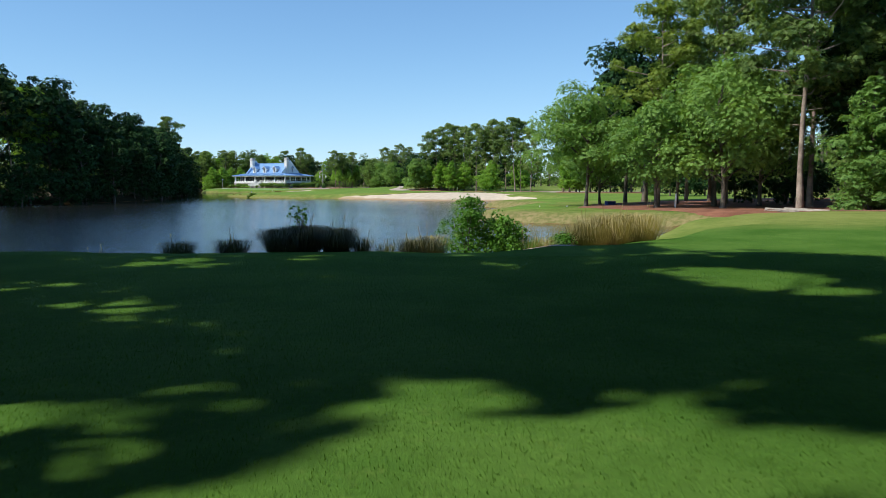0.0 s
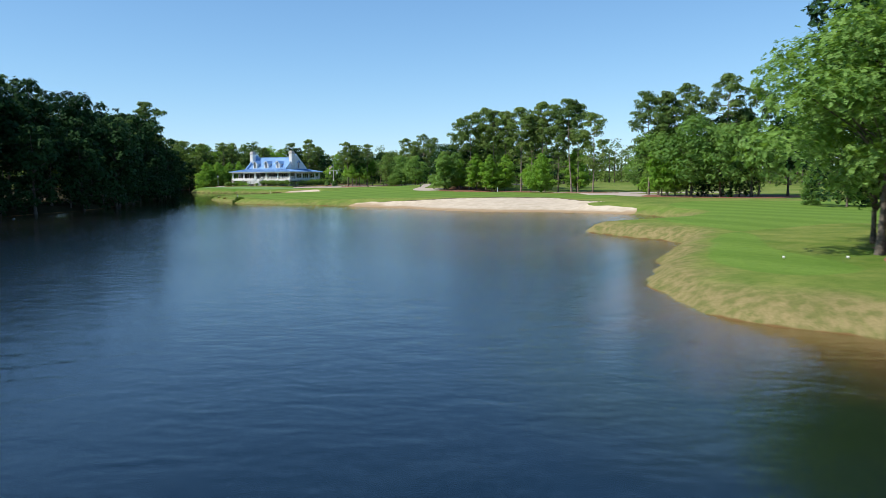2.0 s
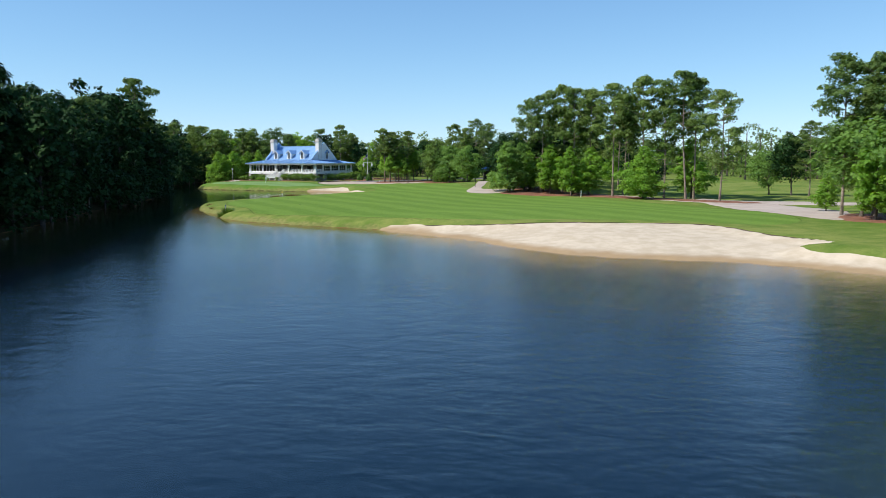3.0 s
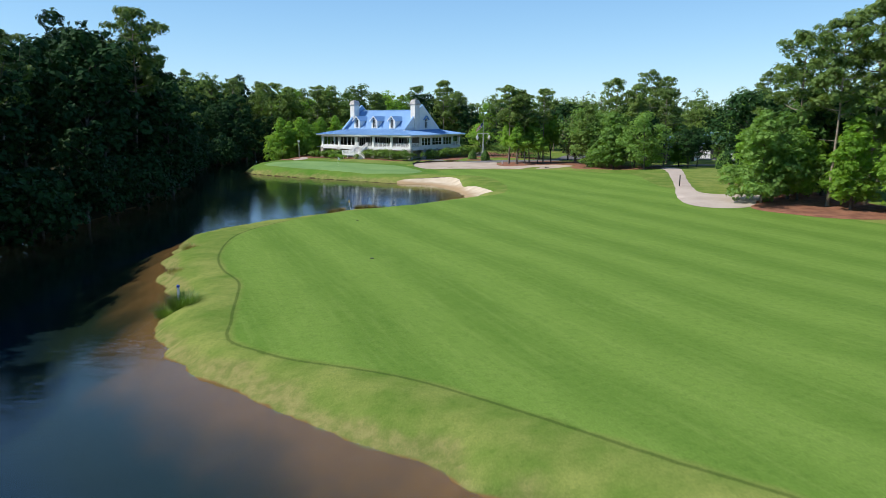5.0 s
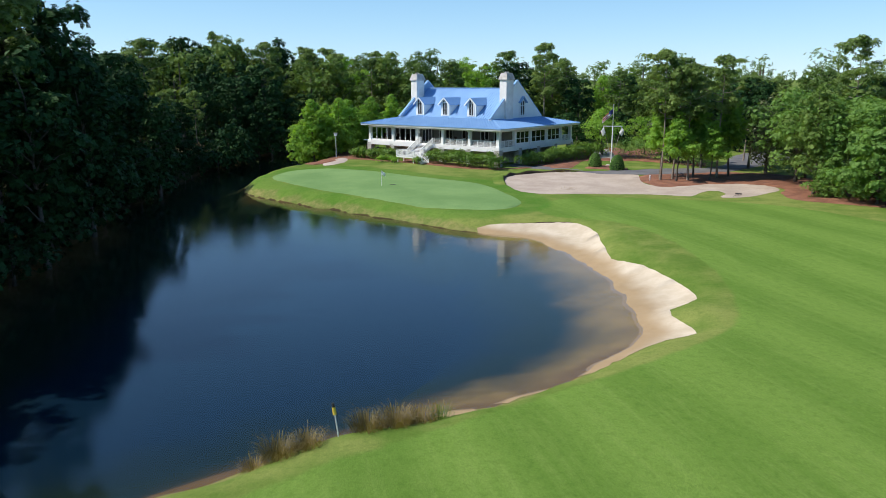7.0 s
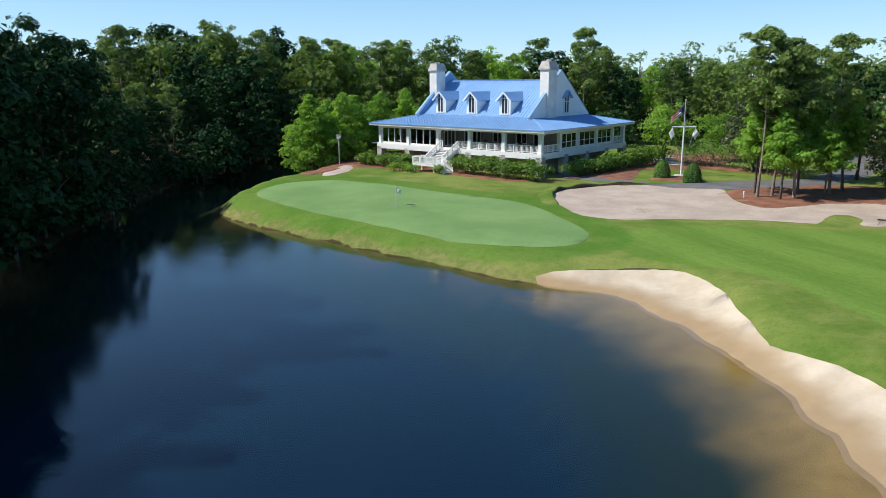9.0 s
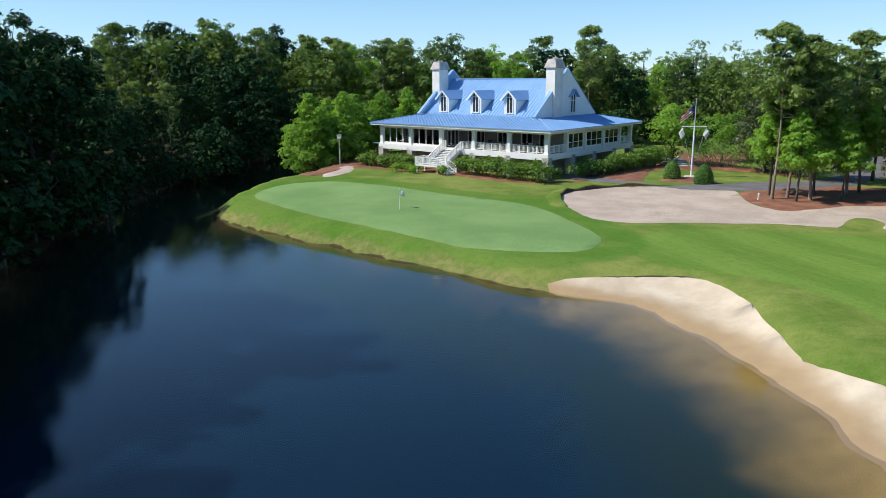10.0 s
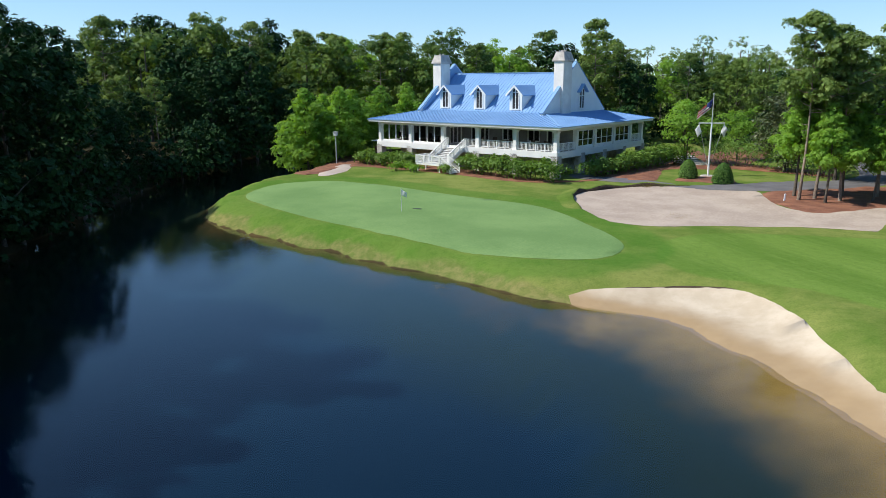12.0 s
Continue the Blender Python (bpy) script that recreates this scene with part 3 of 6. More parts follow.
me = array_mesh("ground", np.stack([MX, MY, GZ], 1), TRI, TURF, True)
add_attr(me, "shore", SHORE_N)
add_attr(me, "fairway", np.maximum(S_F, S_T))
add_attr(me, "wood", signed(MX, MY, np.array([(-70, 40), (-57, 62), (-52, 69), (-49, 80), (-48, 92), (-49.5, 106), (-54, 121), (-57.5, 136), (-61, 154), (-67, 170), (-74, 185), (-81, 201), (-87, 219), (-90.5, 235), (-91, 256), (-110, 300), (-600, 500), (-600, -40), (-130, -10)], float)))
add_attr(me, "sand", np.maximum(S_B1, S_B2))
add_attr(me, "green", S_G)
add_attr(me, "dry", np.clip((MY + 12) / 14, 0, 1) * np.clip((72 - MY) / 10, 0, 1))
tagged(new("ground", me), "mown green golf turf with dry yellow banks", "ground", kind="structure")


def draped(name, inside, lift, material, label, category):
    """A layer on the ground where inside > 0, cut cleanly along its rim."""
    s = inside[TRI]
    t = TRI[(s > 0).any(1)]
    at_ = {}
    pts, sh_, faces = [], [], []

    def vert(key, x, y, z, sh):
        if key not in at_:
            at_[key] = len(pts)
            pts.append((x, y, z))
            sh_.append(sh)
        return at_[key]

    for tri in t.tolist():
        loop = []
        for a, b in ((0, 1), (1, 2), (2, 0)):
            i, j = tri[a], tri[b]
            si, sj = inside[i], inside[j]
            if si > 0:
                loop.append(vert(i, MX[i], MY[i], GZ[i] + lift, SHORE_N[i]))
            if (si > 0) != (sj > 0):
                p, q = min(i, j), max(i, j)
                k = inside[p] / (inside[p] - inside[q])
                loop.append(vert((p, q), MX[p] + k * (MX[q] - MX[p]), MY[p] + k * (MY[q] - MY[p]), GZ[p] + k * (GZ[q] - GZ[p]) + 0.012, SHORE_N[p] + k * (SHORE_N[q] - SHORE_N[p])))
        for k in range(1, len(loop) - 1):
            faces.append((loop[0], loop[k], loop[k + 1]))
    me = array_mesh(name, pts, faces, material, True)
    add_attr(me, "shore", sh_)
    return tagged(new(name, me), label, category, kind="structure")


W1 = 0.16 * cheap_noise(MX, MY, 0.8)
draped("sand_bunker", np.minimum(S_B1 + W1, SHORE_N + 0.3), 0.035, SAND, "broad pale sand bunker sloping into the lake", "bunker")
draped("sand_bunker", np.minimum(S_B2 + 0.3 * W1, SHORE_N + 0.3), 0.035, SAND, "curved pale sand bunker along the lagoon", "bunker")
draped("waste_bunker", S_W + W1, 0.035, WASTE, "wide pinkish waste bunker below the clubhouse", "bunker")
draped("putting_green", S_G, 0.04, GREEN, "smooth close-mown putting green", "green")
draped("cart_path", signed(MX, MY, PATH_P) + 0.5 * W1, 0.05, PATHM, "pale sandy cart path", "path")
PATH_2 = smooth_loop([(25.5, 148), (29.2, 137), (31.7, 130), (32.4, 116.5), (27.3, 105), (24.4, 109), (23.3, 124), (23.15, 139)])
MULCH_C = smooth_loop([(27, 104), (29, 110), (33, 113), (45, 114), (50, 104), (46, 97), (38, 95), (31, 100)])
draped("cart_path", signed(MX, MY, PATH_2) + 1.5 * W1, 0.05, PATHM, "pale sandy waste strip beside the second tee", "path")
draped("mulch_bed", signed(MX, MY, MULCH_C) + 2 * W1, 0.07, MULCH, "red-brown pine straw under the clump", "mulch")
draped("mulch_bed", np.minimum(signed(MX, MY, MULCH_T) + 3 * W1, SHORE_N - 0.9), 0.05, MULCH, "red-brown pine straw under the grove", "mulch")
draped("mulch_bed", signed(MX, MY, MULCH_PINE) + W1, 0.08, MULCH, "red-brown pine straw under tall pines", "mulch")
draped("mulch_bed", signed(MX, MY, MULCH_CLUB) + W1, 0.06, MULCH, "red-brown pine straw under trees by the waste bunker", "mulch")
draped("mulch_bed", signed(MX, MY, MULCH_BED) + W1, 0.06, MULCH, "red-brown mulch bed round the clubhouse", "mulch")
draped("mulch_bed", signed(MX, MY, smooth_loop([(-41.9, 222.4), (-40.6, 225.0), (-38.6, 225.4), (-37.0, 222.6), (-37.3, 220.6), (-39.4, 221.6)])) + W1, 0.10, MULCH, "red-brown mulch round the clipped bushes", "mulch")
draped("mulch_bed", signed(MX, MY, smooth_loop([(-46.6, 221.9), (-43.9, 221.3), (-43.3, 224), (-43.0, 229), (-40.6, 231), (-38.2, 233.2), (-38.6, 240), (-40, 249), (-44, 249), (-45, 240), (-47.3, 232), (-49.0, 225)])) + W1, 0.12, MULCH, "red-brown mulch between porch shrubs and garden steps", "mulch")
draped("mulch_bed", signed(MX, MY, smooth_loop([(-38.0, 232.6), (-33.5, 230.4), (-29.0, 229.0), (-28.6, 231.6), (-33.5, 234.2), (-37.8, 236.2)])) + W1, 0.14, MULCH, "red-brown mulch strip behind the flag lawn", "mulch")
draped("sandy_patch", signed(MX, MY, smooth_loop([(-73.3, 217.6), (-73.6, 221.0), (-74.4, 224.2), (-73.2, 225.2), (-71.9, 221.4), (-71.6, 218.0), (-72.2, 216.6)])) + W1, 0.10, PATHM, "pale sandy patch below the cypresses", "sand")
draped("bare_soil", signed(MX, MY, smooth_loop([(7.2, -22.3), (7.5, -21.9), (8.4, -21.6), (9.6, -21.2), (9.9, -19.4), (10.9, -18.2), (11.5, -18.5), (10.5, -20.4), (9.7, -21.8), (8.3, -22.3)])) + 0.6 * W1, 0.03, WASTE, "bare pinkish soil patch on the bank", "soil")
draped("drive", signed(MX, MY, DRIVE) + 0.3 * W1, 0.09, ASPHALT, "grey asphalt drive beside the clubhouse", "road")

bm = bmesh.new()
x0, x1, y0, y1 = -112, 40, -27, 264
vs = [bm.verts.new(p) for p in ((x0, y0, 0), (x1, y0, 0), (x1, y1, 0), (x0, y1, 0))]
bm.faces.new(vs)
tagged(part("water", bm, WATER), "calm dark blue golf lake with light ripples", "water", kind="structure")


def lip(name, loop, lo, hi, up, label):
    """A low eroded turf edge along part of a bunker's rim."""
    p = np.array([q for q in loop[lo:hi] if shore_at(*q) > 1.8])
    vs, fs = [], []
    for k, (x, y) in enumerate(p):
        a, b = p[max(k - 1, 0)], p[min(k + 1, len(p) - 1)]
        d = (b - a) / (np.linalg.norm(b - a) + 1e-9)
        nrm = np.array([d[1], -d[0]])
        w = math.sin(math.pi * k / (len(p) - 1)) ** 0.4
        hgt = up * w * (0.8 + 0.3 * math.sin(k * 1.3))
        z = ground_z(x, y)
        for off, dz in ((0.12, -0.06), (0.0, hgt * 0.80), (-0.12, hgt), (-0.7, hgt * 0.6), (-1.5, -0.05)):
            vs.append((x + nrm[0] * off, y + nrm[1] * off, z + dz))
    for k in range(len(p) - 1):
        for j in range(4):
            a = k * 5 + j
            fs.append((a, a + 5, a + 6, a + 1))
    me = array_mesh(name, vs, fs, TURF, False)
    me.materials.append(SOIL)
    mi = [1 if (k % 4) < 1 else 0 for k in range(len(fs))]
    me.polygons.foreach_set("material_index", mi)
    add_attr(me, "shore", [6.0] * len(vs))
    for nm in ("fairway", "dry", "wood", "sand", "green"):
        add_attr(me, nm, [-5.0 if nm != "dry" else 0.0] * len(vs))
    return tagged(new(name, me), label, "bunker edge", kind="structure")


SOIL = plain("dark_soil", (0.035, 0.022, 0.012), (0.075, 0.05, 0.03), 0.95, 3.0, 0.6, 0.03, fine=14.0)


# ---------------------------------------------------------------- trees
RNG = np.random.default_rng(5)


def tubes(paths, sides=6):
    """Tapered round limbs: each path is a list of (x, y, z, radius)."""
    vs, fs = [], []
    for path in paths:
        p = np.array(path, float)
        o = len(vs)
        for k in range(len(p)):
            d = p[min(k + 1, len(p) - 1), :3] - p[max(k - 1, 0), :3]
            d /= np.linalg.norm(d) + 1e-9
            a = np.cross(d, (0, 0, 1) if abs(d[2]) < 0.9 else (1, 0, 0))
            a /= np.linalg.norm(a)
            b = np.cross(d, a)
            for s in range(sides):
                w = 2 * math.pi * s / sides
                vs.append(p[k, :3] + p[k, 3] * (math.cos(w) * a + math.sin(w) * b))
        for k in range(len(p) - 1):
            for s in range(sides):
                t = (s + 1) % sides
                fs.append((o + k * sides + s, o + k * sides + t, o + (k + 1) * sides + t, o + (k + 1) * sides + s))
    return np.array(vs), np.array(fs)


def leaves(centres, dirs, length, width, spread=0.5, rng=RNG):
    """One folded diamond leaf (two triangles) per centre, facing roughly along dirs."""
    n = len(centres)
    nn = dirs + rng.normal(0, spread, (n, 3))
    nn /= np.linalg.norm(nn, axis=1, keepdims=True) + 1e-9
    d = np.cross(nn, rng.normal(0, 1, (n, 3)))
    d /= np.linalg.norm(d, axis=1, keepdims=True) + 1e-9
    s = np.cross(d, nn)
    L = length * rng.uniform(0.7, 1.3, (n, 1))
    W = width * rng.uniform(0.7, 1.3, (n, 1))
    c = centres
    v = np.stack([c - d * L * 0.5, c + s * W * 0.5 + nn * W * 0.18, c + d * L * 0.5, c - s * W * 0.5 + nn * W * 0.18], 1).reshape(-1, 3)
    k = np.arange(n)[:, None] * 4
    f = np.concatenate([k + [[0, 1, 2]], k + [[0, 2, 3]]], 0)
    return v, f


def ball_points(n, rng=RNG, shell=0.55):
    d = rng.normal(0, 1, (n, 3))
    d /= np.linalg.norm(d, axis=1, keepdims=True)
    return d, d * (shell + (1 - shell) * rng.random((n, 1)) ** 0.5)


def clumps(centres, radii, per, length, width, flat=0.6, rng=RNG, under=0.3):
    """Sprays of leaves on boughs: dense on top and outside of each bough, thin below."""
    cs, ds, mean = [], [], np.mean(radii)
    for c, r in zip(centres, radii):
        k = max(8, int(per * (r / mean) ** 2))
        d = rng.normal(0, 1, (k, 3))
        d /= np.linalg.norm(d, axis=1, keepdims=True)
        up = (d[:, 2] < -0.1) & (rng.random(k) > under)
        d[up, 2] *= -1
        p = d * (0.5 + 0.5 * rng.random((k, 1)) ** 0.6) * rng.uniform(0.75, 1.25, 3) + rng.normal(0, 0.13, (k, 3))
        cs.append(np.array(c) + p * r * (1, 1, flat))
        ds.append(d + (0, 0, 0.45))
    return leaves(np.concatenate(cs), np.concatenate(ds), length, width, 0.45, rng)


def limb(a, b, r0, r1, sag=0.15, rng=RNG, n=4):
    a, b = np.array(a, float), np.array(b, float)
    L = np.linalg.norm(b - a)
    out = []
    for k in range(n + 1):
        t = k / n
        p = a + (b - a) * t + np.array([0, 0, sag * L * math.sin(math.pi * t)]) + rng.normal(0, 0.02 * L, 3) * (0 < k < n)
        out.append((*p, r0 + (r1 - r0) * t))
    return out


def trunk_path(h, r, lean=0.03, rng=RNG, n=7, flare=1.35):
    a = rng.uniform(0, 6.28)
    out = []
    for k in range(n + 1):
        t = k / n
        w = lean * h * t * t + 0.012 * h * math.sin(5 * t + a)
        out.append((math.cos(a) * w, math.sin(a) * w, -0.3 + (h + 0.3) * t, r * (flare if k == 0 else 1) * (1 - 0.85 * t)))
    return out


def along(path, z):
    p = np.array(path)
    return np.array([np.interp(z, p[:, 2], p[:, k]) for k in range(3)])


def make_pine(seed, h=20.0, bare=0.5, wide=3.8, per=70, n=20, size=0.60, width=0.42):
    """A pine: bare lower trunk with dead stubs, then tiers of upswept limbs with flat pads of needles."""
    rng = np.random.default_rng(seed)
    tp_ = trunk_path(h * 0.97, 0.085 + 0.005 * h, 0.03, rng)
    paths, cs, rs = [tp_], [], []
    for k in range(n):
        u = (k + 0.8 * rng.random()) / n
        z = (bare + (1 - bare) * u) * h * 0.96
        # longest limbs a third of the way up the crown, rounded towards the top
        L = wide * (0.30 + 0.70 * math.sin(math.pi * (0.18 + 0.79 * u))) * rng.uniform(0.5, 1.15)
        a = k * 2.4 + rng.uniform(-0.6, 0.6)
        s = along(tp_, z)
        e = s + np.array([math.cos(a) * L, math.sin(a) * L, L * rng.uniform(0.15, 0.5)])
        paths.append(limb(s, e, 0.075, 0.02, -0.08, rng, 3))
        for w in (0.55, 0.8, 1.0) if L > 2.2 else (0.6, 1.0):
            side = rng.normal(0, 0.16 * L, 3) * (1, 1, 0.4)
            cs.append(s + (e - s) * w + side)
            rs.append(rng.uniform(0.6, 1.2) * (0.42 + 0.125 * wide))
    for k in range(4):
        cs.append(along(tp_, h * 0.96) + rng.normal(0, 0.55, 3) * (1, 1, 0.5))
        rs.append(0.85)
    for k in range(5):
        a = rng.uniform(0, 6.28)
        s = along(tp_, h * rng.uniform(bare * 0.55, bare))
        paths.append(limb(s, s + np.array([math.cos(a), math.sin(a), 0.1]) * rng.uniform(0.6, 1.8), 0.035, 0.012, 0, rng, 2))
    return tubes(paths, 6), clumps(cs, rs, per, size, width, 0.74, rng, 0.3)


def make_broad(seed, h=14.0, wide=6.0, low=0.25, n=46, per=95, size=0.46, width=0.36, stems=1, lean=0.04, flat=0.78, pad=1.0):
    """A broadleaf tree: boughs end in uneven pads of leaves round an open middle."""
    rng = np.random.default_rng(seed)
    paths, cs, rs = [], [], []
    tops = []
    for s in range(stems):
        tp_ = trunk_path(h * 0.72, (0.12 + 0.009 * h) * (1 if stems == 1 else 0.7), lean if stems == 1 else 0.14, rng)
        paths.append(tp_)
        tops.append(tp_)
    mid_z, half = h * (1 + low) / 2, h * (1 - low) / 2
    lob = rng.uniform(0, 6.28, 3)
    for k in range(n):
        v = 1 - 2 * (k + 0.5) / n
        a = k * 2.399963 + rng.uniform(-0.35, 0.35)
        q = math.sqrt(1 - v * v)
        reach = (0.93 + 0.13 * math.sin(2 * a + lob[0]) + 0.10 * math.sin(3 * a + lob[1] + 4 * v)) * (rng.uniform(0.80, 1.0) if k % 4 else rng.uniform(0.35, 0.6))
        w = wide * (1.0 - 0.30 * max(0, v) ** 1.5 - 0.12 * max(0, -v))
        c = np.array([q * math.cos(a) * w * reach, q * math.sin(a) * w * reach, mid_z + v * half * reach * 0.96]) + rng.normal(0, 0.25, 3)
        cs.append(c)
        rs.append(rng.choice([0.6, 0.85, 1.15, 1.45]) * rng.uniform(0.85, 1.15) * (0.42 + 0.17 * wide) * pad)
        if k % 2 == 0:
            tp_ = tops[k // 2 % stems]
            s = along(tp_, np.clip(c[2] - np.hypot(c[0], c[1]) * 0.8, h * 0.16, h * 0.68))
            paths.append(limb(s, c, 0.045 + 0.003 * h, 0.015, 0.08, rng, 3))
    return tubes(paths, 6), clumps(cs, rs, per, size, width, flat, rng)


def make_spire(seed, h=9.0, wide=2.6, n=60, per=50, size=0.4, width=0.16, low=0.04, droop=0.2, blunt=0.75):
    """A feathery cone-shaped tree with uneven boughs."""
    rng = np.random.default_rng(seed)
    tp_ = trunk_path(h * 0.97, 0.055 + 0.008 * h, 0.015, rng)
    paths, cs, rs = [tp_], [], []
    lob = rng.uniform(0, 6.28, 2)
    for k in range(n):
        t = low + (1 - low) * (k + 0.5) / n
        a = k * 2.4 + rng.uniform(-0.3, 0.3)
        L = wide * (1 - t) ** blunt * rng.uniform(0.55, 1.15) * (1 if t > 0.14 else 0.75) * (1 + 0.22 * math.sin(a + 7 * t + lob[0]))
        s = along(tp_, t * h)
        e = s + np.array([math.cos(a) * L, math.sin(a) * L, -droop * L])
        for w in (0.55, 1.0) if L > 0.8 else (1.0,):
            cs.append(s + (e - s) * w)
            rs.append((0.30 + 0.26 * L * w) * rng.uniform(0.75, 1.25))
        if k % 2 == 0:
            paths.append(limb(s, e, 0.035, 0.01, 0.05, rng, 2))
    return tubes(paths, 5), clumps(cs, rs, per, size, width, 0.7, rng)


KINDS = {
    "pine": (lambda s: make_pine(s, 20.0, 0.50, 3.7, 62, 20), 20.0, "pine_tree", "tall loblolly pine with a bare trunk and open crown", BARK_PINE, NEEDLE),
    "pine_full": (lambda s: make_pine(s, 20.0, 0.28, 4.3, 52, 26), 20.0, "pine_tree", "full-crowned dark green pine", BARK_PINE, NEEDLE),
    "pine_grove": (lambda s: make_pine(s, 22.0, 0.34, 4.9, 120, 28, 0.46, 0.34), 22.0, "pine_tree", "tall dark green pine with layered crown", BARK_PINE, NEEDLE),
    "pine_fresh": (lambda s: make_pine(s, 22.0, 0.45, 4.4, 130, 24, 0.42, 0.32), 22.0, "pine_tree", "tall pine with yellow-green young needles", BARK_PINE, NEEDLE_Y),
    "oak": (lambda s: make_broad(s, 14.0, 6.2, 0.20, 56, 150, 0.46, 0.38), 14.0, "oak_tree", "broad leafy green oak with low crown", BARK, LEAF_OAK),
    "oak_far": (lambda s: make_broad(s, 14.0, 6.2, 0.10, 50, 74, 0.66, 0.54), 14.0, "oak_tree", "broad leafy green oak", BARK, LEAF_OAK),
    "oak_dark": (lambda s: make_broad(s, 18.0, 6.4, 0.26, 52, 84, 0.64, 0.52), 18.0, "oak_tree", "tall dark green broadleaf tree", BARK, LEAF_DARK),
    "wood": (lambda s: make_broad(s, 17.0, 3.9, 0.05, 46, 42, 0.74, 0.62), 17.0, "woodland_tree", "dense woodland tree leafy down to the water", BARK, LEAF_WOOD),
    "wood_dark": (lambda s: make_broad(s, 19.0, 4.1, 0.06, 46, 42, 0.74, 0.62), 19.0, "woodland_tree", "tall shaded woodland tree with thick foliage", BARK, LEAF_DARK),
    "wood_fresh": (lambda s: make_broad(s, 17.0, 4.0, 0.25, 40, 46, 0.70, 0.58), 17.0, "woodland_tree", "woodland tree with fresh light green leaves", BARK, LEAF_LIME),
    "young_bare": (lambda s: make_spire(s, 8.0, 2.4, 40, 46, 0.42, 0.34, 0.34, -0.3), 8.0, "young_tree", "young bright green tree with a bare lower stem", BARK, LEAF_LIME),
    "young": (lambda s: make_spire(s, 8.0, 2.7, 46, 44, 0.42, 0.34, 0.08, -0.25), 8.0, "young_tree", "young bright green broadleaf tree", BARK, LEAF_LIME),
    "young_oak": (lambda s: make_spire(s, 8.0, 3.0, 50, 50, 0.44, 0.36, 0.06, -0.1, 0.7), 8.0, "young_tree", "young leafy green tree with low boughs", BARK, LEAF_OAK),
    "cypress": (lambda s: make_spire(s, 9.0, 3.6, 64, 48, 0.46, 0.30, 0.03, -0.2, 0.8), 9.0, "bald_cypress", "feathery bright green bald cypress", BARK, LEAF_LIME),
    "cedar": (lambda s: make_spire(s, 9.0, 2.6, 70, 56, 0.40, 0.22, 0.02, 0.12), 9.0, "cedar_tree", "dark green cone-shaped cedar", BARK, LEAF_OAK),
    "tall_shade": (lambda s: make_broad(s, 20.0, 7.0, 0.50, 32, 60, 0.9, 0.8, 1, 0.04, 0.6, 0.78), 20.0, "oak_tree", "tall high-crowned shade tree over the first lawn", BARK, LEAF_SHADE),
    "sky_blocker": (lambda s: make_broad(s, 20.0, 7.4, 0.44, 58, 60, 1.05, 0.95, 1, 0.04, 0.7, 1.05), 20.0, "oak_tree", "tall dense unseen tree added to keep sky light off the first lawn", BARK, LEAF_SHADE),
    "shade_tree": (lambda s: make_broad(s, 18.0, 6.4, 0.34, 30, 50, 0.9, 0.8, 1, 0.04, 0.6, 0.78), 18.0, "oak_tree", "tall shade tree beside the first lawn", BARK, LEAF_SHADE),
    "magnolia": (lambda s: make_broad(s, 11.0, 3.4, 0.03, 46, 80, 0.36, 0.24), 11.0, "magnolia_tree", "glossy dark magnolia with browned leaves", BARK, LEAF_MAG),
    "crape": (lambda s: make_broad(s, 6.5, 2.6, 0.30, 30, 70, 0.32, 0.26, 4), 6.5, "small_tree", "small multi-stemmed light green tree", BARK, LEAF_LIME),
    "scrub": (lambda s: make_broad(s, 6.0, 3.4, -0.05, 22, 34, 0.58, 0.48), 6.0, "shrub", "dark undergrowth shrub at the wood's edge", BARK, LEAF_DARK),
}
PROTO = {}


def plant(kind, x, y, h, turn=None, variants=2, group="", label="", sx=1.0):
    make, h0, name, lab, bark, leaf = KINDS[kind]
    v = RNG.integers(variants)
    turn = RNG.uniform(0, 360) if turn is None else turn
    s = h / h0
    m_ = pose(x, y, max(ground_z(x, y), -0.1) - 0.05, RNG.uniform(-1.5, 1.5), RNG.uniform(-1.5, 1.5), turn) @ Matrix.Diagonal((s * sx, s * sx, s, 1))
    if (kind, v) not in PROTO:
        (tv, tf), (cv, cf) = make(100 * (list(KINDS).index(kind) + 1) + v)
        r = root(name, Matrix(), label or lab, "tree" if name != "shrub" else "shrub", group)
        mesh_part("trunk", array_mesh("trunk", tv, tf, bark, True), r)
        mesh_part("crown", array_mesh("crown", cv, cf, leaf), r)
        r.matrix_basis = m_
        PROTO[kind, v] = r
        return r
    r = PROTO[kind, v]
    keep = r.scale.copy()
    r.scale = (1, 1, 1)
    c = copy_thing(r, m_)
    r.scale = keep
    if label or group:
        tagged(c, label or lab, group=group)
    else:
        c["label"] = lab
    return c


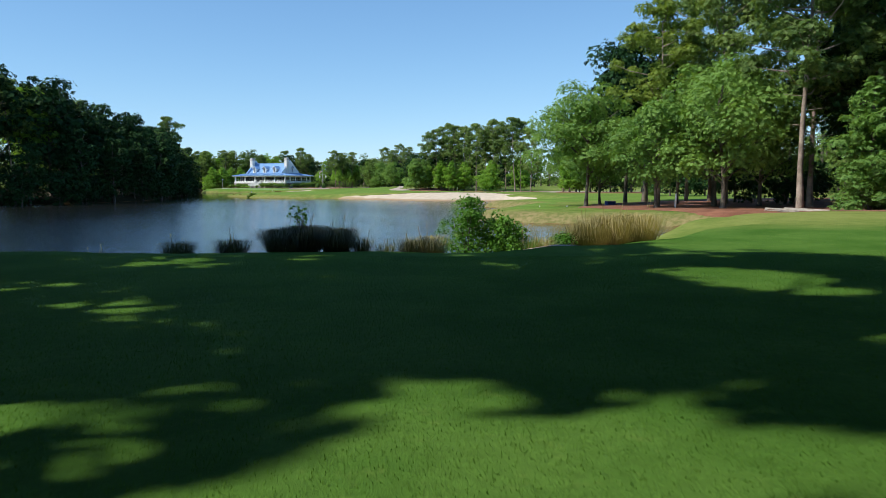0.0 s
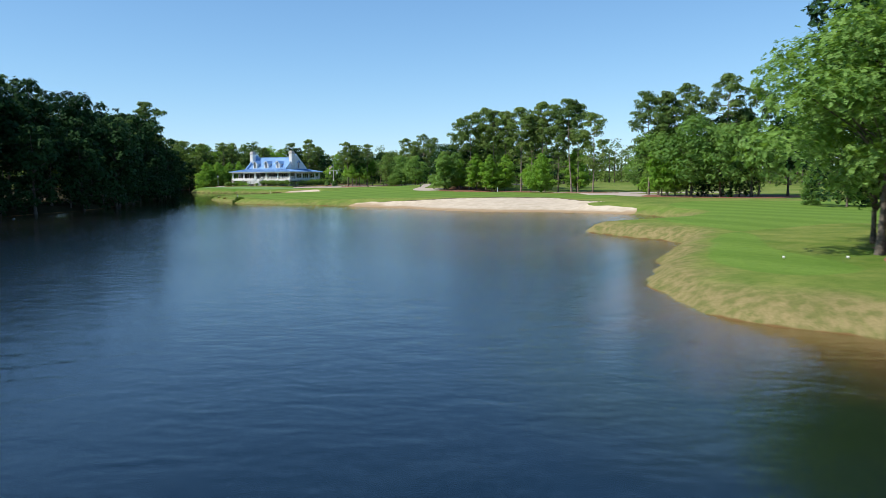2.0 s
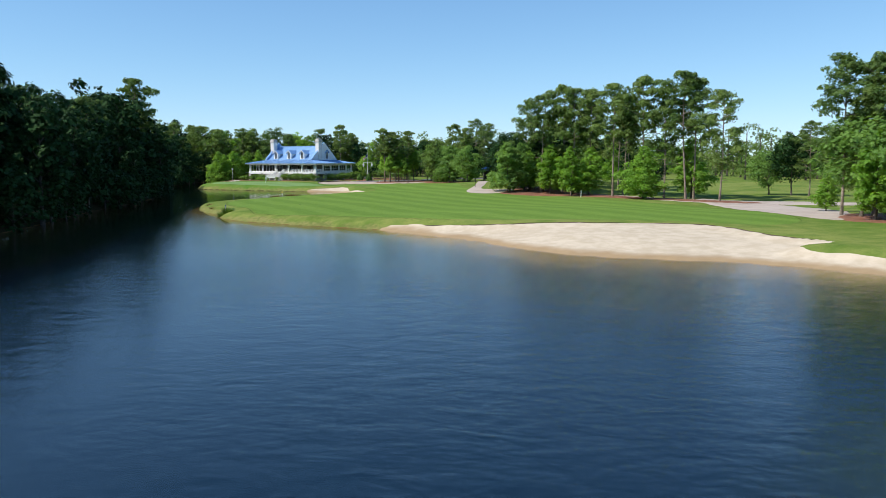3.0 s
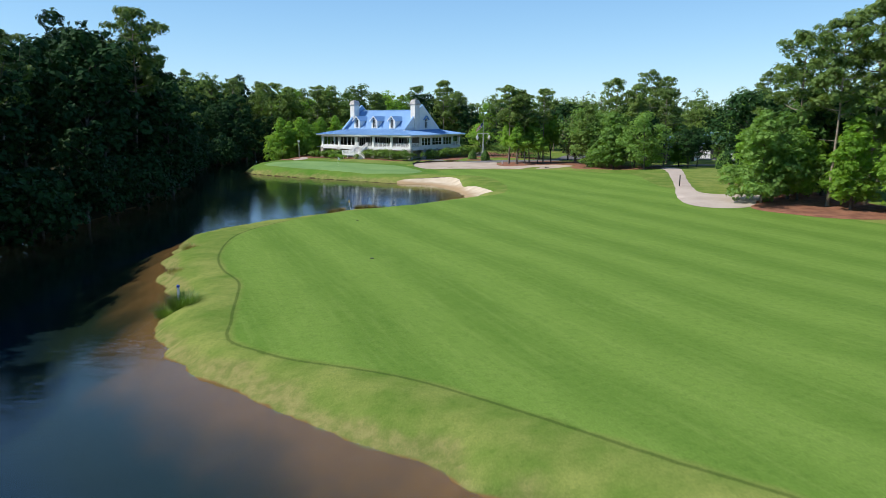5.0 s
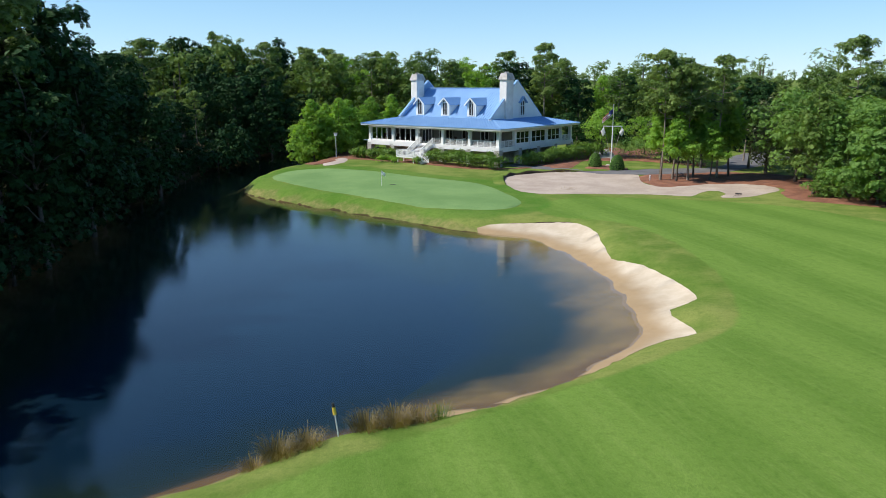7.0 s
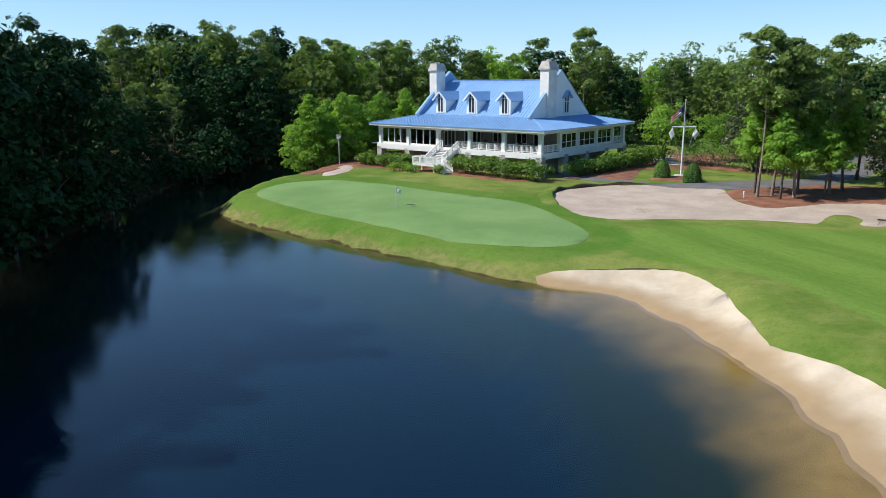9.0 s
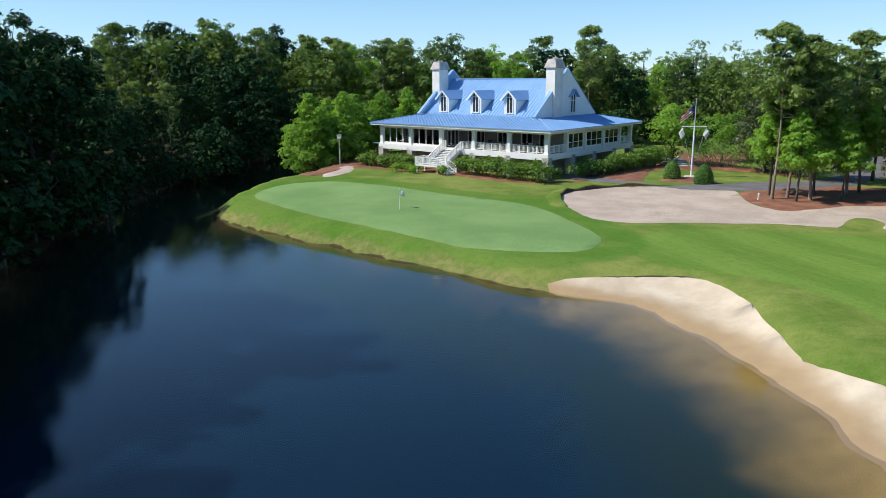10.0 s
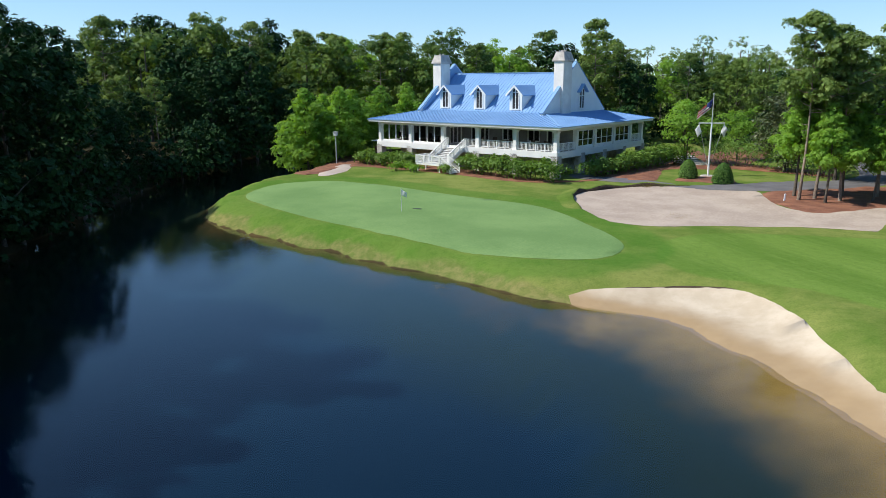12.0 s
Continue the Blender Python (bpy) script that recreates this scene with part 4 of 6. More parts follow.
def scatter(poly, gap, mix, h_lo, h_hi, group, seed, variants=2, keep=1.5, clear=(), tall=None):
    """Trees at uneven spacing inside an outline, off the water and off clear areas."""
    rng = np.random.default_rng(seed)
    loop = np.array(poly, float)
    lo, hi = loop.min(0), loop.max(0)
    rows = []
    nx, ny = int((hi[0] - lo[0]) / gap) + 1, int((hi[1] - lo[1]) / gap) + 1
    for i in range(nx):
        for j in range(ny):
            rows.append((lo[0] + (i + 0.5 * (j % 2) + rng.uniform(-0.3, 0.3)) * gap, lo[1] + (j + rng.uniform(-0.3, 0.3)) * gap))
    p = np.array(rows)
    ins = signed(p[:, 0], p[:, 1], loop) > 0
    for c in clear:
        ins &= signed(p[:, 0], p[:, 1], np.array(c, float)) < 0
    names, w = zip(*mix)
    for (x, y), ok in zip(p, ins):
        if not ok or shore_at(x, y) < keep:
            continue
        k = rng.uniform(0.9, 1.1) * tall(x, y) if tall else rng.uniform(h_lo, h_hi)
        plant(str(rng.choice(names, p=np.array(w) / sum(w))), x, y, k, None, variants, group)


# grove on the tee peninsula
G = "trees of the grove by the tee"
plant("oak", 18.66, 28.69, 11.09, 40, 2, G, "leaning broad oak at the tee's edge", 1.0)
plant("oak_dark", 24.2, 36.5, 15.6, 10, 2, G, "", 0.78)
plant("oak_dark", 27.28, 40.48, 18.48, 140, 2, G)
plant("pine_fresh", 23.9, 23.4, 17.6, 20, 1, G)
plant("pine_grove", 31.68, 39.6, 22, 100, 2, G)
plant("oak", 22.88, 20.42, 9.0, 200, 2, G)
plant("oak", 26.75, 16.37, 11.7, 310, 2, G)
plant("oak", 28.16, 22, 12.0, 120, 2, G)
plant("oak", 33, 36.96, 13.2, 15, 2, G)
plant("pine_grove", 30.45, 11.26, 23.76, 60, 2, G, "very tall pine with a dark bare trunk")
plant("pine_grove", 34.32, 18.48, 23.76, 120, 2, G)
plant("pine_grove", 37.84, 8.8, 22.88, 220, 2, G)
plant("pine_grove", 30.8, 26.4, 22, 320, 2, G)
plant("pine_grove", 40.48, 22.88, 23.76, 10, 2, G)
plant("oak_dark", 36.08, 14.08, 14.96, 20, 2, G)
plant("oak_dark", 39.6, 3.52, 15.84, 130, 2, G)
plant("oak_dark", 44, 29.04, 15.84, 230, 2, G)
plant("oak", 40.48, -1.76, 12.32, 70, 2, G)
plant("cedar", 31.86, 5.72, 8.36, 30, 1, G, "", 1.15)
plant("young", 33.79, 1.06, 7.48, 30, 2, G, "rounded yellow-green young tree", 1.4)
plant("young", 36.52, -3.96, 7.04, 130, 2, G, "rounded yellow-green young tree", 1.5)
plant("oak_dark", 47.52, 12.32, 16.72, 50, 2, G)
plant("pine_grove", 45.76, -3.52, 22, 200, 2, G)
plant("pine_grove", 51.04, 19.36, 22.88, 20, 2, G)
plant("wood", 49.28, 38.72, 14.08, 0, 2, G)
plant("wood", 41.36, 45.76, 11.44, 90, 2, G)
plant("scrub", 52.8, 29.92, 5.28, 0, 2, G)
plant("scrub", 46.64, 19.36, 5.28, 60, 2, G)
plant("scrub", 44, 7.04, 5.72, 120, 2, G)
plant("scrub", 40.48, 13.2, 4.84, 200, 2, G)
for k, (x, y) in enumerate(((35, 24), (38.5, 30), (43, 36), (37, 6), (41.5, 2.5), (47, 12), (33.5, 31.5), (50, 22))):
    plant("scrub", x, y, 4.6, 50 * k, 2, G)
plant("oak", 20.9, 33.2, 9.5, 160, 2, G, "", 0.85)
plant("oak", 27.0, 28.4, 10.0, 250, 2, G, "", 0.85)
plant("oak", 31.2, 20.2, 11.5, 80, 2, G, "", 0.9)

# tall pines between the holes
G = "tall pines between the fairways"
for k, (kind, x, y, h) in enumerate([("pine", 2.46, 162.8, 16.72), ("pine_full", 6.16, 165, 18.48), ("pine", 7.48, 159.72, 17.6), ("pine", 10.21, 159.28, 17.16), ("pine", 13.2, 153.65, 17.6), ("pine", 18.04, 152.24, 18.48), ("pine_full", 20.68, 151.36, 17.16), ("pine", 22.53, 145.9, 18.48), ("pine", 24.2, 147.4, 17.6), ("pine_full", 25.87, 140.1, 15.4), ("pine_full", 0.44, 168.08, 15.84), ("pine", 15.84, 158.4, 15.84)]):
    plant(kind, x, y, h, 37 * k, 2, G)
for k, (kind, x, y, h) in enumerate([("young", 7.04, 156.64, 7.92), ("young", 3.96, 161.57, 8.36), ("young", 10.03, 158.05, 7.92), ("young", 0.44, 165.44, 7.04), ("cypress", 16.72, 147.14, 7.92), ("young", 24.2, 149.16, 8.8), ("young", -2.2, 170.28, 7.48), ("oak_dark", 3.52, 168.96, 10.56), ("scrub", 8.8, 161.92, 4.4), ("scrub", 0.88, 169.84, 4.84), ("oak_dark", -2.64, 175.12, 10.56)]):
    plant(kind, x, y, h, 61 * k, 2, "young trees below the pines", "", 1.15 if kind != "scrub" else 1)
G = "clump of trees by the second tee"
for k, (kind, x, y, h) in enumerate([("pine_full", 29.15, 110.38, 15.69), ("oak_far", 30.19, 108.36, 10.32), ("young", 30.72, 117.49, 4.66), ("oak_dark", 41.39, 155.89, 9.98), ("oak_far", 39.19, 159.55, 7.68), ("pine_full", 42.61, 152.42, 11.54), ("pine", 31.58, 109.12, 14.81), ("pine_full", 31.5, 108.5, 15.5), ("pine_full", 34.5, 108.5, 16.5), ("pine", 38.5, 105, 17.5), ("oak_far", 33.3, 102.8, 11.5), ("oak_far", 36.6, 100.6, 11), ("oak_dark", 41, 109, 13), ("pine_full", 44, 106, 15.5), ("young", 29.6, 104.6, 8), ("young", 31.4, 104, 7), ("oak_far", 40.2, 98.5, 10.5), ("scrub", 35, 103.5, 4.5), ("scrub", 39, 100, 4.5), ("oak_dark", 46, 101, 12), ("cedar", 37.4, 75.4, 4.2), ("scrub", 39.4, 72, 5), ("scrub", 42, 71.5, 5.2), ("scrub", 45, 73, 5)]):
    plant(kind, x, y, h, 53 * k, 2, G)

# clubhouse grounds
G = "bright cypresses by the clubhouse"
for k, (x, y, h) in enumerate([(-79.55, 227.48, 9.15), (-77.09, 230.12, 7.92), (-80.26, 232.32, 8.45), (-77.44, 234.96, 7.39), (-75.68, 238.48, 7.74), (-79.64, 237.6, 7.92), (-73.48, 241.12, 8.1), (-69.96, 243.76, 7.22)]):
    plant("cypress", x, y, h, 47 * k, 2, G)
G = "trees beside the waste bunker"
for k, (kind, x, y, h) in enumerate([("pine", -33.09, 215.07, 13.0), ("pine", -31.86, 215.95, 12.3), ("pine", -30.45, 215.25, 11.6), ("young_bare", -33.26, 216.83, 8.6), ("young_bare", -29.92, 217.6, 8.2), ("young_bare", -31.5, 214.2, 7.0), ("young_bare", -28.3, 215.4, 6.0), ("pine", -27.6, 217.8, 12.4), ("young_bare", -26.4, 219.56, 8.5), ("magnolia", -22.44, 223.52, 8.36), ("magnolia", -18.92, 220, 8.8), ("oak_dark", -23.76, 227.92, 10.56), ("oak_dark", -29.04, 226.16, 9.24), ("magnolia", -32.56, 230.56, 7.92), ("oak_far", -17.6, 211.2, 9.24), ("oak_far", -15.49, 205.57, 8.8), ("pine_full", -13.38, 208.56, 11.44), ("oak_dark", -11.79, 203.72, 8.36), ("cedar", -18.92, 205.74, 5.72), ("young", -11.44, 200.29, 5.72), ("oak_far", -20.24, 216.48, 9.68), ("pine_full", -15.84, 216.48, 14.08), ("pine_full", -10.56, 213.84, 14.96), ("pine_full", -21.12, 230.56, 10.5), ("pine_full", -7.48, 217.36, 14.08), ("oak_dark", -12.32, 220, 10.56), ("pine", -23.76, 235.84, 10.5)]):
    plant(kind, x, y, h, 71 * k, 2, G)
G = "small trees on the clubhouse lawn"
for k, (kind, x, y, h) in enumerate([("crape", -41.2, 234.4, 6.4), ("crape", -36.08, 239.36, 5.28), ("crape", -31.68, 235.84, 4.93), ("oak_far", 0.44, 215.6, 7.04), ("young", 12.32, 207.68, 7.04), ("cypress", 9.68, 204.16, 6.6), ("oak_far", 15.84, 202.4, 7.92), ("young", 19.36, 197.12, 8.36), ("oak_dark", 22.88, 207.68, 10.56)]):
    plant(kind, x, y, h, 83 * k, 2, G)
G = "trees by the cart path"
for k, (kind, x, y, h) in enumerate([("oak_dark", -3.6, 208.5, 6.0), ("young", -6.2, 209.5, 6.5), ("young_oak", -3.3, 162.9, 8.6), ("oak_far", -0.23, 166.09, 8.4), ("oak_far", 3.17, 175.12, 9.24), ("young_oak", -16.07, 201.8, 8.2), ("oak_far", -11.9, 198.7, 8.0), ("pine_full", -12.9, 207, 12.6), ("pine_full", -8.5, 208.4, 11.9), ("oak_dark", -5.4, 203.8, 6.2), ("pine_full", 7.45, 212, 14.4), ("pine_full", 4.8, 190, 13.2), ("wood", -19.9, 207, 10.0), ("oak_far", 7.92, 177.76, 10.56), ("pine_full", 12.32, 180.4, 16.72), ("pine_full", 17.6, 176, 17.6), ("pine_full", 7.48, 186.56, 15.84), ("oak_dark", 13.2, 188.32, 11.44), ("pine", 21.12, 185.68, 17.6)]):
    plant(kind, x, y, h, 29 * k, 2, G)

# the wood along the western shore
G = "trees of the western wood"
WOOD_EDGE = [(-54.56, 68.64), (-51.48, 79.2), (-50.6, 92.4), (-51.92, 105.6), (-56.32, 121.44), (-59.84, 136.4), (-63.36, 154), (-69.52, 170.72), (-76.56, 185.68), (-83.6, 201.52), (-89.76, 219.12), (-93.28, 234.96), (-94.16, 252.56)]


def inlet(x, y):
    """Young low growth round the head of the lagoon, the tall trees stand further back."""
    if math.atan2(x + 38.5, y - 153) < -0.765 or y < 170:
        return 1.0
    return min(1.0, max(5.0, 0.205 * math.hypot(x + 38.5, y - 153) - 9.6) / 15.5)


edge_l = smooth_loop([(-83, 16), (-71.5, 43), (-62, 61)] + WOOD_EDGE, 5, False)
rng_w = np.random.default_rng(11)
acc = 0.0
for (ax, ay), (bx, by) in zip(edge_l[:-1], edge_l[1:]):
    seg = math.hypot(bx - ax, by - ay)
    acc += seg
    if acc > 1.2:
        acc = 0.0
        off = rng_w.uniform(-0.9, 1.4)
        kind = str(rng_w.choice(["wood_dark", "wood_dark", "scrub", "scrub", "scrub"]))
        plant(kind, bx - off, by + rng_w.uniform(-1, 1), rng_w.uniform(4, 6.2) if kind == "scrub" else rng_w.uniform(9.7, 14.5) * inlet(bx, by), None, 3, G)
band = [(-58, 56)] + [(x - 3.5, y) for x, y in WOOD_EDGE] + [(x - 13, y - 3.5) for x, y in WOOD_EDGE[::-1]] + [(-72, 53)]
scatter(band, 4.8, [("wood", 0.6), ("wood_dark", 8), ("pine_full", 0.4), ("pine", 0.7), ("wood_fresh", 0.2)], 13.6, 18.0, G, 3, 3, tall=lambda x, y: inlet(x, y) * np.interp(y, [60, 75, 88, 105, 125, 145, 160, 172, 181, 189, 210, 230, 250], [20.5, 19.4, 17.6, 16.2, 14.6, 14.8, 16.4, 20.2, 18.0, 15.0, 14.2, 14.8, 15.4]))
scatter([(-103.84, 17.6), (-73.92, 17.6), (-63.36, 42.24), (-58.08, 58.08), (-73.92, 70.4), (-88, 52.8)], 6.2, [("wood", 3), ("wood_dark", 3), ("pine_full", 2)], 14.5, 17.5, G, 4, 3)

scatter([(-122, 240), (-112, 254), (-93, 271), (-106, 306), (-130, 292), (-150, 268)], 7.6, [("wood", 3), ("wood_dark", 3), ("pine_full", 2), ("pine", 1)], 16, 20, G, 21, 3, tall=lambda x, y: np.interp(x, [-150, -120, -93], [19.5, 18.2, 15.5]))

# woods behind the clubhouse
G = "trees behind the clubhouse"
BACK = [("wood", 4.5), ("pine_full", 3), ("pine", 1.2), ("wood_dark", 0.8), ("wood_fresh", 0.9)]
scatter([(-92, 251.5), (-50, 255), (-48, 272), (-98, 268)], 5.4, BACK, 12.0, 16.0, G, 6, 3)
scatter([(-50, 255), (-35, 257), (-10.5, 243), (35, 230.5), (47, 241), (0, 258), (-35, 272), (-48, 272)], 5.7, BACK, 9.0, 12.0, G, 7, 3)
scatter([(-92, 249), (-60, 250), (-36, 252), (-14, 240), (34, 226), (50, 236), (0, 256), (-36, 266), (-94, 262)], 7.5, [("scrub", 1)], 3.5, 5.5, "undergrowth behind the clubhouse", 16, 2)

# far woods all round, one mass of crowns
rng_f = np.random.default_rng(21)
near_c, near_r, far_c, far_r, tr_ = [], [], [], [], []
for k in range(1250):
    a = rng_f.uniform(-1.15, 1.3)
    d = rng_f.uniform(0, 1)
    r = 282 + 230 * d if k % 2 else 264 + 53 * d
    x, y = 4 + math.sin(a) * r * 0.92, 13 + math.cos(a) * r
    if k % 5 == 0:
        x, y = rng_f.uniform(62, 132), rng_f.uniform(-18, 264)
    elif k % 5 == 1:
        x, y = rng_f.uniform(-167, -107), rng_f.uniform(-18, 290)
    if 26 < x < 88 and 132 < y < 230 and k % 5 == 0:
        continue
    h = rng_f.uniform(11.0, 16.5)
    z0 = ground_z(x, y)
    tr_.append([(x, y, z0 - 0.3, 0.3), (x, y, z0 + h * 0.8, 0.08)])
    close = math.hypot(x + 40, y - 157) < 165
    for j in range(7):
        _, p_ = ball_points(1, rng_f, 0.5)
        (near_c if close else far_c).append((x + p_[0, 0] * 2.9, y + p_[0, 1] * 2.9, z0 + h * 0.48 + p_[0, 2] * h * 0.46))
        (near_r if close else far_r).append(rng_f.uniform(1.4, 2.6))
    for j in range(2):
        (near_c if close else far_c).append((x + rng_f.normal(0, 2.2), y + rng_f.normal(0, 2.2), z0 + 1.3))
        (near_r if close else far_r).append(rng_f.uniform(1.5, 2.3))
v_, f_ = clumps(near_c, near_r, 26, 0.95, 0.80, 0.8, rng_f)
w_, g_ = clumps(far_c, far_r, 15, 1.25, 1.05, 0.8, rng_f)
ob = new("far_woods", array_mesh("far_woods", np.concatenate([v_, w_]), np.concatenate([f_, g_ + len(v_)]), LEAF_WOOD))
tagged(ob, "distant green mixed woods closing the horizon", "woods", kind="stuff")
v_, f_ = tubes(tr_, 4)
tagged(new("far_trunks", array_mesh("far_trunks", v_, f_, BARK)), "distant brown tree trunks", "woods", kind="stuff")

# shade trees beside the first lawn, out of view, placed to shape its shadow
G = "shade trees beside the lawn"
SHADE_W = [(-9.2, -27.0, 14), (-12.6, -32.6, 14), (-14.5, -24.8, 13), (-16, -29.5, 16), (-7.2, -36.9, 17), (-16, -48, 18), (-20, -25.5, 14), (-22, -36, 16), (3.5, -56, 18), (-12.5, -55, 18), (-21, -43, 17), (14, -58, 17)]
for k, (x, y, h) in enumerate(SHADE_W):
    plant("shade_tree", x, y, h, 41 * k, 2, G)
for k, (x, y, h) in enumerate([(-1.6, -36.7, 19), (-8.2, -50.5, 18), (-5.5, -33.9, 18.5)]):
    plant("tall_shade", x, y, h, 67 * k, 2, G)
# unseen crowns to the east and behind, added to block sky light overhead
for k, (x, y, h) in enumerate([(13.0, -37.2, 20), (1.0, -48.0, 21), (9.5, -48.0, 20), (19.5, -34.5, 20), (18.5, -46, 20), (13.4, -31.6, 18), (15.4, -27.2, 17)]):
    plant("sky_blocker", x, y, h, 43 * k, 2, G)
# unseen ring of trees added to keep low sky light off the lawn
for k, (x, y, h) in enumerate([(-13, -40, 10), (-14, -34, 10), (-15, -45, 12), (-19, -31, 10), (-11, -52, 14), (-5, -56, 15), (2, -58, 15), (8, -56, 14), (15, -54, 14), (20, -50, 14), (22, -44, 12), (22, -38.5, 11), (22.5, -33.5, 10), (25, -28.5, 9), (-18, -38, 12)]):
    plant("wood_dark", x, y, h, 59 * k, 3, G, "dense unseen tree added to block low sky light at the lawn", 1.25)


# ---------------------------------------------------------------- the clubhouse
Z0 = 1.6
K = 0.88
HOUSE = pose(-72.61, 228.15, Z0 * K, 0, 0, math.degrees(math.atan2(-0.364, 0.931))) @ Matrix.Diagonal((K, K, K, 1))
house = root("clubhouse", HOUSE, "white clubhouse with blue metal roof, dormers and wraparound porch", "clubhouse")
U, V = 26.0, 20.8
EAVE, DECKZ, BASE = 6.67 - Z0, 4.10 - Z0, 3.48 - Z0
COLS = [1.0 + 4.8 * i for i in range(6)]

# deck with its white band
bm = boxed(0.75, U - 0.75, 0.75, V - 0.75, BASE + 0.32, DECKZ)
part("deck", bm, DECK, house, "grey boarded porch deck")
bm = bmesh.new()
for a in ((0.66, U - 0.66, 0.60, 0.75), (0.66, U - 0.66, V - 0.75, V - 0.60)):
    box(bm, *a, BASE, DECKZ + 0.03, 0.01)
for a in ((0.60, 0.75, 0.75, V - 0.75), (U - 0.75, U - 0.60, 0.75, V - 0.75)):
    box(bm, *a, BASE, DECKZ + 0.03, 0.01)
part("deck_band", bm, WHITE, house)
# dark under-storey set back, on stone piers
part("underfloor", boxed(2.6, U - 2.6, 2.6, V - 2.6, -0.3, BASE + 0.30), STONE, house, "grey stone foundation wall")
for u in COLS:
    for v in (1.0, V - 1.0):
        part("pier", boxed(u - 0.42, u + 0.42, v - 0.4, v + 0.4, -0.6, BASE + 0.28, 0.03), STONE, house)
for v in (5.7, 10.4, 15.1):
    for u in (1.0, U - 1.0):
        part("pier", boxed(u - 0.42, u + 0.42, v - 0.4, v + 0.4, -0.6, BASE + 0.28, 0.03), STONE, house)

# posts and beam
SIDE = [4.75, 8.6, 12.9, 16.9]
for u in COLS:
    for v in (1.0, V - 1.0):
        bm = boxed(u - 0.22, u + 0.22, v - 0.22, v + 0.22, DECKZ, 6.14 - Z0, 0.015)
        box(bm, u - 0.28, u + 0.28, v - 0.28, v + 0.28, DECKZ, DECKZ + 0.16, 0.01)
        box(bm, u - 0.28, u + 0.28, v - 0.28, v + 0.28, 6.0 - Z0, 6.14 - Z0, 0.01)
        part("column", bm, WHITE, house)
for v in SIDE:
    for u in (1.0, U - 1.0):
        part("column", boxed(u - 0.22, u + 0.22, v - 0.22, v + 0.22, DECKZ, 6.14 - Z0, 0.015), WHITE, house)
bm = bmesh.new()
for a in ((0.78, U - 0.78, 0.8, 1.2), (0.78, U - 0.78, V - 1.2, V - 0.8), (0.8, 1.2, 1.2, V - 1.2), (U - 1.2, U - 0.8, 1.2, V - 1.2)):
    box(bm, *a, 6.14 - Z0, 6.42 - Z0)
part("porch_beam", bm, WHITE, house)
part("porch_ceiling", boxed(0.3, U - 0.3, 0.3, V - 0.3, 6.42 - Z0, 6.46 - Z0), WHITE, house)
bm = bmesh.new()
for a in ((-0.05, U + 0.05, -0.05, 0.05), (-0.05, U + 0.05, V - 0.05, V + 0.05), (-0.05, 0.05, 0.05, V - 0.05), (U - 0.05, U + 0.05, 0.05, V - 0.05)):
    box(bm, *a, 6.36 - Z0, 6.63 - Z0, 0.01)
part("fascia", bm, WHITE, house)

# low hipped porch roof and the steep main roof
I, BRK = 4.7, 7.66 - Z0
RID, RZ = V / 2, 11.8 - Z0
E0 = EAVE
skirts = {
    "front": [(-0.15, -0.15, E0 - 0.03), (U + 0.15, -0.15, E0 - 0.03), (U - I, I, BRK), (I, I, BRK)],
    "right": [(U + 0.15, -0.15, E0 - 0.03), (U + 0.15, V + 0.15, E0 - 0.03), (U - I, V - I, BRK), (U - I, I, BRK)],
    "back": [(U + 0.15, V + 0.15, E0 - 0.03), (-0.15, V + 0.15, E0 - 0.03), (I, V - I, BRK), (U - I, V - I, BRK)],
    "left": [(-0.15, V + 0.15, E0 - 0.03), (-0.15, -0.15, E0 - 0.03), (I, I, BRK), (I, V - I, BRK)],
}
mains = {
    "front": [(I, I, BRK), (U - I, I, BRK), (U - I, RID, RZ), (I, RID, RZ)],
    "back": [(U - I, V - I, BRK), (I, V - I, BRK), (I, RID, RZ), (U - I, RID, RZ)],
}


def seams(bm, quad, gap):
    """Standing seams running up a roof plane, cut at its sides."""
    a, b, c, d = [Vector(p) for p in quad]
    e = (b - a).normalized()
    nrm = (b - a).cross(d - a).normalized()
    up = nrm.cross(e).normalized()
    L, H = (b - a).length, (d - a).dot(up)
    k = gap / 2
    la, lb = (d - a).dot(e), (c - a).dot(e)
    while k < L:
        top = H
        if k < la:
            top = min(top, H * k / la)
        if k > lb:
            top = min(top, H * (L - k) / (L - lb))
        if top > 0.15:
            beam(bm, a + e * k + nrm * 0.02, a + e * k + up * top + nrm * 0.02, 0.035, 0.05)
        k += gap


for nm, qd in skirts.items():
    bm = bmesh.new()
    poly_solid(bm, qd, 0.06)
    r = part("porch_roof", bm, ROOF, house, "blue standing-seam metal porch roof")
    bm = bmesh.new()
    seams(bm, qd, 0.42)
    part("roof_seams", bm, ROOF, r)
for nm, qd in mains.items():
    bm = bmesh.new()
    poly_solid(bm, qd, 0.08)
    r = part("main_roof", bm, ROOF, house, "steep blue standing-seam metal roof")
    bm = bmesh.new()
    seams(bm, qd, 0.42)
    part("roof_seams", bm, ROOF, r)
bm = bmesh.new()
beam(bm, (I, RID, RZ + 0.03), (U - I, RID, RZ + 0.03), 0.3, 0.08)
for cu, cv, iu, iv in ((0, 0, I, I), (U, 0, U - I, I), (U, V, U - I, V - I), (0, V, I, V - I)):
    beam(bm, (cu, cv, E0 + 0.03), (iu, iv, BRK + 0.03), 0.22, 0.06)
part("ridge_cap", bm, ROOF, house)

